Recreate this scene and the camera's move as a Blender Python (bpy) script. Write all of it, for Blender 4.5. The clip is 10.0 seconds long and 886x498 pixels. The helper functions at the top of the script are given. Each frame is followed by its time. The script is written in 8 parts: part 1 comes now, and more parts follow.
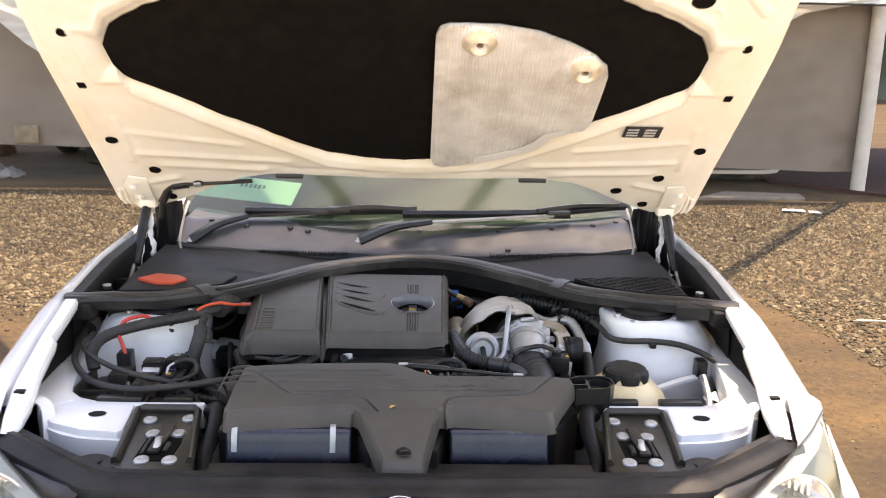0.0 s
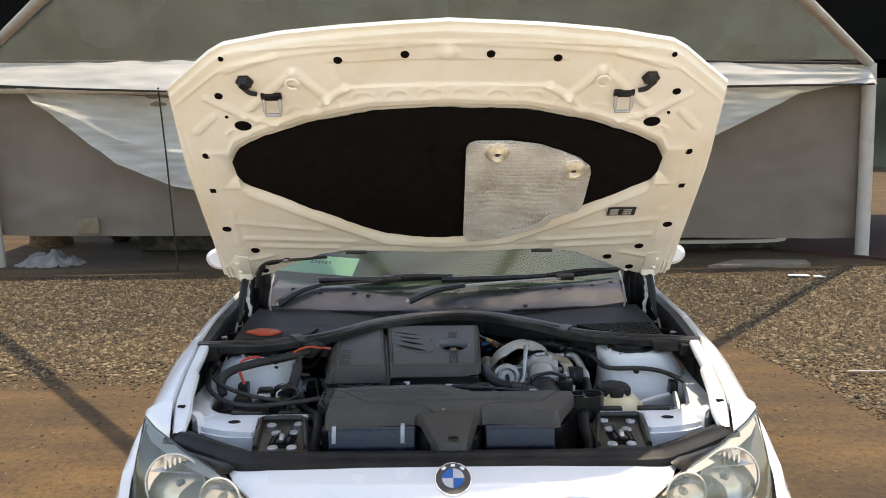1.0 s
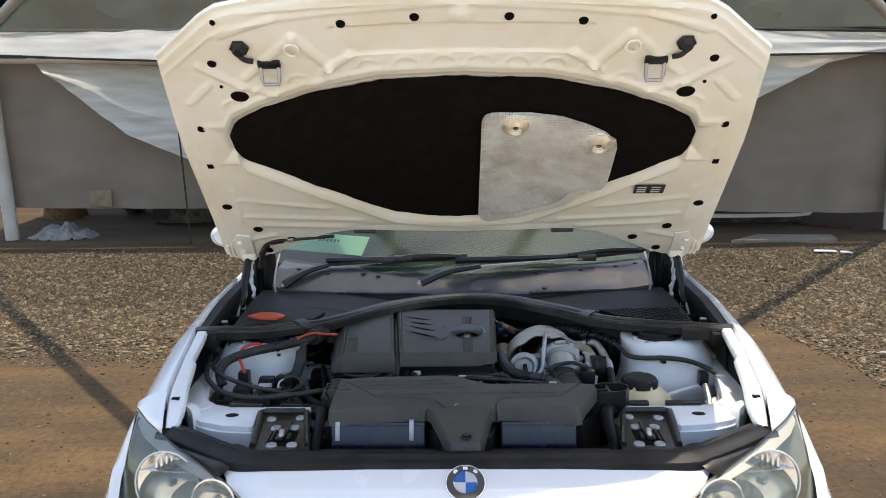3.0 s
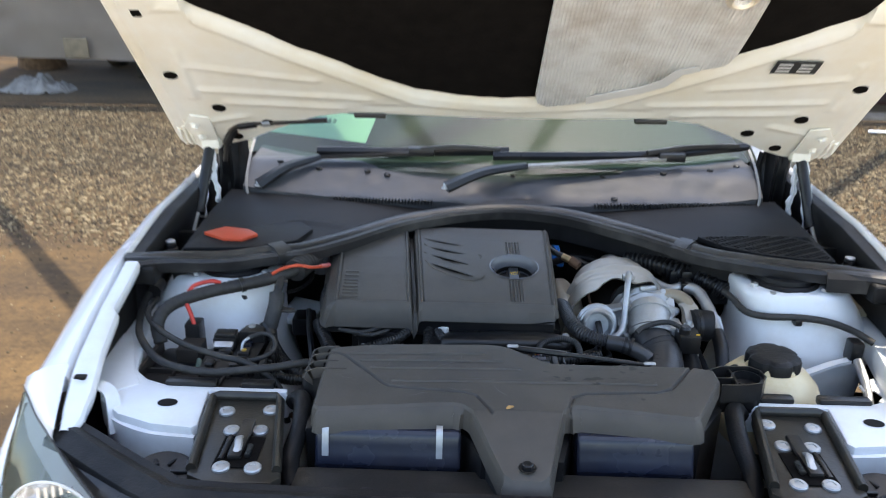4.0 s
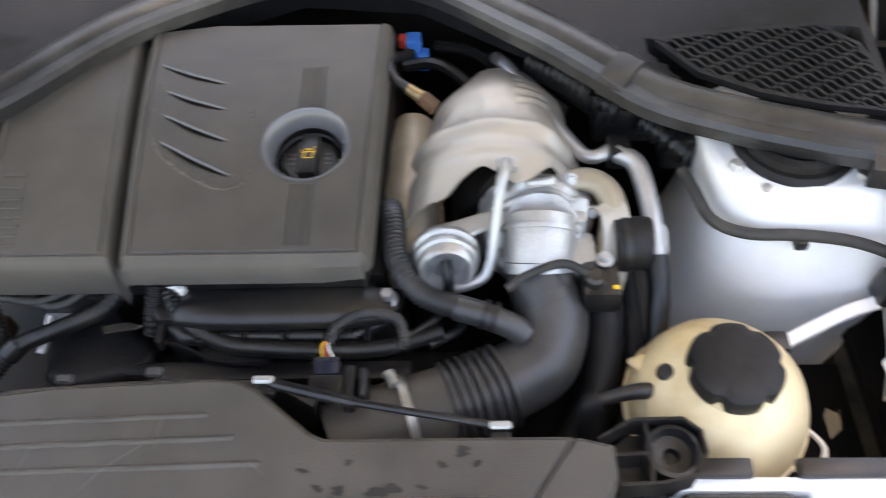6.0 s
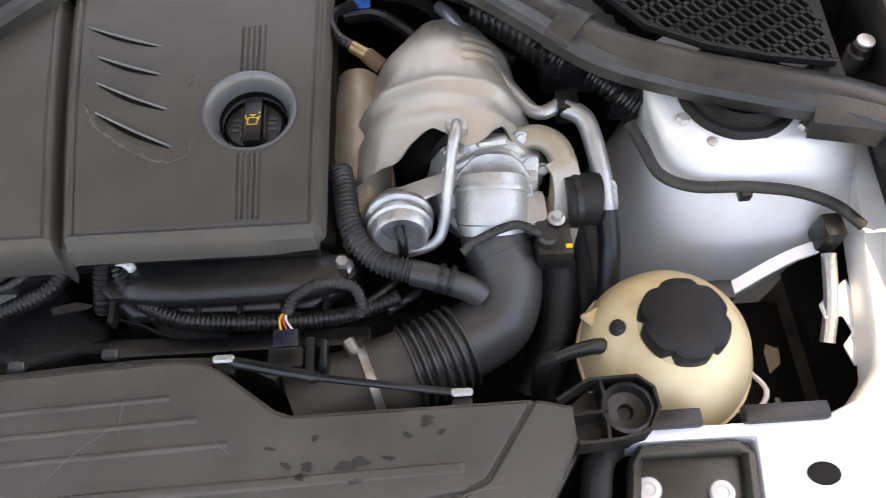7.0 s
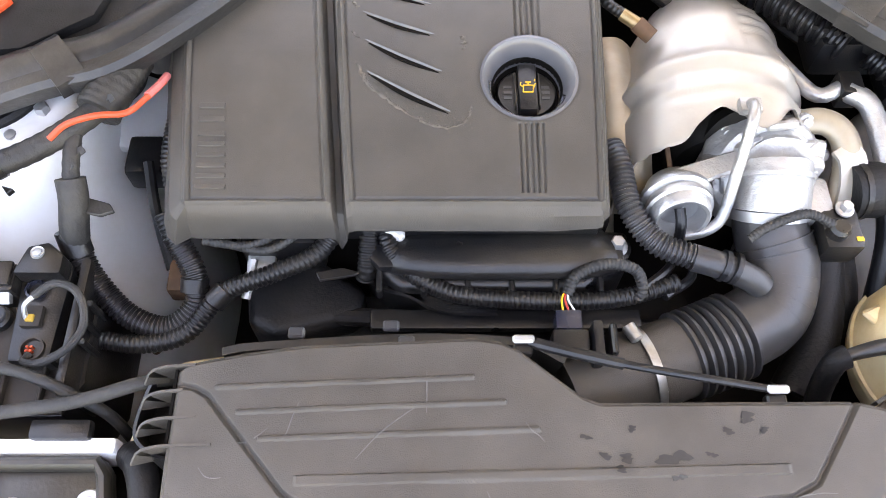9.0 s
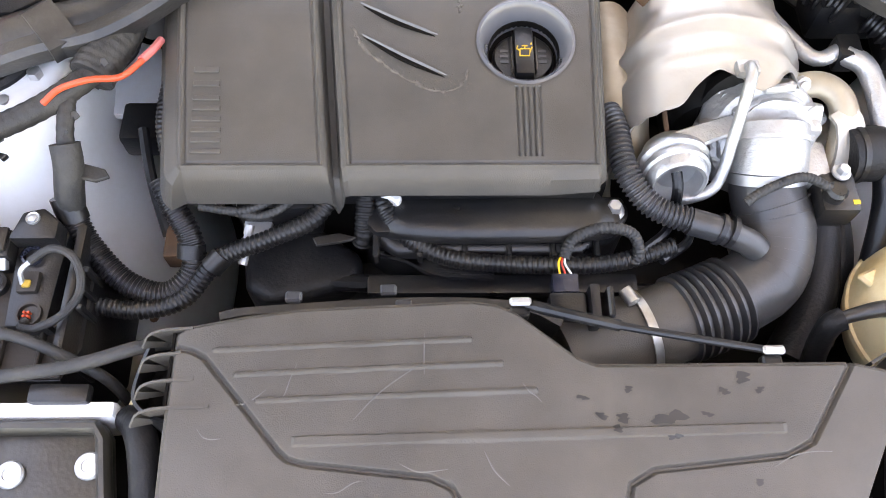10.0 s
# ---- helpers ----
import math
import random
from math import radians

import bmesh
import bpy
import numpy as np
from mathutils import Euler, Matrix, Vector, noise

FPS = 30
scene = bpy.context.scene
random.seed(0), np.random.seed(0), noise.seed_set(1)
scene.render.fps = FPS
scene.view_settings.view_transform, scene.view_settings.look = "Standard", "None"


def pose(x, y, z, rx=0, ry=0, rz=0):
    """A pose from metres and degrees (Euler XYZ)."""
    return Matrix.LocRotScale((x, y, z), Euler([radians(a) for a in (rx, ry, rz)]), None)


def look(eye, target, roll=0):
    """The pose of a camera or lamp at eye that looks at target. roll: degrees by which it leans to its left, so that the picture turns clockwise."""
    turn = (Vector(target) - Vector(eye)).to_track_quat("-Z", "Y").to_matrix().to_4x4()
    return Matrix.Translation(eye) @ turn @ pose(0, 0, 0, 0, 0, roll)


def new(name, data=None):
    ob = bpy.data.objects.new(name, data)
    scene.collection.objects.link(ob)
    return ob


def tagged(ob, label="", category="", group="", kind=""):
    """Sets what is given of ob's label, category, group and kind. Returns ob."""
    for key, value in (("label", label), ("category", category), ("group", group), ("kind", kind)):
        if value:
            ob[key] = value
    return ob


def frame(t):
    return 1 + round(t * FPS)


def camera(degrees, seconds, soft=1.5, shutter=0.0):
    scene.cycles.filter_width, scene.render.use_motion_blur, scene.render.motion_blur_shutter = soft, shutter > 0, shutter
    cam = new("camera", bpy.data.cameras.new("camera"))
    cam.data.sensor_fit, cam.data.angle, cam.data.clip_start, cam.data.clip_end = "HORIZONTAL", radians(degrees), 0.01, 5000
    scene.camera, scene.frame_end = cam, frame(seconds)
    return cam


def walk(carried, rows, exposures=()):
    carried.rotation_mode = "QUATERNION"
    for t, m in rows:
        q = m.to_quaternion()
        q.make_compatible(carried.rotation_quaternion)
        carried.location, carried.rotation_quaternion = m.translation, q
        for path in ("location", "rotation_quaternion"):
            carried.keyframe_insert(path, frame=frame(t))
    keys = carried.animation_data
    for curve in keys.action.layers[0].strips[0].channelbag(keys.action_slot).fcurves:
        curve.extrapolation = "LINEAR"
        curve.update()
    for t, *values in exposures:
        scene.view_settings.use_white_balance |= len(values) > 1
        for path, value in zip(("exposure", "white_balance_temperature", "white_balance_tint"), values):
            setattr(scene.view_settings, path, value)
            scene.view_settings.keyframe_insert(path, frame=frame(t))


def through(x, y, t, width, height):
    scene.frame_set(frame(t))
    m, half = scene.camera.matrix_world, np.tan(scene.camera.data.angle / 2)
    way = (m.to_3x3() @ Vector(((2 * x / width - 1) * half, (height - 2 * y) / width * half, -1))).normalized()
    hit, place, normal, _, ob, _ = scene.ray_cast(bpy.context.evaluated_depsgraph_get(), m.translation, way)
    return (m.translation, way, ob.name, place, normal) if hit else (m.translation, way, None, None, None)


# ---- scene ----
# ---------------- camera and its walk ----------------
cam = camera(58.4, 10.0, soft=0.6, shutter=0.3)
PATH = [
    (0, (0.017, 0.138, 1.535), (0.087, 2.07, 1.022), 1.4),
    (0.5, (0.05, -0.21, 1.584), (0.082, 1.752, 1.201), 0.4),
    (1, (-0.022, -0.463, 1.617), (-0.016, 1.512, 1.298), -0.6),
    (1.5, (-0.036, -0.552, 1.628), (-0.046, 1.419, 1.285), -0.5),
    (2, (-0.029, -0.54, 1.626), (-0.052, 1.427, 1.266), -0.8),
    (2.2, (-0.033, -0.534, 1.626), (-0.054, 1.431, 1.257), -0.8),
    (3.3, (-0.007, -0.118, 1.6), (-0.049, 1.837, 1.184), -0.6),
    (3.5, (-0.045, 0.03, 1.57), (-0.08, 1.976, 1.111), -0.2),
    (3.9, (-0.06, 0.32, 1.551), (-0.134, 2.207, 0.894), 0.1),
    (4, (-0.098, 0.397, 1.553), (-0.139, 2.26, 0.827), 1.0),
    (4.5, (-0.11, 0.717, 1.566), (-0.142, 2.39, 0.471), 2.6),
    (5, (-0.167, 1.013, 1.575), (-0.189, 2.386, 0.121), 2.6),
    (5.5, (-0.06, 1.173, 1.593), (-0.123, 2.429, 0.038), 0.3),
    (6, (0.196, 1.257, 1.582), (0.122, 2.434, -0.033), -3.7),
    (6.2, (0.257, 1.268, 1.589), (0.23, 2.397, -0.061), -4.1),
    (7.3, (0.111, 1.308, 1.612), (0.184, 2.285, -0.131), 0.6),
    (7.5, (0.049, 1.312, 1.607), (0.111, 2.284, -0.14), 0.6),
    (8, (-0.058, 1.327, 1.592), (-0.029, 2.292, -0.159), 0.9),
    (8.5, (-0.08, 1.338, 1.587), (-0.063, 2.275, -0.18), 0.8),
    (9, (-0.082, 1.339, 1.585), (-0.065, 2.258, -0.191), 1.0),
    (9.5, (-0.078, 1.337, 1.581), (-0.064, 2.237, -0.205), 0.7),
    (10, (-0.082, 1.326, 1.578), (-0.057, 2.198, -0.221), 1.3),
]

walk(cam, [(t, look(eye, target, roll)) for t, eye, target, roll in PATH],
     exposures=[(0.0, 2.35, 9400, 20), (0.4, 1.7, 9500, 14), (0.8, 1.5, 8500, 12), (1.4, 1.4, 8300, 12), (2.2, 1.38, 7700, 11), (3.3, 1.4, 7600, 11), (4.0, 2.08, 7300, 10), (4.3, 2.5, 7400, 10), (4.5, 2.68, 7500, 10), (5.0, 3.38, 8000, 13), (5.5, 3.38, 9000, 14), (6.0, 2.92, 9500, 16), (7.5, 2.75, 9900, 18), (8.0, 3.43, 9800, 18), (8.5, 3.71, 9800, 20), (10.0, 3.75, 9800, 20)])

# ---------------- world, sun ----------------
TO_SUN = Vector((0.16, 0.24, 1.0)).normalized()
world = bpy.data.worlds.new("sky")
scene.world = world
world.use_nodes = True
sky = world.node_tree.nodes.new("ShaderNodeTexSky")
sky.sky_type, sky.sun_disc = "NISHITA", False
sky.sun_elevation = math.asin(TO_SUN.z)
sky.sun_rotation = math.atan2(TO_SUN.x, TO_SUN.y)
world.node_tree.links.new(sky.outputs[0], world.node_tree.nodes["Background"].inputs[0])
world.node_tree.nodes["Background"].inputs[1].default_value = 0.15
sun = new("sun", bpy.data.lights.new("sun", "SUN"))
sun.data.energy, sun.data.angle, sun.data.color = 2.0, radians(0.6), (1.0, 0.95, 0.87)
sun.matrix_world = look((0, 0, 30), Vector((0, 0, 30)) - TO_SUN)


# ---------------- materials ----------------
def material(name, color, rough=0.5, metal=0.0, vary=0.12, scale=8.0, bump=0.0, bump_scale=120.0, dirt=None, dirt_amount=0.0,
             dirt_scale=6.0, coat=0.0, spec=0.5):
    """A principled material with grain, stains and bump at real-world size."""
    m = bpy.data.materials.new(name)
    m.use_nodes = True
    nt = m.node_tree
    b = nt.nodes["Principled BSDF"]
    b.inputs["Metallic"].default_value = metal
    b.inputs["Coat Weight"].default_value = coat
    b.inputs["Specular IOR Level"].default_value = spec
    co = nt.nodes.new("ShaderNodeTexCoord")
    geo = nt.nodes.new("ShaderNodeNewGeometry")
    n1 = nt.nodes.new("ShaderNodeTexNoise")
    n1.inputs["Scale"].default_value, n1.inputs["Detail"].default_value = scale, 6
    nt.links.new(geo.outputs["Position"], n1.inputs["Vector"])
    ramp = nt.nodes.new("ShaderNodeValToRGB")
    lo = [max(0.0, c * (1 - vary)) for c in color]
    hi = [min(1.0, c * (1 + vary)) for c in color]
    ramp.color_ramp.elements[0].position, ramp.color_ramp.elements[0].color = 0.3, (*lo, 1)
    ramp.color_ramp.elements[1].position, ramp.color_ramp.elements[1].color = 0.7, (*hi, 1)
    nt.links.new(n1.outputs[0], ramp.inputs[0])
    out = ramp.outputs[0]
    rr = nt.nodes.new("ShaderNodeMapRange")
    rr.inputs[3].default_value, rr.inputs[4].default_value = max(0.02, rough - 0.08), min(1.0, rough + 0.08)
    nt.links.new(n1.outputs[0], rr.inputs[0])
    rough_out = rr.outputs[0]
    if dirt:
        n2 = nt.nodes.new("ShaderNodeTexNoise")
        n2.inputs["Scale"].default_value, n2.inputs["Detail"].default_value, n2.inputs["Roughness"].default_value = dirt_scale, 8, 0.65
        nt.links.new(geo.outputs["Position"], n2.inputs["Vector"])
        r2 = nt.nodes.new("ShaderNodeMapRange")
        r2.inputs[1].default_value, r2.inputs[2].default_value = 0.45, 0.75
        r2.inputs[3].default_value, r2.inputs[4].default_value = 0.0, dirt_amount
        nt.links.new(n2.outputs[0], r2.inputs[0])
        mix = nt.nodes.new("ShaderNodeMix")
        mix.data_type = "RGBA"
        nt.links.new(r2.outputs[0], mix.inputs[0])
        nt.links.new(out, mix.inputs[6])
        mix.inputs[7].default_value = (*dirt, 1)
        out = mix.outputs[2]
    nt.links.new(out, b.inputs["Base Color"])
    nt.links.new(rough_out, b.inputs["Roughness"])
    if bump:
        n3 = nt.nodes.new("ShaderNodeTexNoise")
        n3.inputs["Scale"].default_value, n3.inputs["Detail"].default_value = bump_scale, 4
        nt.links.new(geo.outputs["Position"], n3.inputs["Vector"])
        bp = nt.nodes.new("ShaderNodeBump")
        bp.inputs["Strength"].default_value, bp.inputs["Distance"].default_value = bump, 0.002
        nt.links.new(n3.outputs[0], bp.inputs["Height"])
        nt.links.new(bp.outputs[0], b.inputs["Normal"])
    return m


DUST = (0.30, 0.24, 0.17)
M = {
    "paint": material("white_car_paint", (0.74, 0.74, 0.745), 0.25, coat=0.8, vary=0.02, dirt=(0.55, 0.47, 0.36), dirt_amount=0.12),
    "inner": material("white_inner_paint", (0.74, 0.75, 0.76), 0.38, vary=0.04, scale=14, bump=0.08, bump_scale=25, dirt=(0.42, 0.36, 0.28), dirt_amount=0.45, dirt_scale=7),
    # white paint with dust; warm bounced light is put into the cream base
    "cream": material("dusty_bounce_tinted_hood_paint", (0.89, 0.85, 0.755), 0.34, vary=0.03, scale=6, dirt=(0.74, 0.60, 0.36), dirt_amount=0.55, dirt_scale=3.2),
    "cover": material("grey_black_plastic", (0.064, 0.057, 0.0500), 0.46, spec=0.28, vary=0.14, scale=16, bump=0.22, bump_scale=900, dirt=(0.115, 0.097, 0.077), dirt_amount=0.32, dirt_scale=9),
    "black": material("black_plastic", (0.008, 0.008, 0.009), 0.31, spec=0.4, vary=0.25, scale=30, bump=0.15, bump_scale=400, dirt=DUST, dirt_amount=0.07, dirt_scale=14),
    "elbow": material("smooth_dusty_rubber", (0.036, 0.035, 0.036), 0.36, spec=0.5, vary=0.15, scale=14, bump=0.1, bump_scale=300, dirt=(0.10, 0.09, 0.08), dirt_amount=0.3, dirt_scale=12),
    "rubber": material("black_rubber", (0.0090, 0.0088, 0.0095), 0.46, spec=0.2, vary=0.2, scale=20, bump=0.3, bump_scale=300, dirt=(0.085, 0.075, 0.062), dirt_amount=0.18, dirt_scale=10),
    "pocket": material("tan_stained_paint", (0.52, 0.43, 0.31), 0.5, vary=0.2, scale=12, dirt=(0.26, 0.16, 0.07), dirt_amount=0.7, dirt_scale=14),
    "seal": material("dusty_grey_seal", (0.021, 0.0205, 0.021), 0.33, spec=0.42, vary=0.25, scale=14, bump=0.25, bump_scale=160, dirt=(0.15, 0.14, 0.125), dirt_amount=0.42, dirt_scale=7),
    "snout": material("smooth_blue_black_plastic", (0.011, 0.014, 0.027), 0.26, spec=0.5, vary=0.15, scale=20, dirt=DUST, dirt_amount=0.06, dirt_scale=12),
    "cowl": material("matt_black_cowl_plastic", (0.012, 0.0115, 0.012), 0.5, spec=0.16, vary=0.2, scale=18, bump=0.2, bump_scale=500, dirt=(0.07, 0.062, 0.05), dirt_amount=0.16, dirt_scale=9),
    # dirty metal made near-black, so that it also holds the bay's shade
    "dark": material("dirty_metal_and_bay_shade", (0.005, 0.0045, 0.004), 0.65, spec=0.2, vary=0.4, scale=12, dirt=(0.03, 0.02, 0.014), dirt_amount=0.4, dirt_scale=7),
    "alu": material("cast_aluminium", (0.40, 0.405, 0.41), 0.36, metal=0.7, vary=0.14, scale=30, bump=0.5, bump_scale=220, dirt=(0.4, 0.34, 0.27), dirt_amount=0.4, dirt_scale=22),
    "shield": material("dull_heat_shield_metal", (0.43, 0.40, 0.355), 0.48, metal=0.5, vary=0.1, scale=9, bump=0.25, bump_scale=60, dirt=(0.38, 0.29, 0.19), dirt_amount=0.5, dirt_scale=9),
    "steel": material("zinc_steel", (0.46, 0.46, 0.46), 0.46, metal=0.75, vary=0.15, scale=60),
    "rust": material("rusty_steel", (0.10, 0.052, 0.028), 0.75, metal=0.3, vary=0.4, scale=40),
    "reflector": material("aged_lamp_reflector", (0.74, 0.73, 0.71), 0.24, metal=0.75, vary=0.06, scale=30),
    "lampfloor": material("grey_lamp_body", (0.27, 0.245, 0.205), 0.32, vary=0.12, scale=12),
    "cast": material("rough_cast_aluminium", (0.42, 0.42, 0.415), 0.40, metal=0.5, vary=0.1, scale=26, bump=0.6, bump_scale=160, dirt=(0.26, 0.22, 0.17), dirt_amount=0.45, dirt_scale=18),
    "tan": material("tan_pressed_steel", (0.34, 0.29, 0.22), 0.45, metal=0.4, vary=0.15, scale=20, dirt=(0.20, 0.14, 0.08), dirt_amount=0.5, dirt_scale=16),
    "chip": material("bare_worn_plastic", (0.014, 0.013, 0.012), 0.5, vary=0.3, scale=60),
    "chrome": material("chrome", (0.8, 0.8, 0.82), 0.08, metal=1.0, vary=0.02),
    # felt of the hood pad; its black also stands for shade in recesses
    "felt": material("black_felt_and_shade", (0.0075, 0.0063, 0.0055), 0.95, spec=0.06, vary=0.3, scale=30, bump=0.6, bump_scale=160),
    "tank": material("yellowed_translucent_plastic", (0.68, 0.56, 0.35), 0.35, vary=0.15, scale=7, dirt=(0.42, 0.25, 0.07), dirt_amount=0.9, dirt_scale=8),
    "orange": material("orange_red_plastic", (0.56, 0.068, 0.022), 0.45, vary=0.08),
    "red": material("red_cable", (0.48, 0.035, 0.022), 0.5, vary=0.15, scale=40),
    "yellow": material("yellow_mark", (0.75, 0.42, 0.02), 0.5),
    "blue": material("blue_plastic", (0.02, 0.20, 0.62), 0.4, vary=0.1),
    "tape": material("grey_cloth_tape", (0.016, 0.015, 0.0145), 0.62, vary=0.35, scale=50, bump=1.0, bump_scale=90, dirt=(0.11, 0.095, 0.075), dirt_amount=0.3, dirt_scale=20),
    "liner": material("pale_grey_plastic", (0.66, 0.64, 0.60), 0.3, vary=0.1, scale=10),
    "lampgrey": material("smoked_lamp_body", (0.23, 0.215, 0.19), 0.28, vary=0.1, scale=10),
    "tyre": material("tyre_rubber", (0.02, 0.02, 0.02), 0.85, vary=0.3, dirt=DUST, dirt_amount=0.5),
    "cabin": material("dark_cabin", (0.018, 0.018, 0.019), 0.7, vary=0.2),
    "paper": material("pale_green_paper", (0.62, 0.80, 0.70), 0.8, vary=0.03),
    "ink": material("ink", (0.20, 0.27, 0.26), 0.7),
    "sticker": material("black_sticker", (0.03, 0.03, 0.028), 0.45),
    "pole": material("weathered_white_pole", (0.50, 0.46, 0.41), 0.6, vary=0.1, scale=5, dirt=(0.35, 0.24, 0.15), dirt_amount=0.5, dirt_scale=3),
    "tarp": material("grey_tarp", (0.39, 0.32, 0.262), 0.7, vary=0.12, scale=1.5, bump=0.4, bump_scale=14, dirt=(0.40, 0.33, 0.25), dirt_amount=0.4, dirt_scale=1.2),
    "bark": material("bark", (0.16, 0.10, 0.06), 0.9, vary=0.4, scale=20, bump=1.0, bump_scale=40),
    "hedge": material("distant_growth", (0.075, 0.082, 0.055), 0.9, vary=0.45, scale=0.5, bump=1.0, bump_scale=3),
    "cloth": material("grey_cloth", (0.22, 0.205, 0.19), 0.9, vary=0.3, scale=9),
    "concrete": material("concrete", (0.20, 0.165, 0.13), 0.9, vary=0.2, scale=9, bump=0.6, bump_scale=60),
    # pale colour of the added slab that bounces sunlight under the hood
    "apron": material("light_bounce_concrete", (0.52, 0.47, 0.39), 0.9, vary=0.12, scale=3, bump=0.4, bump_scale=60, dirt=(0.36, 0.28, 0.2), dirt_amount=0.5, dirt_scale=1.5),
    "redsoil": material("red_painted_kerb", (0.060, 0.024, 0.018), 0.85, vary=0.25, scale=12, bump=0.4, bump_scale=60),
    "white": material("white_enamel", (0.8, 0.8, 0.8), 0.5, vary=0.05),
}


def glass_material(name, tint, rough=0.0, dust=0.0):
    m = bpy.data.materials.new(name)
    m.use_nodes = True
    nt = m.node_tree
    nt.nodes.remove(nt.nodes["Principled BSDF"])
    tr = nt.nodes.new("ShaderNodeBsdfTransparent")
    tr.inputs[0].default_value = (*tint, 1)
    gl = nt.nodes.new("ShaderNodeBsdfGlossy")
    gl.inputs["Roughness"].default_value = rough
    fr = nt.nodes.new("ShaderNodeFresnel")
    fr.inputs[0].default_value = 1.5
    mx = nt.nodes.new("ShaderNodeMixShader")
    nt.links.new(fr.outputs[0], mx.inputs[0])
    nt.links.new(tr.outputs[0], mx.inputs[1])
    nt.links.new(gl.outputs[0], mx.inputs[2])
    film, veil = nt.nodes.new("ShaderNodeBsdfDiffuse"), nt.nodes.new("ShaderNodeMixShader")
    film.inputs[0].default_value, veil.inputs[0].default_value = (0.40, 0.46, 0.33, 1), dust
    nt.links.new(mx.outputs[0], veil.inputs[1])
    nt.links.new(film.outputs[0], veil.inputs[2])
    nt.links.new(veil.outputs[0], nt.nodes["Material Output"].inputs[0])
    return m


M["plate"] = material("dusty_black_steel", (0.019, 0.0165, 0.013), 0.36, spec=0.5, vary=0.25, scale=25, bump=0.2, bump_scale=200, dirt=(0.08, 0.068, 0.05), dirt_amount=0.3, dirt_scale=16)
M["dusty"] = material("dusty_black_plastic", (0.016, 0.0135, 0.0115), 0.5, vary=0.3, scale=20, bump=0.3, bump_scale=200, dirt=(0.09, 0.07, 0.05), dirt_amount=0.35, dirt_scale=11)
M["glass"] = glass_material("windscreen_glass", (0.57, 0.76, 0.62), 0.08, dust=0.035)
M["lens"] = glass_material("clear_lamp_lens", (0.88, 0.88, 0.86), 0.02, dust=0.10)


def cloth_material(name, color, through, holes):
    """Shade cloth: a woven sheet that lets some light through."""
    m = bpy.data.materials.new(name)
    m.use_nodes = True
    nt = m.node_tree
    nt.nodes.remove(nt.nodes["Principled BSDF"])
    df, tl, tr = (nt.nodes.new("ShaderNodeBsdf" + k) for k in ("Diffuse", "Translucent", "Transparent"))
    n1 = nt.nodes.new("ShaderNodeTexNoise")
    n1.inputs["Scale"].default_value, n1.inputs["Detail"].default_value = 2.5, 8
    geo = nt.nodes.new("ShaderNodeNewGeometry")
    mp = nt.nodes.new("ShaderNodeMapping")
    mp.inputs["Scale"].default_value = (0.6, 2.0, 6.0)
    nt.links.new(geo.outputs["Position"], mp.inputs[0])
    nt.links.new(mp.outputs[0], n1.inputs["Vector"])
    rp = nt.nodes.new("ShaderNodeValToRGB")
    rp.color_ramp.elements[0].position, rp.color_ramp.elements[0].color = 0.3, (*[c * 0.78 for c in color], 1)
    rp.color_ramp.elements[1].position, rp.color_ramp.elements[1].color = 0.7, (*color, 1)
    nt.links.new(n1.outputs[0], rp.inputs[0])
    nt.links.new(rp.outputs[0], df.inputs[0])
    nt.links.new(rp.outputs[0], tl.inputs[0])
    a, b = nt.nodes.new("ShaderNodeMixShader"), nt.nodes.new("ShaderNodeMixShader")
    a.inputs[0].default_value, b.inputs[0].default_value = through, holes
    nt.links.new(df.outputs[0], a.inputs[1])
    nt.links.new(tl.outputs[0], a.inputs[2])
    nt.links.new(a.outputs[0], b.inputs[1])
    nt.links.new(tr.outputs[0], b.inputs[2])
    nt.links.new(b.outputs[0], nt.nodes["Material Output"].inputs[0])
    return m


M["net"] = cloth_material("green_grey_shade_net", (0.20, 0.205, 0.175), 0.5, 0.66)
M["blacknet"] = cloth_material("black_shade_net", (0.012, 0.012, 0.013), 0.1, 0.06)
M["whitecloth"] = cloth_material("white_shade_cloth", (0.97, 0.96, 0.92), 0.04, 0.0)


def dotted_foil():
    """Silver foil pressed with a fine grid of dimples."""
    m = material("dimpled_foil", (0.86, 0.83, 0.78), 0.42, metal=0.3, vary=0.1, scale=10, dirt=(0.30, 0.20, 0.11), dirt_amount=0.6, dirt_scale=8)
    nt = m.node_tree
    co = nt.nodes.new("ShaderNodeTexCoord")
    v = nt.nodes.new("ShaderNodeTexVoronoi")
    v.inputs["Scale"].default_value, v.inputs["Randomness"].default_value = 150, 0.0
    nt.links.new(co.outputs["Object"], v.inputs["Vector"])
    bp = nt.nodes.new("ShaderNodeBump")
    bp.inputs["Strength"].default_value, bp.inputs["Distance"].default_value = 1.0, 0.0045
    nt.links.new(v.outputs["Distance"], bp.inputs["Height"])
    nt.links.new(bp.outputs[0], nt.nodes["Principled BSDF"].inputs["Normal"])
    return m


M["foil"] = dotted_foil()
M["burnt"] = material("burnt_foil", (0.80, 0.70, 0.54), 0.35, metal=0.35, vary=0.25, scale=40, dirt=(0.22, 0.12, 0.05), dirt_amount=0.6, dirt_scale=30)


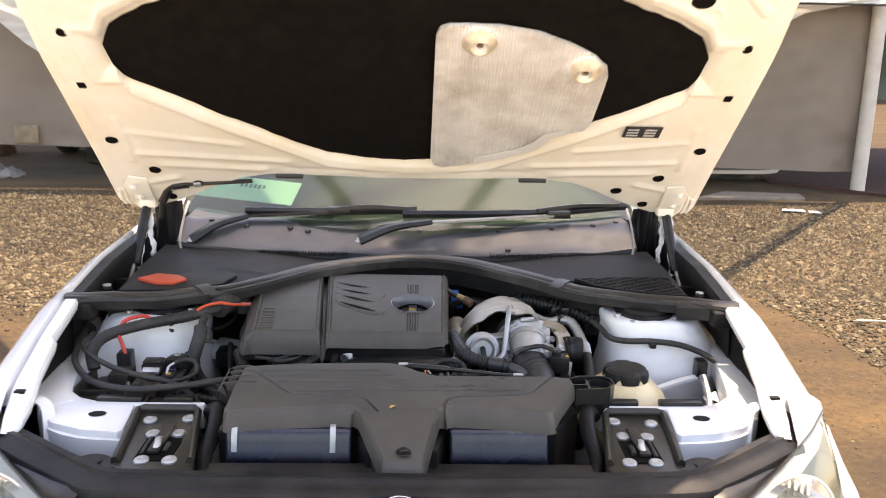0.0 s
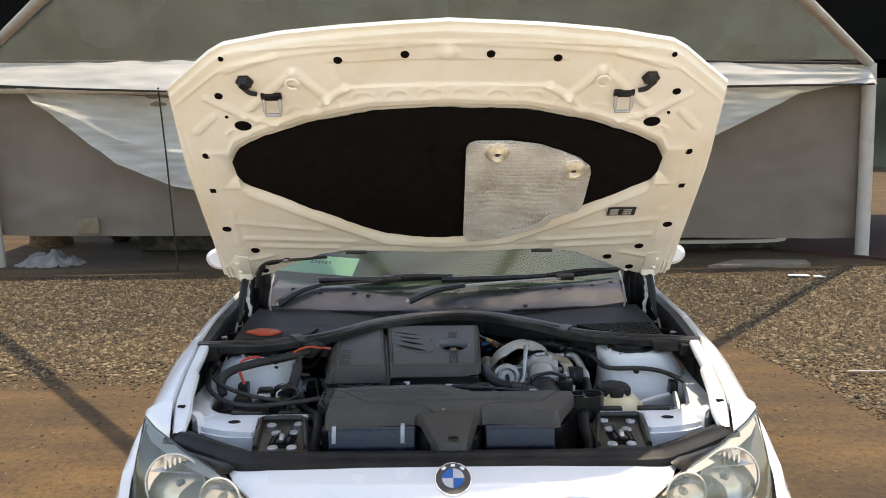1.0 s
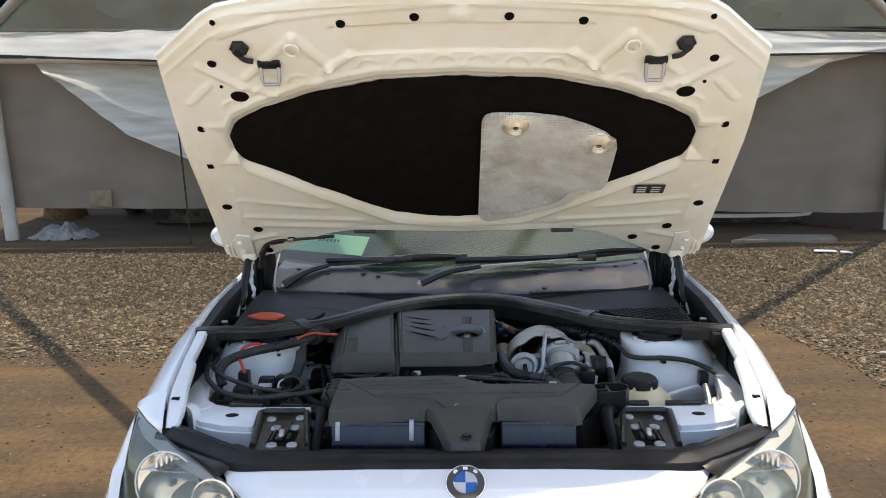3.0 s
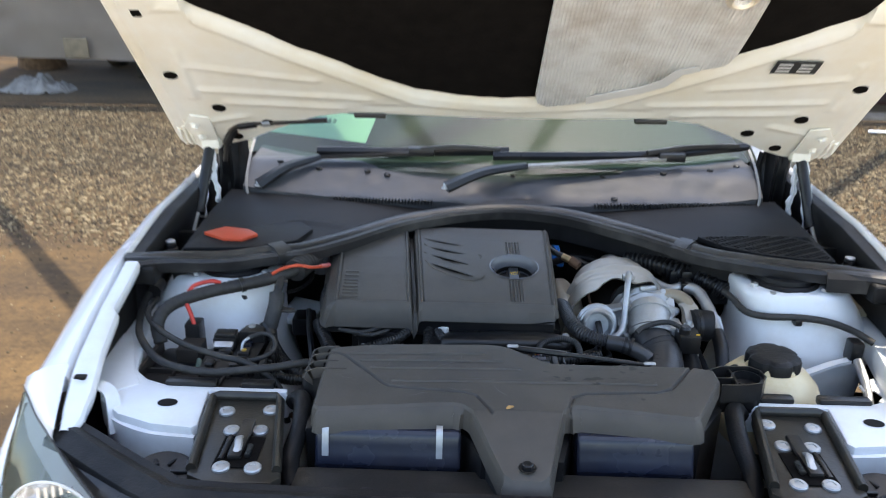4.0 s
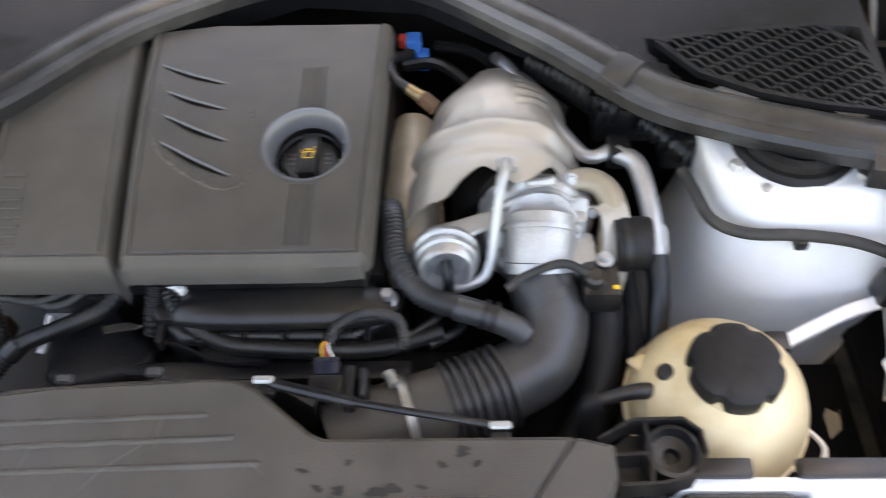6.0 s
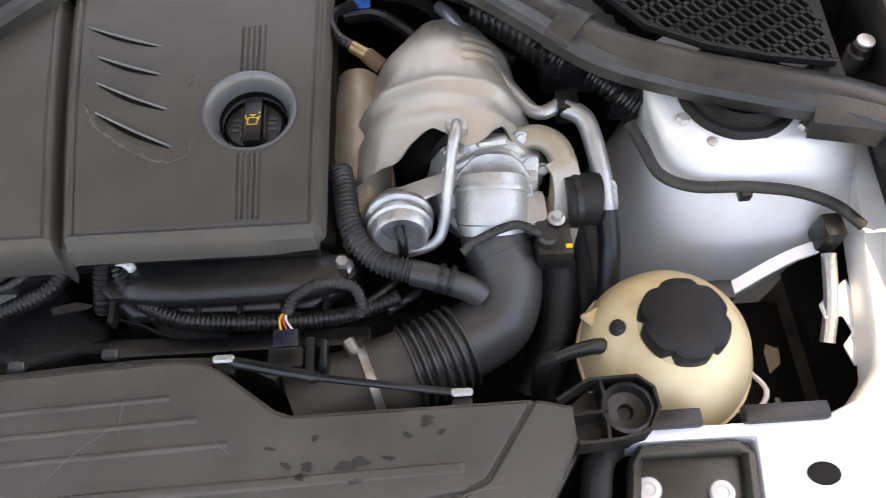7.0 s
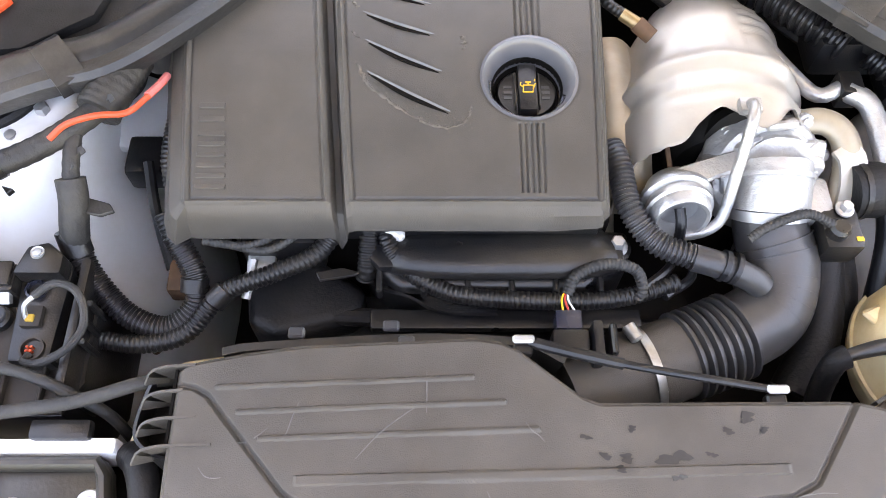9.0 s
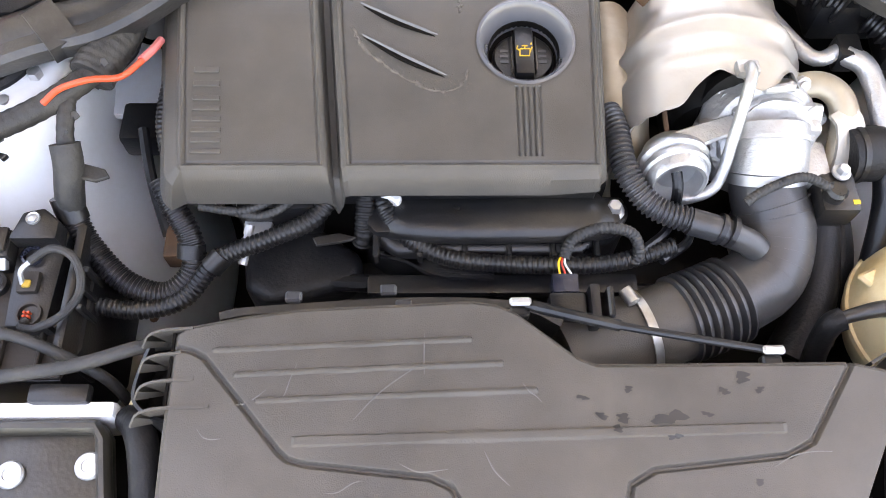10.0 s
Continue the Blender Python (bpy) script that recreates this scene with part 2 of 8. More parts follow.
def ground_material():
    """Red-brown sand with darker streaks and fine grit."""
    m = material("sandy_ground", (0.078, 0.046, 0.017), 0.95, vary=0.5, scale=1.6, bump=1.0, bump_scale=30, dirt=(0.040, 0.024, 0.011), dirt_amount=0.95, dirt_scale=1.3)
    nt = m.node_tree
    geo = [n for n in nt.nodes if n.type == "NEW_GEOMETRY"][0]
    mp = nt.nodes.new("ShaderNodeMapping")
    mp.inputs["Scale"].default_value = (0.55, 1.7, 1.0)
    nt.links.new(geo.outputs["Position"], mp.inputs[0])
    for n in [n for n in nt.nodes if n.type == "TEX_NOISE" and n.inputs["Scale"].default_value < 5]:
        nt.links.new(mp.outputs[0], n.inputs["Vector"])
    # trodden grit, a few centimetres across
    b = nt.nodes["Principled BSDF"]
    grit = nt.nodes.new("ShaderNodeTexNoise")
    grit.inputs["Scale"].default_value, grit.inputs["Detail"].default_value, grit.inputs["Roughness"].default_value = 26, 8, 0.75
    nt.links.new(geo.outputs["Position"], grit.inputs["Vector"])
    span = nt.nodes.new("ShaderNodeMapRange")
    span.inputs[1].default_value, span.inputs[2].default_value, span.inputs[3].default_value, span.inputs[4].default_value = 0.32, 0.68, 0.5, 1.4
    nt.links.new(grit.outputs[0], span.inputs[0])
    mult = nt.nodes.new("ShaderNodeVectorMath")
    mult.operation = "SCALE"
    nt.links.new(b.inputs["Base Color"].links[0].from_socket, mult.inputs[0])
    nt.links.new(span.outputs[0], mult.inputs["Scale"])
    nt.links.new(mult.outputs[0], b.inputs["Base Color"])
    return m


M["sand"] = ground_material()


def stone_material():
    m = bpy.data.materials.new("gravel_stone")
    m.use_nodes = True
    nt = m.node_tree
    g = nt.nodes.new("ShaderNodeNewGeometry")
    rp = nt.nodes.new("ShaderNodeValToRGB")
    rp.color_ramp.elements[0].color = (0.030, 0.022, 0.014, 1)
    rp.color_ramp.elements[1].color = (0.25, 0.195, 0.115, 1)
    e = rp.color_ramp.elements.new(0.6)
    e.color = (0.100, 0.074, 0.040, 1)
    nt.links.new(g.outputs["Random Per Island"], rp.inputs[0])
    b = nt.nodes["Principled BSDF"]
    nt.links.new(rp.outputs[0], b.inputs["Base Color"])
    b.inputs["Roughness"].default_value = 0.9
    return m


M["stone"] = stone_material()


# ---------------- mesh helpers ----------------
def finish(bm, name, mat, smooth=True, angle=35):
    bmesh.ops.recalc_face_normals(bm, faces=bm.faces)
    me = bpy.data.meshes.new(name)
    bm.to_mesh(me)
    bm.free()
    me.materials.append(M[mat] if isinstance(mat, str) else mat)
    if smooth:
        me.shade_smooth()
        me.set_sharp_from_angle(angle=radians(angle))
    return me


def part(name, bm, mat, parent, label="", smooth=True, angle=35):
    ob = new(name, finish(bm, name, mat, smooth, angle))
    ob.parent = parent
    if label:
        ob["label"] = label
    return ob


def thing(name, bm, mat, label, category, group="", kind="", smooth=True, angle=35):
    ob = new(name, finish(bm, name, mat, smooth, angle) if bm else None)
    return tagged(ob, label, category, group, kind)


def put(bm, other):
    """Adds the mesh of one bmesh to another."""
    me = bpy.data.meshes.new("tmp")
    other.to_mesh(me)
    other.free()
    bm.from_mesh(me)
    bpy.data.meshes.remove(me)
    return bm


def box(x0, x1, y0, y1, z0, z1, bevel=0.004, seg=2, m=None):
    bm = bmesh.new()
    bmesh.ops.create_cube(bm, size=1, matrix=Matrix.Translation(((x0 + x1) / 2, (y0 + y1) / 2, (z0 + z1) / 2)) @ Matrix.Diagonal((x1 - x0, y1 - y0, z1 - z0, 1)))
    if bevel:
        bmesh.ops.bevel(bm, geom=bm.edges[:], offset=bevel, segments=seg, profile=0.6, affect="EDGES")
    if m is not None:
        bm.transform(m)
    return bm


def prism(points, z0, z1, bevel=0.0, seg=2, m=None):
    """An upright slab with the outline points (x, y)."""
    bm = bmesh.new()
    low = [bm.verts.new((x, y, z0)) for x, y in points]
    f = bm.faces.new(low)
    r = bmesh.ops.extrude_face_region(bm, geom=[f])
    for v in r["geom"]:
        if isinstance(v, bmesh.types.BMVert):
            v.co.z = z1
    bmesh.ops.recalc_face_normals(bm, faces=bm.faces)
    if bevel:
        bmesh.ops.bevel(bm, geom=bm.edges[:], offset=bevel, segments=seg, profile=0.6, affect="EDGES")
    if m is not None:
        bm.transform(m)
    return bm


def lathe(profile, steps=32, m=None):
    """Turns the outline (radius, height) about z."""
    bm = bmesh.new()
    rings = []
    for r, z in profile:
        if r < 1e-6:
            rings.append([bm.verts.new((0, 0, z))])
        else:
            rings.append([bm.verts.new((r * math.cos(a), r * math.sin(a), z)) for a in np.linspace(0, 2 * math.pi, steps, endpoint=False)])
    for a, b in zip(rings, rings[1:]):
        for i in range(steps):
            j = (i + 1) % steps
            if len(a) == 1 and len(b) == 1:
                continue
            if len(a) == 1:
                bm.faces.new((a[0], b[i], b[j]))
            elif len(b) == 1:
                bm.faces.new((a[i], a[j], b[0]))
            else:
                bm.faces.new((a[i], a[j], b[j], b[i]))
    if m is not None:
        bm.transform(m)
    return bm


def spline(points, n):
    """n points evenly along a smooth curve through the points."""
    p = np.array(points, float)
    q = np.vstack([2 * p[0] - p[1], p, 2 * p[-1] - p[-2]])
    out = []
    for i in range(1, len(q) - 2):
        for s in np.linspace(0, 1, 24, endpoint=False):
            a, b, c, d = q[i - 1], q[i], q[i + 1], q[i + 2]
            out.append(0.5 * (2 * b + (c - a) * s + (2 * a - 5 * b + 4 * c - d) * s * s + (3 * b - a - 3 * c + d) * s ** 3))
    out = np.array(out + [p[-1]])
    run = np.concatenate([[0], np.cumsum(np.linalg.norm(np.diff(out, axis=0), axis=1))])
    at = np.linspace(0, run[-1], n)
    return np.stack([np.interp(at, run, out[:, k]) for k in range(3)], 1), run[-1]


def sweep(points, shape, n=40, caps=True, radius=None, curve=True, up=(0, 0, 1)):
    """Sweeps a closed outline (side, up) along a curve; radius(i) scales it."""
    pts = spline(points, n)[0] if curve else np.array(points, float)
    n = len(pts)
    bm = bmesh.new()
    rings = []
    nrm = None
    for i in range(n):
        t = Vector(pts[min(i + 1, n - 1)] - pts[max(i - 1, 0)]).normalized()
        if nrm is None:
            ref = Vector(up)
            if abs(ref.dot(t)) > 0.95:
                ref = Vector((0, 1, 0))
            nrm = (ref - t * ref.dot(t)).normalized()
        else:
            nrm = (nrm - t * nrm.dot(t)).normalized()
        side = t.cross(nrm)
        k = radius(i) if radius else 1.0
        rings.append([bm.verts.new(Vector(pts[i]) + side * a * k + nrm * b * k) for a, b in shape])
    for a, b in zip(rings, rings[1:]):
        for i in range(len(shape)):
            j = (i + 1) % len(shape)
            bm.faces.new((a[i], a[j], b[j], b[i]))
    if caps:
        bm.faces.new(rings[0])
        bm.faces.new(rings[-1][::-1])
    return bm


def circle(r, n=12, ry=None):
    return [(r * math.cos(a), (ry or r) * math.sin(a)) for a in np.linspace(0, 2 * math.pi, n, endpoint=False)]


def tube(points, r, n=None, sides=12):
    n = n or max(8, int(spline(points, 20)[1] / max(0.006, r * 0.8)))
    return sweep(points, circle(r, sides), n)


def corrugated(points, r, pitch=0.0052, depth=0.12, sides=14):
    length = spline(points, 20)[1]
    n = int(length / pitch) * 4
    return sweep(points, circle(r, sides), n, radius=lambda i: 1.0 + (depth * 0.5 if i % 4 in (1, 2) else -depth * 0.5))


def field(xs, front, back, ny, height, skirt=0.03, flare=0.0, thick=None):
    """A sheet over the columns xs between front(x) and back(x), at height(x, y), with a wall hanging from its rim."""
    bm = bmesh.new()
    g = []
    for x in xs:
        f, b = front(x), back(x)
        g.append([bm.verts.new((x, y, height(x, y))) for y in np.linspace(f, b, ny)])
    for a, b in zip(g, g[1:]):
        for j in range(ny - 1):
            bm.faces.new((a[j], b[j], b[j + 1], a[j + 1]))
    if skirt:
        loop = g[0][::-1] + [c[0] for c in g[1:]] + g[-1][1:] + [c[-1] for c in g[-2:0:-1]]
        cx, cy = (xs[0] + xs[-1]) / 2, np.mean([v.co.y for v in loop])
        prev = loop
        for k, (dz, out) in enumerate(((0.25, 0.5), (1.0, 1.0))):
            low = []
            for i, v in enumerate(loop):
                p, q = loop[i - 1].co, loop[(i + 1) % len(loop)].co
                t = Vector((q.x - p.x, q.y - p.y, 0))
                o = Vector((t.y, -t.x, 0)).normalized() if t.length > 1e-9 else Vector()
                wide, deep = (flare(v.co, o) if callable(flare) else flare), (skirt(v.co) if callable(skirt) else skirt)
                low.append(bm.verts.new(v.co + o * wide * out - Vector((0, 0, deep * dz))))
            for i in range(len(loop)):
                j = (i + 1) % len(loop)
                bm.faces.new((prev[i], prev[j], low[j], low[i]))
            prev = low
    return bm


def lerp(points):
    xs, ys = [p[0] for p in points], [p[1] for p in points]
    return lambda x: float(np.interp(x, xs, ys))


def ridge(x, y, a, b, w):
    """1 on the line from a to b, falling to 0 at the distance w."""
    ax, ay = a
    bx, by = b
    dx, dy = bx - ax, by - ay
    s = max(0.0, min(1.0, ((x - ax) * dx + (y - ay) * dy) / (dx * dx + dy * dy)))
    d = math.hypot(x - ax - s * dx, y - ay - s * dy)
    return max(0.0, 1 - d / w)


def step(a, b, x):
    t = max(0.0, min(1.0, (x - a) / (b - a)))
    return t * t * (3 - 2 * t)


def bolt(x, y, z, r=0.009, h=0.008, m=None):
    """A flanged hexagon bolt head, standing on z."""
    bm = lathe([(0, h * 0.3), (r * 1.0, h * 0.3), (r * 1.35, 0.002), (r * 1.4, 0.0)], 20)
    hexa = lathe([(r * 0.92, 0), (r * 0.92, h * 0.85), (r * 0.75, h), (0, h)], 6)
    put(bm, hexa)
    bm.transform((m if m is not None else Matrix.Identity(4)))
    bm.transform(Matrix.Translation((x, y, z)))
    return bm


def mirrored(bm):
    other = bm.copy()
    other.transform(Matrix.Diagonal((-1, 1, 1, 1)))
    bmesh.ops.reverse_faces(other, faces=other.faces)
    return other


def both(name, make, mat, parent, label="", **kw):
    """The same part on either side of the car."""
    return [part(name, bm, mat, parent, label, **kw) for bm in (make(), mirrored(make()))]


# ---------------- ground and surroundings ----------------
def rolling(x, y):
    return 0.012 * noise.noise(Vector((x * 0.6, y * 0.6, 0))) + 0.004 * noise.noise(Vector((x * 3, y * 3, 2)))


def build_ground():
    bm = bmesh.new()
    xs = list(np.linspace(-8, 8, 110))
    ys = list(np.linspace(-4, 13, 120))
    xs = [-2000, -200, -40, -15] + xs + [15, 40, 200, 2000]
    ys = [-2000, -200, -40, -12] + ys + [20, 40, 200, 2000]
    g = [[bm.verts.new((x, y, rolling(x, y) if abs(x) < 9 and -5 < y < 14 else 0)) for y in ys] for x in xs]
    for a, b in zip(g, g[1:]):
        for j in range(len(ys) - 1):
            bm.faces.new((a[j], b[j], b[j + 1], a[j + 1]))
    thing("ground", bm, "sand", "bare red-brown sandy ground with darker streaks", "ground", kind="structure")


def gravel_density(x, y):
    edge_left = 4.35 + 0.25 * noise.noise(Vector((x, 0, 5)))
    edge_right = float(np.interp(x, [1.4, 2.0, 2.25, 2.4, 3.2], [6.0, 5.5, 4.4, 3.1, 2.5])) + 0.3 * noise.noise(Vector((x * 1.5, y, 3)))
    edge = edge_left if x < 0 else edge_right if x > 1.4 else 5.4
    k = step(-0.35, 0.25, y - edge) * (1 - step(7.5, 8.1, y + 0.3 * noise.noise(Vector((x, y, 1)))))
    return 0.06 + 0.94 * k


def build_gravel():
    rng = np.random.default_rng(4)
    verts, faces = [], []
    ico = bmesh.new()
    bmesh.ops.create_icosphere(ico, subdivisions=1, radius=1)
    ico.verts.ensure_lookup_table()
    base = np.array([v.co[:] for v in ico.verts])
    tri = [tuple(v.index for v in f.verts) for f in ico.faces]
    ico.free()
    octa = np.array(((1, 0, 0), (0, 1, 0.1), (-1, 0.1, 0), (0, -1, 0), (0.1, 0, 1), (0, 0, -0.8)))
    octa_tri = [(0, 1, 4), (1, 2, 4), (2, 3, 4), (3, 0, 4), (1, 0, 5), (2, 1, 5), (3, 2, 5), (0, 3, 5)]
    for x, y, s, a in zip(rng.uniform(-6.0, 6.0, 260000), rng.uniform(1.6, 8.3, 260000), rng.gamma(4, 0.0025, 260000), rng.uniform(0, 6.3, 260000)):
        thick = gravel_density(x, y)
        if abs(x) < 0.95 + 0.02 * (y - 2) or rng.random() > thick:
            continue
        s = min(max(s, 0.006), 0.026) * (0.45 + 0.55 * thick)
        near = y < 4.8
        p = (base if near else octa * 1.15) * (s * rng.uniform(0.7, 1.15, (12 if near else 6, 1))) * np.array((1, rng.uniform(0.6, 1), rng.uniform(0.45, 0.8)))
        c, d = math.cos(a), math.sin(a)
        p = np.stack([p[:, 0] * c - p[:, 1] * d + x, p[:, 0] * d + p[:, 1] * c + y, p[:, 2] + rolling(x, y) + s * 0.18], 1)
        n = len(verts)
        verts.extend(map(tuple, p))
        faces.extend((n + i, n + j, n + k) for i, j, k in (tri if near else octa_tri))
    me = bpy.data.meshes.new("gravel")
    me.from_pydata(verts, [], faces)
    me.materials.append(M["stone"])
    tagged(new("gravel", me), "loose grey-brown crushed stone spread on the sand", "gravel", kind="stuff")


WALL = 8.6


def sheet(points_low, points_high, y, n=60, rows=14, wave=0.05, seed=0.0, lean=0.0, fold=None):
    """A hanging cloth between a lower and an upper edge."""
    low, high = lerp(points_low), lerp(points_high)
    x0, x1 = points_low[0][0], points_low[-1][0]
    bm = bmesh.new()
    g = []
    for x in np.linspace(x0, x1, n):
        col = []
        for s in np.linspace(0, 1, rows):
            z = low(x) * (1 - s) + high(x) * s
            # creases pulled from the corner that the cloth is tied to
            crease = 0.0
            if fold:
                cx, cz, amount, count = fold
                turn = math.atan2(z - cz, abs(x - cx) + 0.15)
                crease = amount * (abs(math.sin(turn * count + 0.6 * noise.noise(Vector((x * 1.3, z * 3, seed))))) - 0.5) * step(0.0, 0.5, abs(x - cx)) + 0.35 * amount * noise.noise(Vector((x * 3.0, z * 14, seed)))
            col.append(bm.verts.new((x, y - lean * (1 - s) * (high(x) - low(x)) + wave * noise.noise(Vector((x * 1.1, z * 0.8, seed))) + 0.5 * wave * noise.noise(Vector((x * 2.2 + z * 4.5, z * 5 - x * 2.0, seed))) + crease, z)))
        g.append(col)
    for a, b in zip(g, g[1:]):
        for j in range(rows - 1):
            bm.faces.new((a[j], b[j], b[j + 1], a[j + 1]))
    r = bmesh.ops.solidify(bm, geom=bm.faces[:], thickness=0.004)
    return bm


def pole(name, points, r, label, parent=None, mat="pole"):
    bm = tube(points, r, n=10, sides=14)
    return thing(name, bm, mat, label, "pole", group="tent poles")


def build_tent():
    # grey curtain along the far side
    thing("wall_north", sheet([(-5.26, 0.36), (-3.3, 0.33), (0, 0.27), (3.0, 0.24), (4.92, 0.21)], [(-5.26, 2.0), (4.92, 1.98)], WALL + 0.08, 120, 22, 0.08, 1.0),
          "tarp", "grey weathered tarpaulin hung as a tent side wall", "wall", kind="structure")
    # white shade cloth sagging in front of the grey curtain
    thing("shade_cloth", sheet([(-4.75, 2.02), (-4.2, 1.62), (-3.6, 1.18), (-3.0, 0.93), (-2.2, 0.8), (-1.2, 0.85), (0.2, 0.95), (1.6, 1.02), (2.6, 1.2), (3.4, 1.6), (4.0, 1.88), (4.5, 1.97)],
                               [(-4.75, 2.03), (-3.0, 1.9), (0, 1.85), (4.5, 1.98)], WALL - 0.02, 200, 60, 0.075, 3.0, lean=0.3, fold=(-4.9, 2.05, 0.10, 9.0)),
          "whitecloth", "pale shade cloth sagging over the tent side wall", "shade cloth")
    band = thing("eave_band", sheet([(-5.15, 2.06), (-3.0, 1.97), (0, 1.95), (4.75, 1.97)], [(-5.15, 2.30), (-3, 2.31), (0, 2.3), (4.75, 2.19)], WALL - 0.06, 300, 24, 0.05, 5.0, lean=1.0, fold=(4.9, 2.08, 0.05, 26.0)),
          "whitecloth", "pale shade cloth rolled along the tent eave", "shade cloth")
    for z, r in ((2.035, 0.012), (2.30, 0.016)):
        part("hem_cord", tube([(-5.12, WALL - (0.31 if z < 2.1 else 0.07), z + 0.02), (-3.0, WALL - (0.40 if z < 2.1 else 0.07), z - 0.07 if z < 2.1 else z), (0, WALL - (0.41 if z < 2.1 else 0.07), z - 0.09 if z < 2.1 else z), (4.72, WALL - (0.28 if z < 2.1 else 0.07), z - 0.07 if z < 2.1 else z - 0.10)], r, 40, 8), "tape", band, "dark hem cord")
    pole("tent_pole", [(4.87, WALL, -0.02), (4.84, WALL, 1.1), (4.80, WALL, 2.2)], 0.075, "weathered off-white steel tent pole on the ground")
    pole("tent_pole", [(-5.14, WALL, -0.02), (-5.17, WALL, 1.1), (-5.2, WALL, 2.25)], 0.075, "weathered off-white steel tent pole on the ground")
    pole("eave_rail", [(-5.2, WALL, 2.0), (0, WALL - 0.02, 1.93), (4.8, WALL, 2.0)], 0.03, "steel rail along the tent eave")
    for sx, x, z in ((1, 4.80, 2.2), (-1, -5.2, 2.28)):
        pole("hip_rafter", [(x, WALL, z), (x * 0.5, 5.75, z + 0.62), (0, 2.95, 3.42)], 0.05, "weathered steel rafter rising from the tent corner")
    for x, lean in ((-3.02, 0.05), (2.35, -0.03)):
        thing("rope", tube([(x, WALL - 0.42, 2.0), (x + lean, WALL - 0.44, 1.2), (x + 1.6 * lean, WALL - 0.40, -0.01)], 0.0095, 14, 8), "tape", "dark rope hanging down the tent wall", "rope")
    thing("patch", box(-4.20, -3.95, WALL + 0.0, WALL + 0.012, 0.37, 0.56, 0.003), material("beige_patch", (0.22, 0.17, 0.11), 0.8, vary=0.2, scale=12), "faded beige square patch on the tarpaulin", "patch")
    # net over the far slope and the two dark side slopes, up to where the cover has been taken off
    bm = bmesh.new()
    g = []
    for i, x in enumerate(np.linspace(-1, 1, 60)):
        col = []
        for s in np.linspace(0, 0.42, 16):
            X = (x * 5.0 - 0.2) * (1 - s)
            col.append(bm.verts.new((X, WALL - 5.65 * s, 2.24 + 1.15 * s - 0.12 * math.sin(math.pi * s) * (1 - abs(x)) + 0.02 * noise.noise(Vector((X * 2, s * 8, 1))))))
        g.append(col)
    for a, b in zip(g, g[1:]):
        for j in range(15):
            bm.faces.new((a[j], b[j], b[j + 1], a[j + 1]))
    thing("roof_net", bm, "net", "green-grey shade net over the tent roof slope", "shade net", kind="structure")
    # opaque awning added out of sight behind the eave to shade the ground
    thing("ground_shade_awning", prism([(-5.3, 8.62), (9.0, 8.62), (9.0, 13.0), (-5.3, 13.0)], 2.25, 2.256), "blacknet", "added hidden black awning that shades the ground behind the tent eave", "awning", kind="structure")
    # black sheets added behind the corners, standing in for the dark side slopes
    for sx, x, z in ((1, 5.17, 2.24), (-1, -5.60, 2.33)):
        bm = bmesh.new()
        f = bm.faces.new([bm.verts.new(p) for p in ((x, 9.3, z), (x + sx * 7, 9.5, z - 0.05), (x + sx * 7, 9.5, 5.2), (x - sx * 3.2, 9.3, 5.2), (x - sx * 1.45, 9.3, z + 1.28))])
        bmesh.ops.solidify(bm, geom=[f], thickness=0.004)
        thing("shade_cloth", bm, "blacknet", "black cloth behind the corner standing in for the dark side slope", "shade cloth", kind="structure")
    thing("wall_west", sheet([(-9.5, 0.36), (-5.32, 0.36)], [(-9.5, 2.2), (-5.32, 2.2)], WALL + 0.35, 60, 14, 0.08, 7.0), "tarp", "grey weathered tarpaulin hung beside the tent", "wall", kind="structure")

    # unseen strip of net added over the ridge to keep sun off the cowl
    bm = bmesh.new()
    g = []
    for x in np.linspace(-0.3, 1.35, 20):
        g.append([bm.verts.new((x, y, 3.47 - 0.10 * abs(x) - 0.05 * math.sin((y - 2.36) / 0.54 * math.pi) + 0.02 * noise.noise(Vector((x * 3, y * 3, 8))))) for y in np.linspace(2.36, 2.90, 16)])
    for p, q in zip(g, g[1:]):
        for j in range(15):
            bm.faces.new((p[j], q[j], q[j + 1], p[j + 1]))
    thing("roof_net", bm, "blacknet", "added unseen black net that shades the cowl and engine cover", "shade net", kind="structure")


def build_hedge():
    """Dense growth far behind the tent."""
    bm = bmesh.new()
    g = []
    for x in np.linspace(-45, 45, 160):
        top = 8.2 + 1.6 * noise.noise(Vector((x * 0.35, 0, 2))) + 0.8 * noise.noise(Vector((x * 1.3, 0, 7)))
        g.append([bm.verts.new((x, 25 + 1.2 * noise.noise(Vector((x * 0.5, s * 4, 3))) + 0.5 * noise.noise(Vector((x * 1.7, s * 9, 1))), top * s)) for s in np.linspace(0, 1, 26)])
    for a, c in zip(g, g[1:]):
        for j in range(25):
            bm.faces.new((a[j], c[j], c[j + 1], a[j + 1]))
    thing("backdrop", bm, "hedge", "dense dull green growth far behind the tent", "hedge", kind="structure")


def build_bounce_apron():
    """Unseen pale slab in front of the car, behind the camera, added to bounce light."""
    thing("pavement", prism([(-9, -16), (9, -16), (9, 0.35), (-9, 0.35)], -0.06, 0.03, 0.01, 1), "apron", "added unseen pale slab that bounces light onto the hood", "pavement", kind="structure")


build_ground()
build_bounce_apron()
build_gravel()
build_tent()
build_hedge()

# ---------------- the car ----------------
car = thing("car", None, None, "white hatchback with its hood propped open on sandy ground", "car")

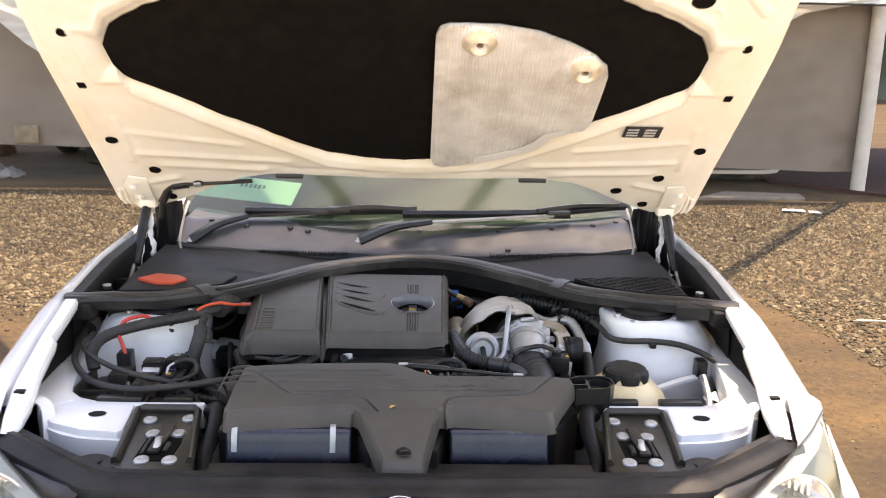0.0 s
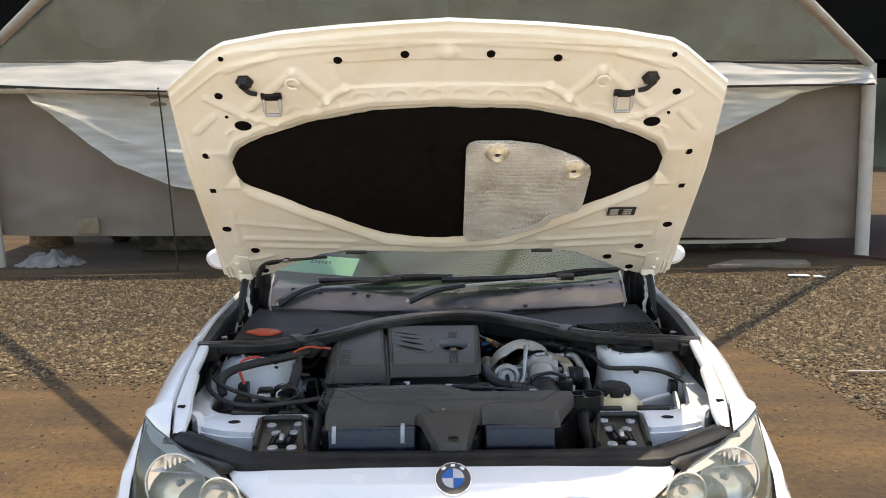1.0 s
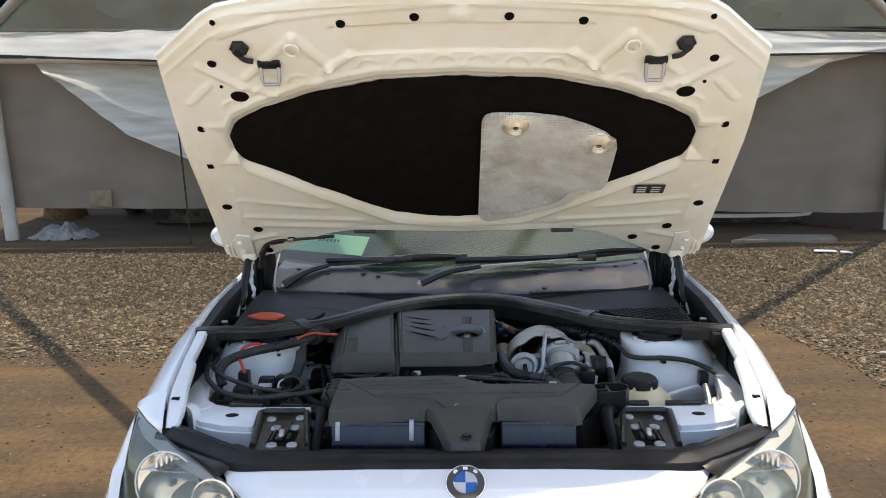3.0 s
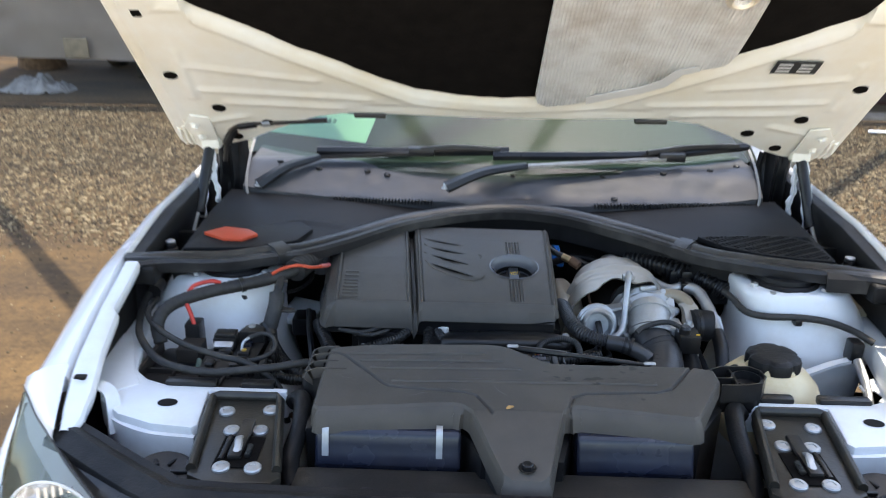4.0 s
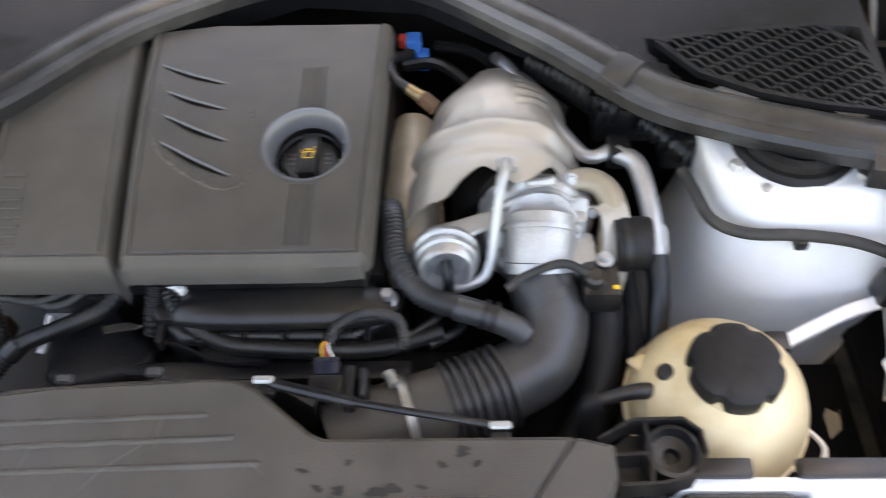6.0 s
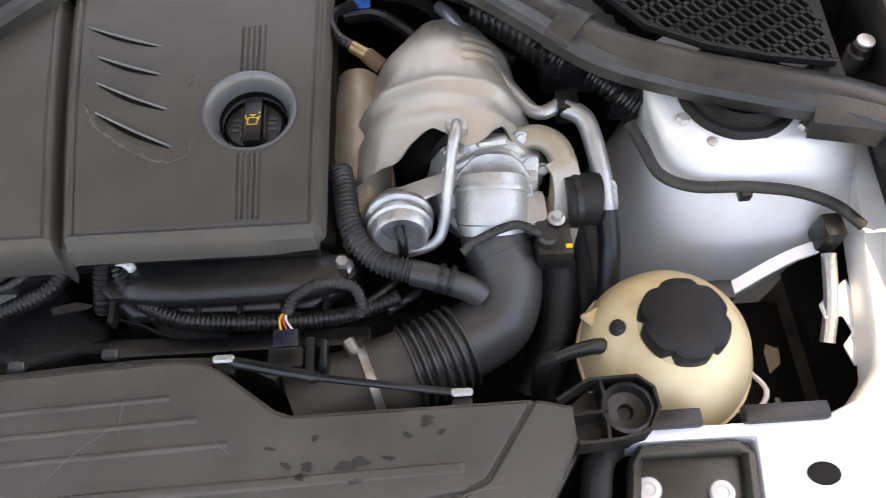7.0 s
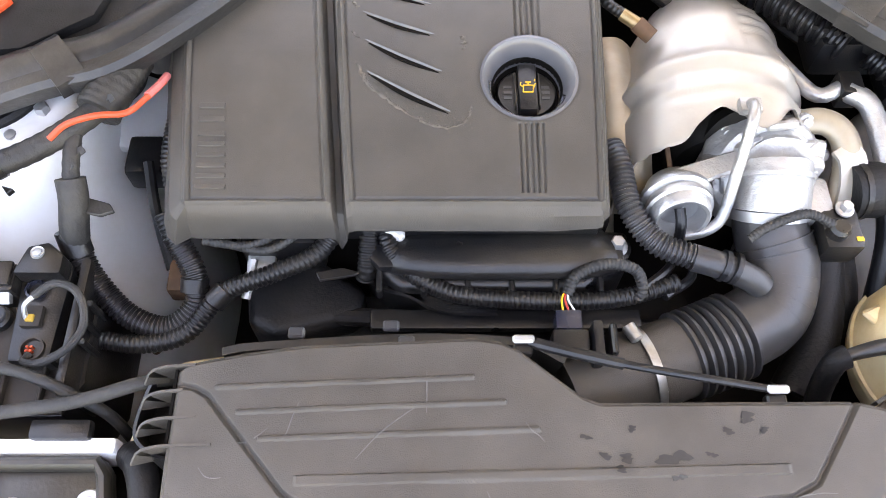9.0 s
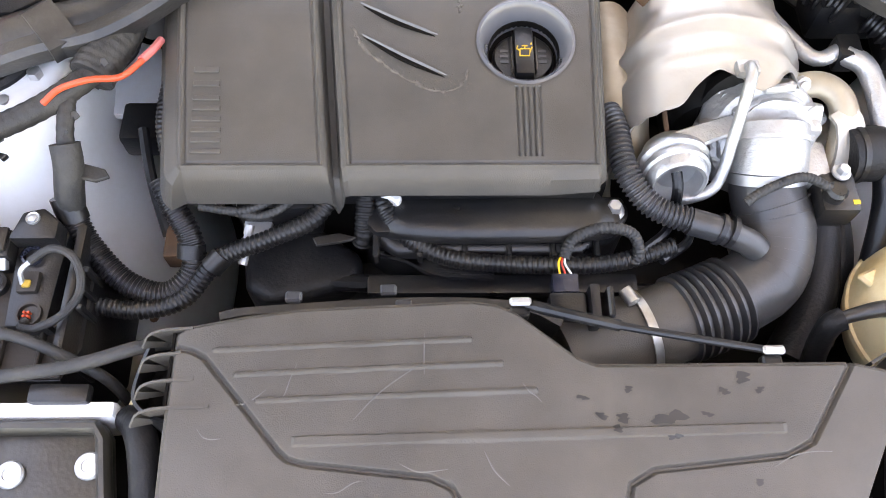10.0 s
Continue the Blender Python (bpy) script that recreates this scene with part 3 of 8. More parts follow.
# --- outer skin ---
RISE = lerp([(1.0, 0.80), (1.36, 0.885), (1.468, 0.912), (1.75, 0.985), (2.0, 1.015), (2.5, 1.03), (5.4, 1.06)])
NARROW = lerp([(1.0, 0.12), (1.15, 0.07), (1.3, 0.026), (1.46, 0.004), (1.7, -0.004), (2.0, 0.0)])

FOLD = lerp([(1.327, 0.668), (1.349, 0.676), (1.40, 0.690), (1.46, 0.706), (1.50, 0.713), (1.60, 0.721), (1.70, 0.724), (1.78, 0.728), (2.0, 0.735), (2.7, 0.738)])


def fender_bm():
    bm = bmesh.new()
    rows = []
    for y in np.linspace(1.10, 2.62, 80):
        z0, cut = RISE(y), NARROW(y)
        arch = math.sqrt(max(0, 0.36 ** 2 - (y - 1.83) ** 2)) + 0.31 if abs(y - 1.83) < 0.36 else 0.22
        f = FOLD(y)
        pts = [(f, z0 - 0.03), (f + 0.001, z0 - 0.006), (f + 0.006, z0), (max(f + 0.012, 0.752), z0 - 0.006 - 0.1 * (0.738 - f)), (0.768, z0 - 0.02), (0.79, z0 - 0.048), (0.818, z0 - 0.10), (0.842, z0 - 0.17), (0.862, z0 - 0.27), (0.872, max(arch, z0 - 0.38)), (0.868, max(arch, 0.5)), (0.862, arch), (0.80, arch + 0.004)]
        pts = [(x - cut * step(0.738, 0.80, x), z) for x, z in pts]
        if y < 1.465:
            rim = float(np.interp(y, [1.10, 1.26, 1.33, 1.467], [0.66, 0.70, 0.77, 0.8845]))
            keep = float(np.interp(y, [1.10, 1.28, 1.33], [0.715, 0.765, 0.772]))
            pts = [(max(x, keep), min(z, rim)) for x, z in pts]
        rows.append([bm.verts.new((x, y, z)) for x, z in pts])
    for a, b in zip(rows, rows[1:]):
        for j in range(len(a) - 1):
            bm.faces.new((a[j], a[j + 1], b[j + 1], b[j]))
    # narrow tongue between the flange and the lamp's upper edge
    g = []
    for y in np.linspace(1.347, 1.485, 18):
        x0 = FOLD(y) + 0.001
        x1 = float(np.interp(y, [1.295, 1.405, 1.467, 1.485], [0.63, 0.7315, 0.780, 0.783]))
        z1 = float(np.interp(y, [1.295, 1.405, 1.467, 1.485], [0.868, 0.8755, 0.8855, 0.892]))
        z0 = RISE(y)
        g.append([bm.verts.new((x0 + (x1 - x0) * t, y, z0 + (z1 - z0) * t ** 1.5 + (0.004 * math.sin(math.pi * t) if y > 1.38 else 0))) for t in np.linspace(0, 1, 6)] + [bm.verts.new((x1 + 0.001, y - 0.001, z1 - 0.008))])
    for a, b in zip(g, g[1:]):
        for j in range(6):
            bm.faces.new((a[j], a[j + 1], b[j + 1], b[j]))
    return bm


for bm in (fender_bm(), mirrored(fender_bm())):
    part("fender", bm, "paint", car, "glossy white front fender", angle=50)


def flange_bm():
    """The inward lip of the fender beside the hood opening, with pressed steps."""
    bm = bmesh.new()
    rows = []
    for i, y in enumerate(np.linspace(1.362, 1.750, 70)):
        z0 = RISE(y) + 0.001 - 0.008 * step(1.40, 1.362, y)
        inner = float(np.interp(y, [1.362, 1.383, 1.434, 1.52, 1.612, 1.617, 1.632, 1.70, 1.75], [0.657, 0.648, 0.651, 0.669, 0.680, 0.689, 0.690, 0.691, 0.693]))
        oval = 0.003 * math.exp(-((y - 1.456) / 0.010) ** 2)
        bump = 0.0022 * (step(1.53, 1.545, y) - step(1.63, 1.645, y))
        e = FOLD(y) - 0.0015 - inner
        pts = [(inner + 0.003, z0 - 0.022), (inner, z0 - 0.008), (inner + 0.10 * e, z0 - 0.001), (inner + 0.3 * e, z0 + bump), (inner + 0.45 * e, z0 + bump - oval), (inner + 0.6 * e, z0 + bump), (inner + 0.82 * e, z0 - 0.001), (inner + 0.9 * e, z0 - 0.006), (inner + e, z0 - 0.02)]
        rows.append([bm.verts.new((x, y, z)) for x, z in pts])
    for a, b in zip(rows, rows[1:]):
        for j in range(len(a) - 1):
            bm.faces.new((a[j], a[j + 1], b[j + 1], b[j]))
    return bm


for sx, bm in ((1, flange_bm()), (-1, mirrored(flange_bm()))):
    lip = part("fender_flange", bm, "inner", car, "white painted inner fender flange")
    # slot drawn as a dark plate, the shade inside it put into the colour
    part("slot", box(sx * 0.682 - 0.009, sx * 0.682 + 0.009, 1.453, 1.463, RISE(1.458) - 0.002, RISE(1.458) + 0.0035, 0.001), "dark", lip)
    # dark sheet along the gap, whose shade is put into the colour
    part("gap_shade_wall", sweep([(sx * 0.690, 1.43, 0.80), (sx * 0.710, 1.60, 0.84), (sx * 0.722, 1.86, 0.90)], [(-0.002, -0.16), (0.002, -0.16), (0.002, 0.055), (-0.002, 0.055)], 12), "dark", lip)


def side_strip_bm():
    """Black trim on the fender lip, beside the cowl."""
    bm = bmesh.new()
    rows = []
    for y in np.linspace(1.75, 2.42, 30):
        z0 = RISE(y)
        dip = 0.0015 * math.sin(y * 60)
        pts = [(0.712, z0 - 0.12), (0.707, z0 - 0.05), (0.705, z0 - 0.020), (0.709, z0 - 0.013), (0.722, z0 - 0.012 + dip), (0.733, z0 - 0.010), (0.736, z0 - 0.014), (0.738, z0 - 0.03)]
        rows.append([bm.verts.new((x, y, z)) for x, z in pts])
    for a, b in zip(rows, rows[1:]):
        for j in range(len(a) - 1):
            bm.faces.new((a[j], a[j + 1], b[j + 1], b[j]))
    return bm


for bm in (side_strip_bm(), mirrored(side_strip_bm())):
    part("side_trim", bm, "rubber", car, "black plastic trim along the fender")

# front bumper with two grilles
NOSE = lerp([(0, 0.0), (0.2, 0.006), (0.412, 0.022), (0.52, 0.045), (0.60, 0.085), (0.67, 0.13), (0.755, 0.21), (0.80, 0.32)])
LAMP_LOW = lerp([(0.412, 0.790), (0.52, 0.755), (0.67, 0.706), (0.755, 0.702), (0.80, 0.74)])
LAMP_HIGH = lerp([(0.405, 0.793), (0.530, 0.851)])


def bumper_point(x, s):
    """s from 0 at the hood edge to 1 below the bumper."""
    prof_y = float(np.interp(s, [0, 0.08, 0.2, 0.3, 0.4, 0.55, 0.75, 1.0], [1.222, 1.205, 1.150, 1.108, 1.082, 1.062, 1.048, 1.075]))
    prof_z = float(np.interp(s, [0, 0.08, 0.2, 0.3, 0.4, 0.55, 0.75, 1.0], [0.862, 0.857, 0.838, 0.806, 0.765, 0.66, 0.45, 0.24]))
    return Vector((x, prof_y + NOSE(abs(x)), prof_z - 0.02 * (abs(x) / 0.7) ** 2 * (1 - s)))


def level(x, z):
    """Where along the bumper's profile the height z is reached."""
    lo, hi = 0.0, 1.0
    for _ in range(30):
        mid = (lo + hi) / 2
        lo, hi = (mid, hi) if bumper_point(x, mid).z > z else (lo, mid)
    return lo


def lamp_top(x):
    """How far the bumper skin is cut down for the headlamp."""
    return level(x, LAMP_LOW(abs(x))) if abs(x) > 0.412 else 0.0


def kidney(x, z, grow=0.0):
    """Below 0 inside the grille opening."""
    a = abs(x)
    dx = max(0.0, abs(a - 0.185) - 0.095) / (0.065 + grow)
    dz = max(0.0, abs(z - 0.70) - 0.035) / (0.075 + grow)
    return math.hypot(dx, dz) - 1


def bumper_bm():
    bm = bmesh.new()
    g = []
    for x in np.linspace(-0.80, 0.80, 321):
        s0 = lamp_top(x)
        g.append([bm.verts.new(bumper_point(x, s)) for s in np.linspace(s0, 1, 90)])
    for a, b in zip(g, g[1:]):
        for j in range(89):
            c = (a[j].co + b[j + 1].co) / 2
            if kidney(c.x, c.z) < 0:
                continue
            bm.faces.new((a[j], b[j], b[j + 1], a[j + 1]))
    for sx in (1, -1):
        g = []
        for x in np.linspace(0.404, 0.522, 24):
            g.append([bm.verts.new(bumper_point(sx * x, q)) for q in np.linspace(0, level(x, LAMP_HIGH(x)), 12)])
        for a, b in zip(g, g[1:]):
            for j in range(11):
                bm.faces.new((a[j], b[j], b[j + 1], a[j + 1]))
    loose = [v for v in bm.verts if not v.link_faces]
    bmesh.ops.delete(bm, geom=loose, context="VERTS")
    return bm


bumper = part("front_bumper", bumper_bm(), "paint", car, "glossy white front bumper", angle=60)


def bumper_at(x, z):
    s = min(np.linspace(0, 1, 300), key=lambda q: abs(bumper_point(x, q).z - z))
    return bumper_point(x, s)


for sx in (1, -1):
    ring = []
    for a in np.linspace(0, 2 * math.pi, 72, endpoint=False):
        ca, sa = math.cos(a), math.sin(a)
        k = 1.0
        lo, hi = 0.02, 0.4
        for _ in range(24):
            k = (lo + hi) / 2
            if kidney(0.185 + k * ca, 0.70 + k * sa, 0.003) < 0:
                lo = k
            else:
                hi = k
        p = bumper_at(sx * (0.185 + k * ca), 0.70 + k * sa)
        ring.append((p.x, p.y - 0.006, p.z))
    frame_bm = sweep(ring + ring[:2], circle(0.009, 8), n=len(ring) + 2, curve=False, caps=False)
    grille = part("grille", frame_bm, "chrome", bumper, "chrome framed black grille")
    part("backing", box(sx * 0.185 - 0.16, sx * 0.185 + 0.16, 1.17, 1.18, 0.58, 0.82, 0.0), "dark", bumper)
    for k in range(11):
        x = 0.05 + 0.27 * k / 10
        part("grille_bar", box(sx * x - 0.004, sx * x + 0.004, 1.085 + NOSE(x), 1.125 + NOSE(x), 0.60, 0.805 - 0.4 * max(0, abs(x - 0.185) - 0.10), 0.002, 1), "black", bumper)

# round badge: a dark ring and quartered disc
tilt = Matrix.Translation((0, 1.163, 0.846)) @ Matrix.Rotation(radians(33), 4, "X")
badge = part("badge", lathe([(0.0, 0.002), (0.0395, 0.003), (0.041, 0.001), (0.0415, -0.004)], 48, tilt), "chrome", bumper, "round badge with blue and white quarters")
part("badge", lathe([(0.0245, 0.0042), (0.038, 0.0042), (0.039, 0.002)], 48, tilt), "sticker", bumper)
for q in range(4):
    bm = bmesh.new()
    pts = [(0, 0)] + [(0.024 * math.cos(a), 0.024 * math.sin(a)) for a in np.linspace(q * math.pi / 2, (q + 1) * math.pi / 2, 12)]
    f = bm.faces.new([bm.verts.new((x, y, 0.0046)) for x, y in pts])
    bmesh.ops.solidify(bm, geom=[f], thickness=0.001)
    bm.transform(tilt)
    part("badge_quarter", bm, "blue" if q % 2 else "white", bumper)
for a in (50, 90, 130):
    part("badge_bar", box(-0.0045, 0.0045, -0.003, 0.003, 0.0, 0.0012, 0.0, m=tilt @ Matrix.Rotation(radians(a - 90), 4, "Z") @ Matrix.Translation((0, 0.0315, 0.0042))), "white", bumper)

# headlamps
def lamp_surface(u, v, inset=0.0):
    """u from the inner tip to the rear corner, v from the lower to the upper edge."""
    low = [(0, (0.411, 1.12, 0.792)), (0.3, (0.52, 1.122, 0.757)), (0.65, (0.67, 1.20, 0.708)), (0.85, (0.755, 1.28, 0.704)), (1, (0.770, 1.33, 0.77))]
    high = [(0, (0.413, 1.122, 0.798)), (0.3, (0.524, 1.19, 0.860)), (0.6, (0.63, 1.295, 0.866)), (0.85, (0.73, 1.405, 0.874)), (1, (0.779, 1.467, 0.884))]
    a = Vector([np.interp(u, [p[0] for p in low], [p[1][k] for p in low]) for k in range(3)])
    b = Vector([np.interp(u, [p[0] for p in high], [p[1][k] for p in high]) for k in range(3)])
    p = a.lerp(b, v)
    bulge = 0.03 * math.sin(math.pi * min(1, max(0, v))) * math.sin(math.pi * min(1, 0.15 + 0.85 * u)) ** 0.5
    out = Vector((0.45, -0.8, 0.35)).normalized()
    return p + out * (bulge - inset)


def lamp_sheet(u0, u1, v0, v1, inset, nu=36, nv=22):
    """Part of the lamp's surface; inset sinks its middle, the rim stays flush."""
    bm = bmesh.new()
    g = []
    for u in np.linspace(u0, u1, nu):
        col = []
        for v in np.linspace(v0, v1, nv):
            edge = max(0.0, min(1.0, 7 * min(u - u0, u1 - u, v - v0, v1 - v) + 0.05)) if inset > 0.01 else 1.0
            col.append(bm.verts.new(lamp_surface(u, v, inset * edge)))
        g.append(col)
    for a, b in zip(g, g[1:]):
        for j in range(nv - 1):
            bm.faces.new((a[j], b[j], b[j + 1], a[j + 1]))
    return bm


def lamp_bowl(u, v, r, depth):
    c = lamp_surface(u, v, 0.026)
    aim = Vector((0.18, -1, 0.12)).normalized()
    m = Matrix.Translation(c) @ aim.to_track_quat("Z", "Y").to_matrix().to_4x4()
    bowl = lathe([(r, 0), (r * 0.97, -0.004), (r * 0.9, -depth * 0.35), (r * 0.8, -depth * 0.55), (r * 0.65, -depth * 0.75), (r * 0.5, -depth * 0.88), (r * 0.3, -depth * 0.97), (r * 0.15, -depth * 0.99), (0, -depth)], 72)
    for p in bowl.verts:
        # upright facets pressed into the mirror
        if math.hypot(p.co.x, p.co.y) < r * 0.95:
            p.co.z += 0.10 * depth * abs(math.sin(p.co.x / r * 7.0))
    bowl.transform(m)
    return bowl, m


for sx in (1, -1):
    flip = (lambda b: b) if sx == 1 else mirrored
    lamp = part("headlight", flip(lamp_sheet(0, 1, 0, 1, 0.054)), "lampgrey", car, "hazy clear headlight with twin round reflectors")
    part("lens", flip(lamp_sheet(0, 1, 0, 1, 0.0)), "lens", lamp, "clear slightly hazed lens").visible_shadow = False
    part("lower_band", flip(lamp_sheet(0.04, 0.93, 0.02, 0.19, 0.020, 30, 8)), "lampfloor", lamp, "brownish grey lower lamp bezel")
    part("upper_strip", flip(lamp_sheet(0.10, 0.96, 0.84, 0.97, 0.006, 40, 8)), "liner", lamp, "pale strip along the upper edge")
    rim = [lamp_surface(u, 0, 0.001)[:] for u in np.linspace(0, 1, 20)] + [lamp_surface(1, v, 0.001)[:] for v in np.linspace(0.1, 0.95, 8)]
    part("gasket", flip(sweep(rim, circle(0.002, 6), curve=False)), "black", lamp)
    part("gasket", flip(sweep([lamp_surface(u, 1.0, -0.001)[:] for u in np.linspace(0, 0.995, 30)], circle(0.002, 6), curve=False)), "black", lamp)
    for u, v, r, d in ((0.585, 0.56, 0.074, 0.022), (0.255, 0.56, 0.046, 0.016)):
        bowl, m = lamp_bowl(u, v, r, d)
        part("reflector", flip(bowl), "reflector", lamp, angle=25)
        part("ring", flip(sweep([(m @ Vector((r * math.cos(a), r * math.sin(a), 0.002)))[:] for a in np.linspace(0, 2 * math.pi, 42)], circle(0.0019, 6), curve=False, caps=False)), "liner", lamp)
        part("bulb", flip(lathe([(0.008, -d), (0.008, -d + 0.008), (0.005, -d + 0.013), (0, -d + 0.015)], 16, m)), "steel", lamp)
        part("divider", flip(box(-r * 0.93, r * 0.93, r * 0.36, r * 0.39, -0.014, -0.004, 0.001, 1, m)), "reflector", lamp)
        for k in range(5 if r > 0.06 else 0):
            part("flute", flip(box(-0.02 + 0.012 * k, -0.014 + 0.012 * k, r * 0.42, r * (0.86 - 0.03 * abs(k - 1)), -0.016, -0.010, 0.001, 1, m)), "reflector", lamp)
    lens_edge = [lamp_surface(u, 1.0, 0.002) for u in np.linspace(0.26, 0.74, 16)]
    seal_edge = [Vector((float(np.interp(p.x, [0.5, 0.735], [0.475, 0.722])), 0, 0)) for p in lens_edge]
    bm = bmesh.new()
    lip_y = lerp([(0.45, 1.235), (0.50, 1.25), (0.56, 1.28), (0.64, 1.328), (0.725, 1.385)])
    lines = []
    for a, b in zip(lens_edge, seal_edge):
        q = Vector((b.x, lip_y(b.x), 0.862 + 0.06 * max(0, b.x - 0.5)))
        lines.append([bm.verts.new(a.lerp(q, t) + Vector((0, 0, -0.010 * math.sin(math.pi * t)))) for t in (0, 0.15, 0.4, 0.7, 1)])
    for a, b in zip(lines, lines[1:]):
        for j in range(4):
            bm.faces.new((a[j], a[j + 1], b[j + 1], b[j]))
    part("lamp_bridge", flip(bm), "black", lamp, "black strip between the lens and the hood seal")

# doors, roof and tail, hardly seen behind the open hood
def shell_bm():
    bm = bmesh.new()
    rows = []
    for y in np.linspace(2.60, 5.32, 30):
        z0 = RISE(y)
        tail = 0.14 * step(4.9, 5.32, y)
        arch = math.sqrt(max(0, 0.36 ** 2 - (y - 4.52) ** 2)) + 0.31 if abs(y - 4.52) < 0.36 else 0.22
        pts = [(0.70, z0 + 0.03), (0.745, z0), (0.80, z0 - 0.05), (0.85, z0 - 0.17), (0.875, max(arch, 0.62)), (0.87, max(arch, 0.45)), (0.86, arch)]
        rows.append([bm.verts.new((x - tail, y, z)) for x, z in pts])
    for a, b in zip(rows, rows[1:]):
        for j in range(len(a) - 1):
            bm.faces.new((a[j], a[j + 1], b[j + 1], b[j]))
    return bm


for bm in (shell_bm(), mirrored(shell_bm())):
    part("body_side", bm, "paint", car, "white car side")
part("tail", box(-0.74, 0.74, 5.24, 5.32, 0.25, 1.06, 0.04, 3), "paint", car)
part("roof", field(np.linspace(-0.56, 0.56, 12), lambda x: 3.12 + 0.1 * (x / 0.56) ** 2, lambda x: 4.9, 16, lambda x, y: 1.42 - 0.05 * (x / 0.56) ** 2 - 0.10 * step(3.9, 5.0, y) - 0.02 * step(3.3, 3.1, y), 0.03), "paint", car, "white roof")
for sx in (1, -1):
    part("pillar", sweep([(sx * 0.70, 2.42, 1.03), (sx * 0.66, 2.8, 1.24), (sx * 0.57, 3.2, 1.40)], circle(0.03, 8), 16), "paint", car)
    bm = bmesh.new()
    vs = [bm.verts.new(p) for p in ((sx * 0.71, 2.65, 1.06), (sx * 0.71, 5.0, 1.08), (sx * 0.58, 4.7, 1.34), (sx * 0.575, 3.3, 1.39))]
    bm.faces.new(vs)
    part("side_window", bm, "glass", car)
    mirror = part("wing_mirror", lathe([(0, -0.055), (0.045, -0.05), (0.062, -0.01), (0.062, 0.02), (0.045, 0.035), (0, 0.035)], 24, Matrix.Translation((sx * 0.935, 2.82, 1.060)) @ Matrix.Rotation(radians(90), 4, "X") @ Matrix.Diagonal((1.05, 0.75, 1, 1))), "paint", car, "white wing mirror with a black foot")
    part("mirror_foot", sweep([(sx * 0.76, 2.86, 1.02), (sx * 0.85, 2.85, 1.018), (sx * 0.95, 2.83, 1.022)], circle(0.022, 8), 8), "black", mirror)
    for y in (1.83, 4.52):
        turn = Matrix.Translation((sx * 0.76, y, 0.312)) @ Matrix.Rotation(radians(90 * sx), 4, "Y")
        wheel = part("wheel", lathe([(0.225, -0.09), (0.29, -0.10), (0.312, -0.08), (0.314, 0), (0.312, 0.08), (0.29, 0.10), (0.225, 0.09)], 40, turn), "tyre", car, "black rubber tyre on a silver rim")
        part("rim", lathe([(0.225, -0.09), (0.225, 0.09), (0.205, 0.075), (0.10, 0.06), (0.03, 0.07), (0, 0.07)], 40, turn), "steel", wheel)
tail_bm = bmesh.new()
for quad in (((-0.56, 4.86, 1.345), (0.56, 4.86, 1.345), (0.60, 5.0, 1.25), (-0.60, 5.0, 1.25)), ((-0.60, 5.0, 1.25), (-0.54, 5.0, 1.25), (-0.62, 5.24, 1.08), (-0.70, 5.26, 1.06)), ((0.60, 5.0, 1.25), (0.70, 5.26, 1.06), (0.62, 5.24, 1.08), (0.54, 5.0, 1.25)), ((-0.70, 5.26, 1.06), (-0.62, 5.24, 1.08), (0.62, 5.24, 1.08), (0.70, 5.26, 1.06)),
             ((0.575, 4.55, 1.37), (0.56, 4.86, 1.345), (0.70, 5.26, 1.06), (0.72, 4.75, 1.07)), ((-0.575, 4.55, 1.37), (-0.72, 4.75, 1.07), (-0.70, 5.26, 1.06), (-0.56, 4.86, 1.345))):
    tail_bm.faces.new([tail_bm.verts.new(p) for p in quad])
bmesh.ops.solidify(tail_bm, geom=tail_bm.faces[:], thickness=0.02)
part("tailgate", tail_bm, "paint", car, "white tailgate and rear pillars")
part("cabin_floor", box(-0.70, 0.70, 2.75, 5.2, 0.50, 0.56, 0.01, 1), "cabin", car)
part("rear_window", box(-0.55, 0.55, 4.92, 4.93, 1.06, 1.32, 0.0), "glass", car)
part("floor_pan", box(-0.72, 0.72, 1.2, 5.2, 0.20, 0.24, 0.01, 1), "dark", car)


# windscreen, dashboard, scuttle
def screen_point(x, s):
    bow = 0.16 * (x / 0.68) ** 2
    return Vector((x * (1 - 0.14 * s), 2.30 + bow * (1 - 0.3 * s) + 0.80 * s, 1.035 + 0.012 * (x / 0.68) ** 2 + 0.385 * s - 0.02 * (x / 0.68) ** 2 * s))


bm = bmesh.new()
g = [[bm.verts.new(screen_point(x, s)) for s in np.linspace(-0.04, 1, 20)] for x in np.linspace(-0.69, 0.69, 40)]
for a, b in zip(g, g[1:]):
    for j in range(19):
        bm.faces.new((a[j], b[j], b[j + 1], a[j + 1]))
part("windscreen", bm, "glass", car, "green tinted windscreen")
part("dashboard", field(np.linspace(-0.68, 0.68, 30), lambda x: 2.36 + 0.14 * (x / 0.68) ** 2, lambda x: 3.0, 14, lambda x, y: 1.0 + 0.05 * step(2.4, 2.8, y) + 0.03 * math.exp(-((x - 0.36) / 0.14) ** 2) * step(2.6, 2.85, y), 0.25), "cabin", car, "dark dashboard behind the windscreen")
for sx in (-1, 1):
    seat = part("seat", box(sx * 0.36 - 0.22, sx * 0.36 + 0.22, 3.5, 3.64, 0.5, 1.12, 0.05, 3), "cabin", car, "dark cloth front seat")
    part("headrest", box(sx * 0.36 - 0.12, sx * 0.36 + 0.12, 3.54, 3.64, 1.14, 1.30, 0.04, 3), "cabin", seat)
part("cabin_floor", box(-0.70, 0.70, 2.6, 5.2, 0.40, 0.46, 0.01, 1), "cabin", car)
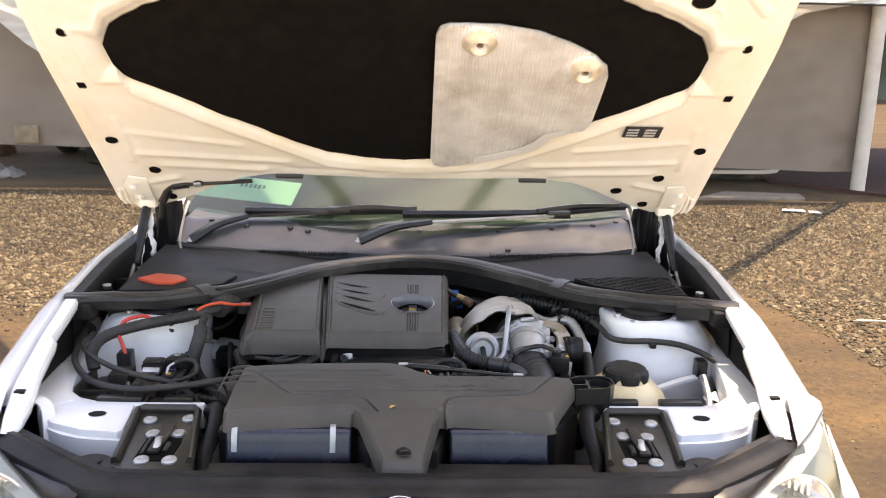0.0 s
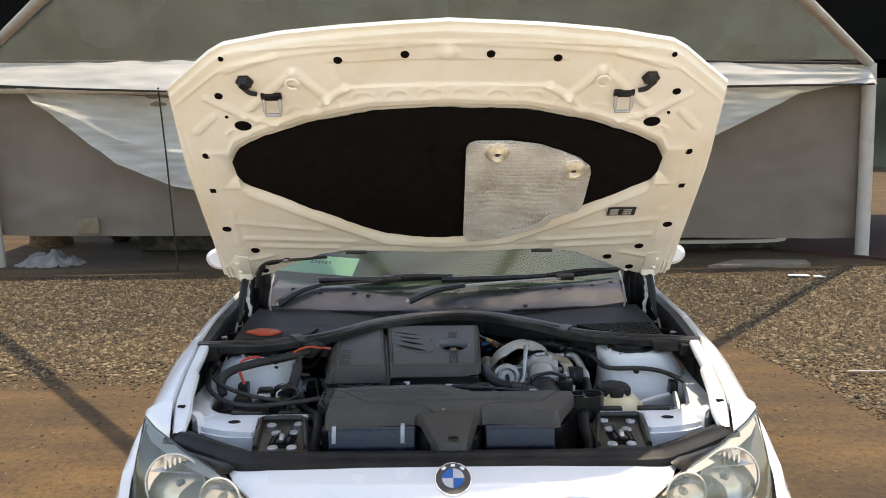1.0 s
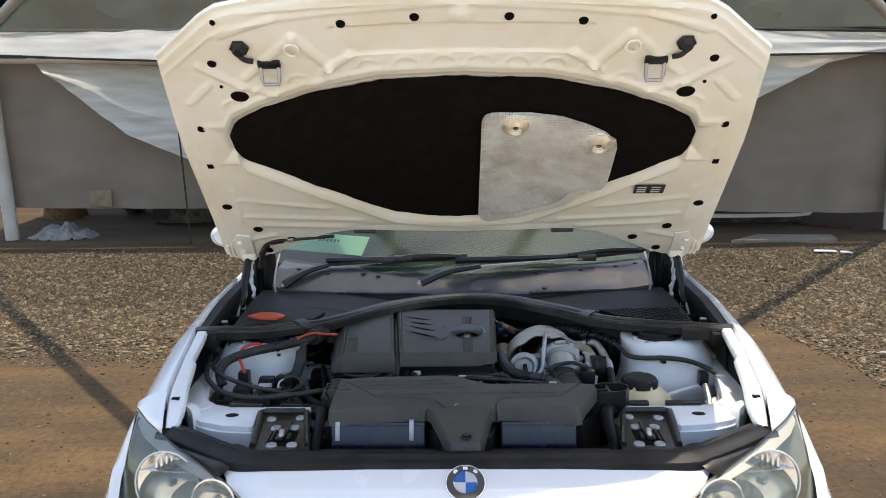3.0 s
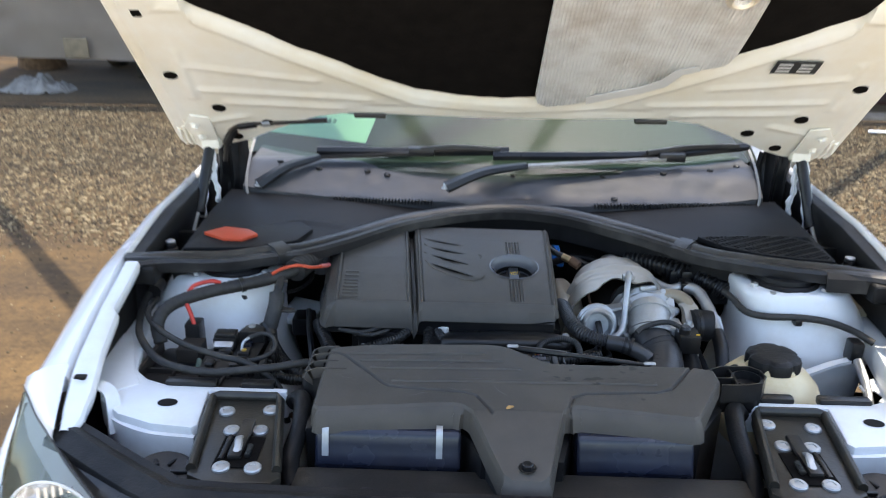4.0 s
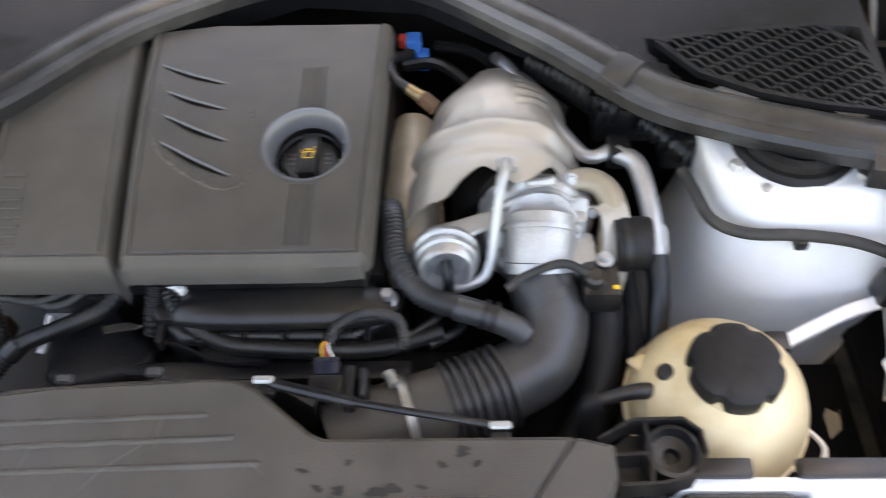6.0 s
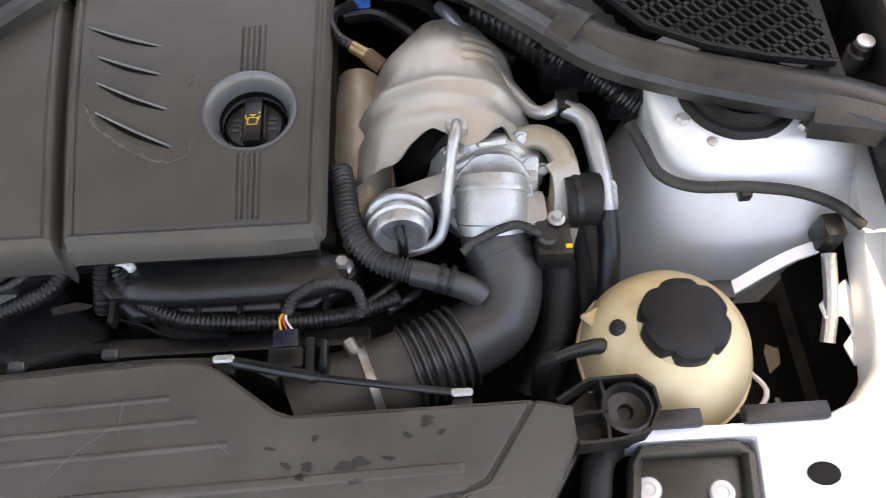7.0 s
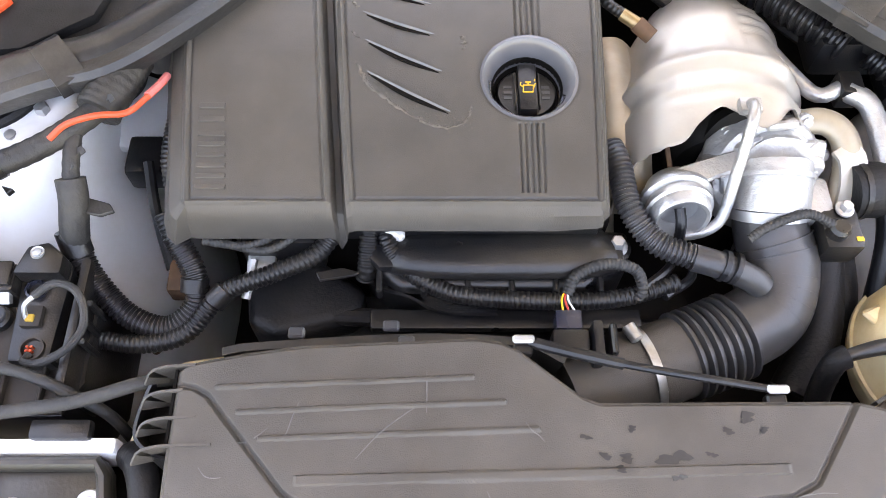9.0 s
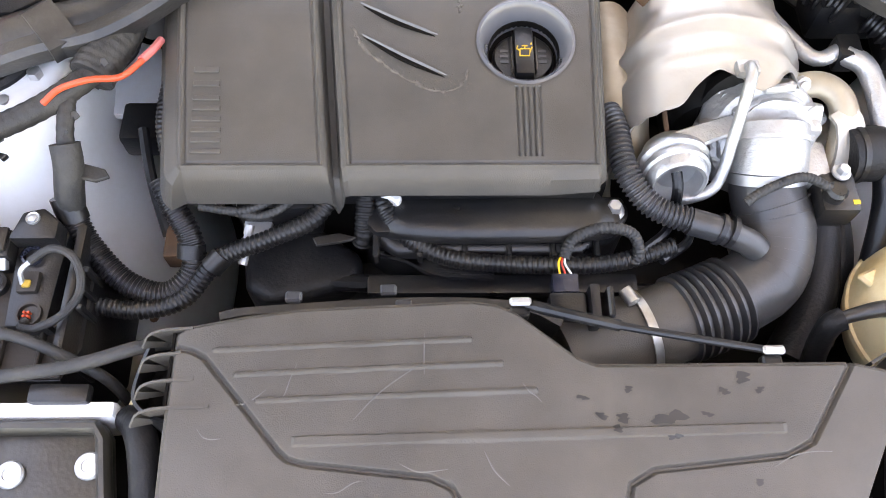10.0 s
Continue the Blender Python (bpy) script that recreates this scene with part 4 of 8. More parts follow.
part("steering_wheel", sweep([(0.36 + 0.18 * math.cos(a), 2.98 + 0.09 * math.sin(a), 1.02 + 0.15 * math.sin(a)) for a in np.linspace(0, 2 * math.pi, 40)], circle(0.014, 8), curve=False, caps=False), "cabin", car)


def scuttle_height(x, y):
    s = (y - 2.19) / 0.16
    z = 0.972 + 0.055 * step(0.0, 0.9, s) + 0.012 * (x / 0.68) ** 2
    z += 0.004 * noise.noise(Vector((x * 9, y * 16, 0.3))) + 0.0018 * noise.noise(Vector((x * 26, y * 34, 2.3))) + 0.004 * math.exp(-((x + 0.13) / 0.05) ** 2)
    for k in (-0.02, 0.07):
        z -= 0.012 * math.exp(-((x - k) / 0.03) ** 2 - ((y - 2.235) / 0.02) ** 2)
    return z


M["zinc"] = material("dull_zinc_steel", (0.36, 0.35, 0.33), 0.42, metal=0.8, vary=0.25, scale=60, dirt=(0.10, 0.08, 0.06), dirt_amount=0.35, dirt_scale=40)
M["clear_plastic"] = material("milky_edge_plastic", (0.15, 0.15, 0.145), 0.4, vary=0.15, scale=30, dirt=(0.16, 0.14, 0.11), dirt_amount=0.3, dirt_scale=20)
M["scuttle"] = material("dull_silver_grey_plastic", (0.044, 0.044, 0.048), 0.38, metal=0.0, vary=0.12, scale=14, bump=0.3, bump_scale=35, dirt=(0.16, 0.15, 0.13), dirt_amount=0.18, dirt_scale=5)
scuttle = part("scuttle", field(np.linspace(-0.625, 0.625, 130), lambda x: 2.185 + 0.05 * (x / 0.68) ** 2, lambda x: 2.335 + 0.13 * (x / 0.68) ** 2, 26, scuttle_height, 0.04), "scuttle", car, "dull grey scuttle panel below the windscreen")
for x, y in ((-0.45, 2.29), (-0.33, 2.29), (-0.28, 2.28), (0.03, 2.285), (0.25, 2.29), (0.40, 2.30), (0.52, 2.32), (-0.55, 2.31), (0.27, 2.22), (0.59, 2.34)):
    part("clip", lathe([(0.008, 0), (0.008, 0.003), (0.005, 0.005), (0, 0.005)], 12, Matrix.Translation((x, y, scuttle_height(x, y)))), "black", scuttle)
for x in list(np.arange(-0.40, -0.16, 0.0078)) + list(np.arange(0.22, 0.60, 0.0078)):
    part("rib", box(x - 0.0019, x + 0.0019, 2.178 + 0.05 * (x / 0.68) ** 2, 2.191 + 0.05 * (x / 0.68) ** 2, 0.968, 0.9785, 0.0008, 1), "black", scuttle)
for sx in (-1, 1):
    # pale folded end of the panel and the crumpled black baffle beside it
    part("panel_end", sweep([(sx * 0.606, 2.205, 0.955), (sx * 0.620, 2.235, 0.990), (sx * 0.628, 2.31, 1.035), (sx * 0.634, 2.39, 1.062)], [(-0.0022, -0.02), (0.0022, -0.02), (0.003, 0.008), (-0.003, 0.008)], 14), "clear_plastic", scuttle, "pale translucent edge of the scuttle panel")
    bm = bmesh.new()
    g = []
    for i, x in enumerate(np.linspace(0.630, 0.716, 14)):
        g.append([bm.verts.new((sx * x, 2.315 + 0.02 * noise.noise(Vector((x * 45, z * 12, sx))) + 0.008 * math.sin(x * 190 + 3 * z), z - 0.02 * (i / 13) ** 2)) for z in np.linspace(0.84, 1.085, 16)])
    for p, q in zip(g, g[1:]):
        for j in range(15):
            bm.faces.new((p[j], q[j], q[j + 1], p[j + 1]))
    part("baffle", bm, "rubber", car, "crumpled black rubber baffle behind the hood hinge")


def wiper(pivot, elbow, tip, blade, finish):
    arm = part("wiper", sweep([pivot, (np.array(pivot) * 0.55 + np.array(elbow) * 0.45 + np.array((0, 0, 0.012))), elbow], [(-0.017, 0), (-0.012, 0.011), (0.012, 0.011), (0.017, 0), (0.012, -0.007), (-0.012, -0.007)], 16, radius=lambda i: 1.15 - 0.03 * i), "black", car, "black windscreen wiper arm and blade")
    part("wiper_blade", sweep(blade, [(-0.007, -0.009), (0.007, -0.009), (0.009, 0.002), (0.003, 0.011), (-0.003, 0.011), (-0.009, 0.002)], 24), "black", arm)
    a, b = np.array(blade[1]), np.array(blade[-1])
    part("blade_bridge", sweep([a + (0, -0.018, 0.012), a * 0.6 + b * 0.4 + (0, -0.016, 0.016), a * 0.1 + b * 0.9 + (0, -0.008, 0.006)], [(-0.005, -0.004), (0.005, -0.004), (0.004, 0.005), (-0.004, 0.005)], 12), "black", arm)
    part("wiper_rod", sweep([elbow, tip], [(-0.010, -0.003), (0.010, -0.003), (0.010, 0.003), (-0.010, 0.003)], 4), finish, arm)
    part("blade_saddle", box(tip[0] - 0.03, tip[0] + 0.035, tip[1] - 0.012, tip[1] + 0.016, tip[2] - 0.008, tip[2] + 0.014, 0.005), "black", arm)
    part("nut", bolt(*pivot, 0.008, 0.012), "steel", arm)


wiper((-0.587, 2.230, 0.992), (-0.45, 2.31, 1.045), (-0.2, 2.325, 1.058), [(-0.46, 2.33, 1.055), (-0.2, 2.335, 1.057), (0.02, 2.345, 1.062)], "black")
wiper((-0.133, 2.20, 1.005), (0.06, 2.27, 1.045), (0.42, 2.325, 1.058), [(-0.02, 2.318, 1.055), (0.36, 2.34, 1.060), (0.64, 2.425, 1.068)], "zinc")

# paper sheet lying behind the windscreen
sheet_m = Matrix.Translation((-0.50, 2.58, 1.078)) @ Matrix.Rotation(radians(24), 4, "X") @ Matrix.Rotation(radians(-9), 4, "Z")
paper = thing("paper_sheet", box(-0.15, 0.155, -0.075, 0.045, 0, 0.0012, 0.0, m=sheet_m), "paper", "pale green paper sheet behind the windscreen", "paper")
for k in range(6):
    part("writing_bar", box(-0.028 + 0.014 * k, -0.019 + 0.014 * k, -0.008 + 0.003 * (k % 2), 0.012, 0.0014, 0.002, 0.0, m=sheet_m), "ink", paper)

# --- hood ---
ANGLE = radians(40)
HD, HN = Vector((0, -math.cos(ANGLE), math.sin(ANGLE))), Vector((0, -math.sin(ANGLE), -math.cos(ANGLE)))
HOOD = Matrix(((1, 0, 0, 0), (0, HD.y, HN.y, 1.975), (0, HD.z, HN.z, 1.312), (0, 0, 0, 1)))
hood_front = lerp([(0, 0.806), (0.24, 0.788), (0.39, 0.768), (0.52, 0.738), (0.56, 0.712), (0.69, 0.595), (0.735, 0.25), (0.757, -0.12), (0.772, -0.32)])
hood_rear = lerp([(0, -0.186), (0.34, -0.175), (0.42, -0.195), (0.50, -0.245), (0.60, -0.315), (0.66, -0.345), (0.772, -0.345)])
pad_top = lerp([(0, 0.514), (0.2, 0.503), (0.365, 0.458), (0.5, 0.397), (0.57, 0.352), (0.597, 0.30)])
pad_low = lerp([(0, -0.106), (0.1, -0.10), (0.2, -0.078), (0.405, 0.062), (0.585, 0.20), (0.597, 0.24)])


def hood_height(u, v):
    a = abs(u)
    w = 0.0
    # distance outside the felt pad
    d = max(pad_low(a) - v, v - pad_top(a), (a - 0.597) * 1.0)
    w -= 0.022 * (1 - step(0.0, 0.035, d))
    w += 0.006 * max(0, 1 - abs(d - 0.05) / 0.014)
    # turned lip along the outer edge
    e = min(hood_front(a) - v, (0.772 - a) * 1.4 - (v + 0.345) * 0.07)
    w -= 0.012 * (1 - step(0.012, 0.022, e))
    w += 0.004 * max(0, 1 - abs(e - 0.055) / 0.01)
    if v > 0.3:
        # diagonal braces, pockets and scallops across the front
        for p, q, h, wd in (((0.30, 0.565), (0.37, 0.66), 0.008, 0.016), ((0.30, 0.565), (0.25, 0.60), 0.008, 0.014), ((0.37, 0.66), (0.50, 0.53), 0.007, 0.014),
                            ((0.52, 0.50), (0.60, 0.57), 0.007, 0.014), ((0.60, 0.50), (0.655, 0.44), 0.006, 0.014), ((0.40, 0.715), (0.53, 0.665), 0.005, 0.012), ((0.30, 0.565), (0.34, 0.50), 0.006, 0.014), ((0.44, 0.47), (0.52, 0.50), 0.006, 0.012)):
            w += h * min(1, 1.7 * ridge(a, v, p, q, wd))
        # long shallow pocket behind the front edge
        top, low = 0.695 - 0.10 * a ** 2, 0.608 - 0.12 * a ** 2
        inside = min(top - v, v - low, (0.265 - a) * 0.8 + 0.25 * (v - 0.62))
        w -= 0.007 * step(-0.003, 0.005, inside)
        w += 0.004 * max(0, 1 - abs(v - 0.755 + 0.12 * a ** 2) / 0.007) * (1 - step(0.44, 0.48, a))
        for k in range(7):
            cu = 0.04 + 0.085 * k
            cv = pad_top(cu) + 0.062
            r = math.hypot(a - cu, (v - cv) * 1.2)
            if v > cv - 0.005:
                w += 0.0045 * max(0, 1 - abs(r - 0.028) / 0.008)
        w += 0.016 * (1 - step(0.006, 0.036, math.hypot(u, v - 0.722)))
    else:
        # pressed beads on both rear corners
        for p, q, h in (((0.30, -0.115), (0.64, -0.09), 0.006), ((0.36, -0.155), (0.60, -0.14), 0.006), ((0.40, -0.045), (0.645, 0.0), 0.005), ((0.655, 0.05), (0.67, -0.12), 0.006), ((0.58, -0.20), (0.70, -0.24), 0.006), ((0.0, -0.155), (0.3, -0.15), -0.004)):
            w += h * ridge(a, v, p, q, 0.016)
    w = w * 0.78 + 0.002 * noise.noise(Vector((u * 7, v * 7, 0)))
    return w


us = np.concatenate([np.linspace(-0.772, -0.69, 12), np.linspace(-0.685, 0.685, 250), np.linspace(0.69, 0.772, 12)])
hood = part("hood", field(us, lambda u: hood_rear(abs(u)), lambda u: hood_front(abs(u)), 200, hood_height, 0.010, flare=0.002), "cream", car, "open white hood seen from below, dusty underside with bounced light in its tint")
hood.matrix_basis = HOOD
part("outer_skin", field(np.linspace(-0.752, 0.752, 60), lambda u: hood_rear(abs(u)) + 0.012, lambda u: hood_front(min(0.772, abs(u) + 0.02)) - 0.034, 40, lambda u, v: -0.0235 - 0.028 * (1 - (u / 0.8) ** 2) * math.sin(math.pi * min(1, max(0, (v + 0.34) / 1.15))), 0), "paint", hood, "white hood skin")
part("insulation_pad", field(np.linspace(-0.597, 0.597, 120), lambda u: pad_low(abs(u)) + 0.003 * noise.noise(Vector((u * 40, 0, 0))), lambda u: pad_top(abs(u)) + 0.003 * noise.noise(Vector((u * 40, 5, 0))), 50,
                             lambda u, v: -0.006 + 0.004 * noise.noise(Vector((u * 9, v * 9, 4))) - 0.006 * math.exp(-((u + 0.35) ** 2 + (v - 0.3) ** 2) / 0.001) - 0.006 * math.exp(-((u + 0.05) ** 2 + (v - 0.32) ** 2) / 0.001) - 0.004 * math.exp(-((u + 0.2) ** 2 + (v - 0.02) ** 2) / 0.002), 0.008), "felt", hood, "black felt insulation pad")


def foil_height(u, v):
    z = 0.008 + 0.003 * noise.noise(Vector((u * 10, v * 10, 9)))
    for cu, cv in ((0.135, 0.350), (0.352, 0.272)):
        r = math.hypot(u - cu, v - cv)
        z += 0.016 * (1 - step(0.018, 0.045, r)) - 0.010 * (1 - step(0.0, 0.016, r))
    return z


shield = part("heat_shield", field(np.linspace(0.050, 0.405, 90), lerp([(0.05, -0.075), (0.058, -0.108), (0.08, -0.12), (0.14, -0.098), (0.26, -0.045), (0.30, -0.02), (0.325, 0.03), (0.37, 0.045), (0.395, 0.055), (0.405, 0.09)]),
                                   lerp([(0.05, 0.36), (0.056, 0.383), (0.075, 0.393), (0.172, 0.392), (0.25, 0.375), (0.31, 0.347), (0.37, 0.308), (0.398, 0.277), (0.405, 0.25)]), 110, foil_height, 0.008), "foil", hood, "silver dimpled foil heat shield with brown stains")
for cu, cv in ((0.135, 0.350), (0.352, 0.272)):
    part("burnt_cone", lathe([(0.036, 0.0105), (0.030, 0.0165), (0.022, 0.0235), (0.018, 0.0250), (0.014, 0.0215), (0.012, 0.016)], 32, Matrix.Translation((cu, cv, 0.0012))), "burnt", hood, "burnt brown dimple round the bolt")
    part("washer", lathe([(0.015, 0.0), (0.013, 0.002), (0.006, 0.003), (0.005, 0.001), (0, 0.001)], 20, Matrix.Translation((cu, cv, 0.0145))), "rust", hood)
part("label_plate", prism([(0.155, -0.090), (0.26, -0.042), (0.300, -0.016), (0.322, 0.030), (0.350, 0.044), (0.345, 0.062), (0.305, 0.048), (0.285, 0.010), (0.25, -0.018), (0.15, -0.062)], 0.013, 0.0150, 0.0008, 1), "liner", hood)
sticker = part("sticker", box(0.487, 0.572, 0.028, 0.070, 0.004, 0.0062, 0.0005, 1), "sticker", hood, "black sticker with unreadable print")
for k in range(3):
    for i in range(2):
        part("print_bar", box(0.494 + 0.04 * i, 0.52 + 0.04 * i, 0.035 + 0.011 * k, 0.040 + 0.011 * k, 0.0064, 0.0068, 0), "liner", hood)


def plug(u, v, ru, rv, square=False):
    w = hood_height(u, v)
    m = Matrix.Translation((u, v, w)) @ Matrix.Diagonal((ru, rv, 1, 1))
    return lathe([(0, 0.0012), (0.75, 0.002), (0.95, 0.0035), (1.05, 0.001), (1.05, -0.003)], 4 if square else 20, m @ Matrix.Rotation(radians(45 if square else 0), 4, "Z"))


for sx in (1, -1):
    for u, v, ru, rv, sq in ((0.258, 0.698, 0.010, 0.010, 0), (0.100, 0.714, 0.010, 0.010, 0), (0.566, 0.579, 0.010, 0.010, 0), (0.658, 0.34, 0.010, 0.010, 0), (0.681, 0.176, 0.011, 0.011, 1), (0.690, -0.034, 0.014, 0.012, 0),
                             (0.628, -0.165, 0.014, 0.013, 0), (0.535, -0.229, 0.014, 0.012, 0), (0.530, 0.465, 0.021, 0.017, 0), (0.622, -0.298, 0.013, 0.012, 0), (0.53, 0.705, 0.006, 0.006, 0), (0.565, 0.50, 0.004, 0.004, 0)):
        part("plug", plug(sx * u, v, ru, rv, sq), "felt", hood)
    stop = part("rubber_stop", lathe([(0.022, 0.0), (0.022, 0.006), (0.016, 0.010), (0.012, 0.020), (0, 0.022)], 6, Matrix.Translation((sx * 0.49, 0.632, 0.002))), "black", hood, "black rubber stop")
    part("striker_base", box(sx * 0.435 - 0.026, sx * 0.435 + 0.026, 0.570, 0.590, 0.0, 0.012, 0.004), "black", hood)
    part("striker_hook", sweep([(sx * 0.468, 0.592, 0.008), (sx * 0.485, 0.60, 0.010), (sx * 0.50, 0.615, 0.004)], circle(0.006, 8), 8), "black", hood)
    part("striker_loop", sweep([(sx * 0.415, 0.575, 0.008), (sx * 0.415, 0.552, 0.024), (sx * 0.418, 0.540, 0.030), (sx * 0.452, 0.540, 0.030), (sx * 0.455, 0.552, 0.024), (sx * 0.455, 0.575, 0.008)], circle(0.0048, 8), curve=False), "steel", hood, "bare steel striker loop")
    part("hook_eye", sweep([(sx * 0.375 + 0.016 * math.cos(a), 0.628 + 0.018 * math.sin(a), 0.010) for a in np.linspace(0, 5.2, 18)], circle(0.004, 6), curve=False), "cream", hood)
    # hinge plate and gas strut
    part("hinge_plate", prism([(sx * 0.660, -0.20), (sx * 0.70, -0.19), (sx * 0.728, -0.24), (sx * 0.730, -0.33), (sx * 0.712, -0.385), (sx * 0.69, -0.385), (sx * 0.668, -0.30)], 0.003, 0.008, 0.002, 2), "cream", hood, "white hinge plate with the hood bounce tint")
    for hv in (-0.23, -0.285):
        part("hinge_bolt", bolt(sx * 0.70, hv, 0.012, 0.008, 0.008), "cream", hood)
    strut = part("gas_strut", tube([(sx * 0.694, 2.232, 1.105), (sx * 0.706, 2.135, 0.958)], 0.0125, 12, 14), "black", car, "black gas strut holding the hood")
    part("strut_collar", tube([(sx * 0.7055, 2.139, 0.964), (sx * 0.7068, 2.130, 0.952)], 0.0145, 4, 14), "black", strut)
    part("strut_rod", tube([(sx * 0.706, 2.137, 0.965), (sx * 0.710, 2.065, 0.898)], 0.006, 8, 10), "steel", strut)
    part("ball_joint", lathe([(0, -0.014), (0.013, -0.01), (0.015, 0), (0.013, 0.01), (0, 0.014)], 12, Matrix.Translation((sx * 0.693, 2.238, 1.113))), "black", strut)
    part("hinge_arm", sweep([(sx * 0.682, 2.205, 0.955), (sx * 0.681, 2.212, 0.985), (sx * 0.689, 2.215, 1.010), (sx * 0.688, 2.222, 1.05), (sx * 0.696, 2.222, 1.125)], [(-0.003, -0.008), (0.004, -0.010), (0.006, 0.004), (0.003, 0.010), (-0.004, 0.007)], 22, radius=lambda i: 1 + 0.3 * math.sin(1.9 * i)), "inner", car, "white painted hood hinge arm")
    part("hinge_link", sweep([(sx * 0.704, 2.150, 0.935), (sx * 0.705, 2.165, 0.965), (sx * 0.701, 2.185, 1.01), (sx * 0.702, 2.205, 1.06), (sx * 0.697, 2.225, 1.12)], [(-0.007, -0.004), (0.008, -0.004), (0.009, 0.003), (-0.006, 0.004)], 22, radius=lambda i: 1 + 0.2 * math.sin(1.3 * i + 1)), "inner", car, "white painted hood hinge link")
    part("hinge_bracket", box(sx * 0.69 - 0.022, sx * 0.69 + 0.022, 2.208, 2.236, 1.085, 1.135, 0.006), "cream", car)
    for k in range(3):
        part("corner_fold", sweep([(sx * (0.722 + 0.014 * k), -0.245 - 0.012 * k, 0.0), (sx * (0.726 + 0.013 * k), -0.30, 0.006), (sx * (0.728 + 0.012 * k), -0.338, 0.002)], [(-0.006, -0.003), (-0.003, 0.004), (0.003, 0.004), (0.006, -0.003)], 8), "cream", hood)
for p, q, r, m in (((-0.645, 2.19, 1.105), (-0.622, 2.182, 1.142), 0.011, "black"), ((-0.605, 2.164, 1.152), (-0.565, 2.156, 1.160), 0.0095, "black"), ((-0.548, 2.153, 1.163), (-0.530, 2.152, 1.165), 0.010, "steel")):
    part("hose_joint", sweep([p, q], circle(r, 8), 3), m, car)
part("washer_hose", tube([(-0.655, 2.20, 1.06), (-0.64, 2.19, 1.12), (-0.60, 2.16, 1.155), (-0.52, 2.15, 1.165), (-0.40, 2.14, 1.175)], 0.006, 40, 8), "black", car, "thin black washer hose under the hood")
for x in (-0.30, 0.31):
    part("hood_buffer", box(x - 0.035, x + 0.035, 2.106, 2.122, 1.188, 1.20, 0.004), "black", car)

# --- engine bay: fixed sheet metal ---
RAIL = 0.864


def rail_bm():
    outline = [(0.372, 1.520), (0.372, 1.504), (0.499, 1.504), (0.487, 1.41), (0.495, 1.400), (0.56, 1.408), (0.62, 1.432), (0.662, 1.468), (0.705, 1.56), (0.728, 1.70), (0.731, 1.88), (0.69, 1.90), (0.692, 1.80), (0.672, 1.70), (0.652, 1.61), (0.640, 1.565), (0.612, 1.537), (0.575, 1.522), (0.48, 1.519)]
    return prism(outline, RAIL - 0.05, RAIL, 0.006, 2)


for sx, bm in ((1, rail_bm()), (-1, mirrored(rail_bm()))):
    rail = part("inner_rail", bm, "inner", car, "white painted inner wing rail")
    for x, y, r in ((0.553, 1.465, 0.014), (0.672, 1.545, 0.009)):
        # hole drawn as a dark disc; its inner shade is the colour
        part("hole", lathe([(r, 0.001), (r * 0.8, 0.002), (0, 0.001)], 20, Matrix.Translation((sx * x, y, RAIL)) @ Matrix.Diagonal((1.15, 0.8, 1, 1))), "dark", rail)
    part("front_skirt", sweep([(sx * 0.655, 1.47, 0.82), (sx * 0.62, 1.432, 0.82), (sx * 0.56, 1.405, 0.82), (sx * 0.49, 1.397, 0.82)], [(-0.004, -0.05), (0.004, -0.05), (0.004, 0.03), (-0.004, 0.03)], 20), "inner", rail)
    for a, b in ((0.395, 0.45), (0.49, 0.575)):
        part("clip_strip", box(sx * (a + b) / 2 - (b - a) / 2, sx * (a + b) / 2 + (b - a) / 2, 1.516, 1.534, 0.858, 0.872, 0.004), "black", rail)
    part("rail_bracket", sweep([(sx * 0.690, 1.478, 0.884), (sx * 0.660, 1.470, 0.889), (sx * 0.640, 1.460, 0.882), (sx * 0.632, 1.448, 0.862), (sx * 0.628, 1.436, 0.825)], [(-0.011, -0.0018), (0.011, -0.0018), (0.011, 0.0018), (-0.011, 0.0018)], 18), "inner", rail)
    part("panel_overlap", prism([(sx * 0.662, 1.472), (sx * 0.708, 1.565), (sx * 0.725, 1.69), (sx * 0.700, 1.69), (sx * 0.657, 1.60), (sx * 0.640, 1.555), (sx * 0.618, 1.52), (sx * 0.640, 1.50)], RAIL - 0.002, RAIL + 0.0022, 0.001, 1), "inner", rail)


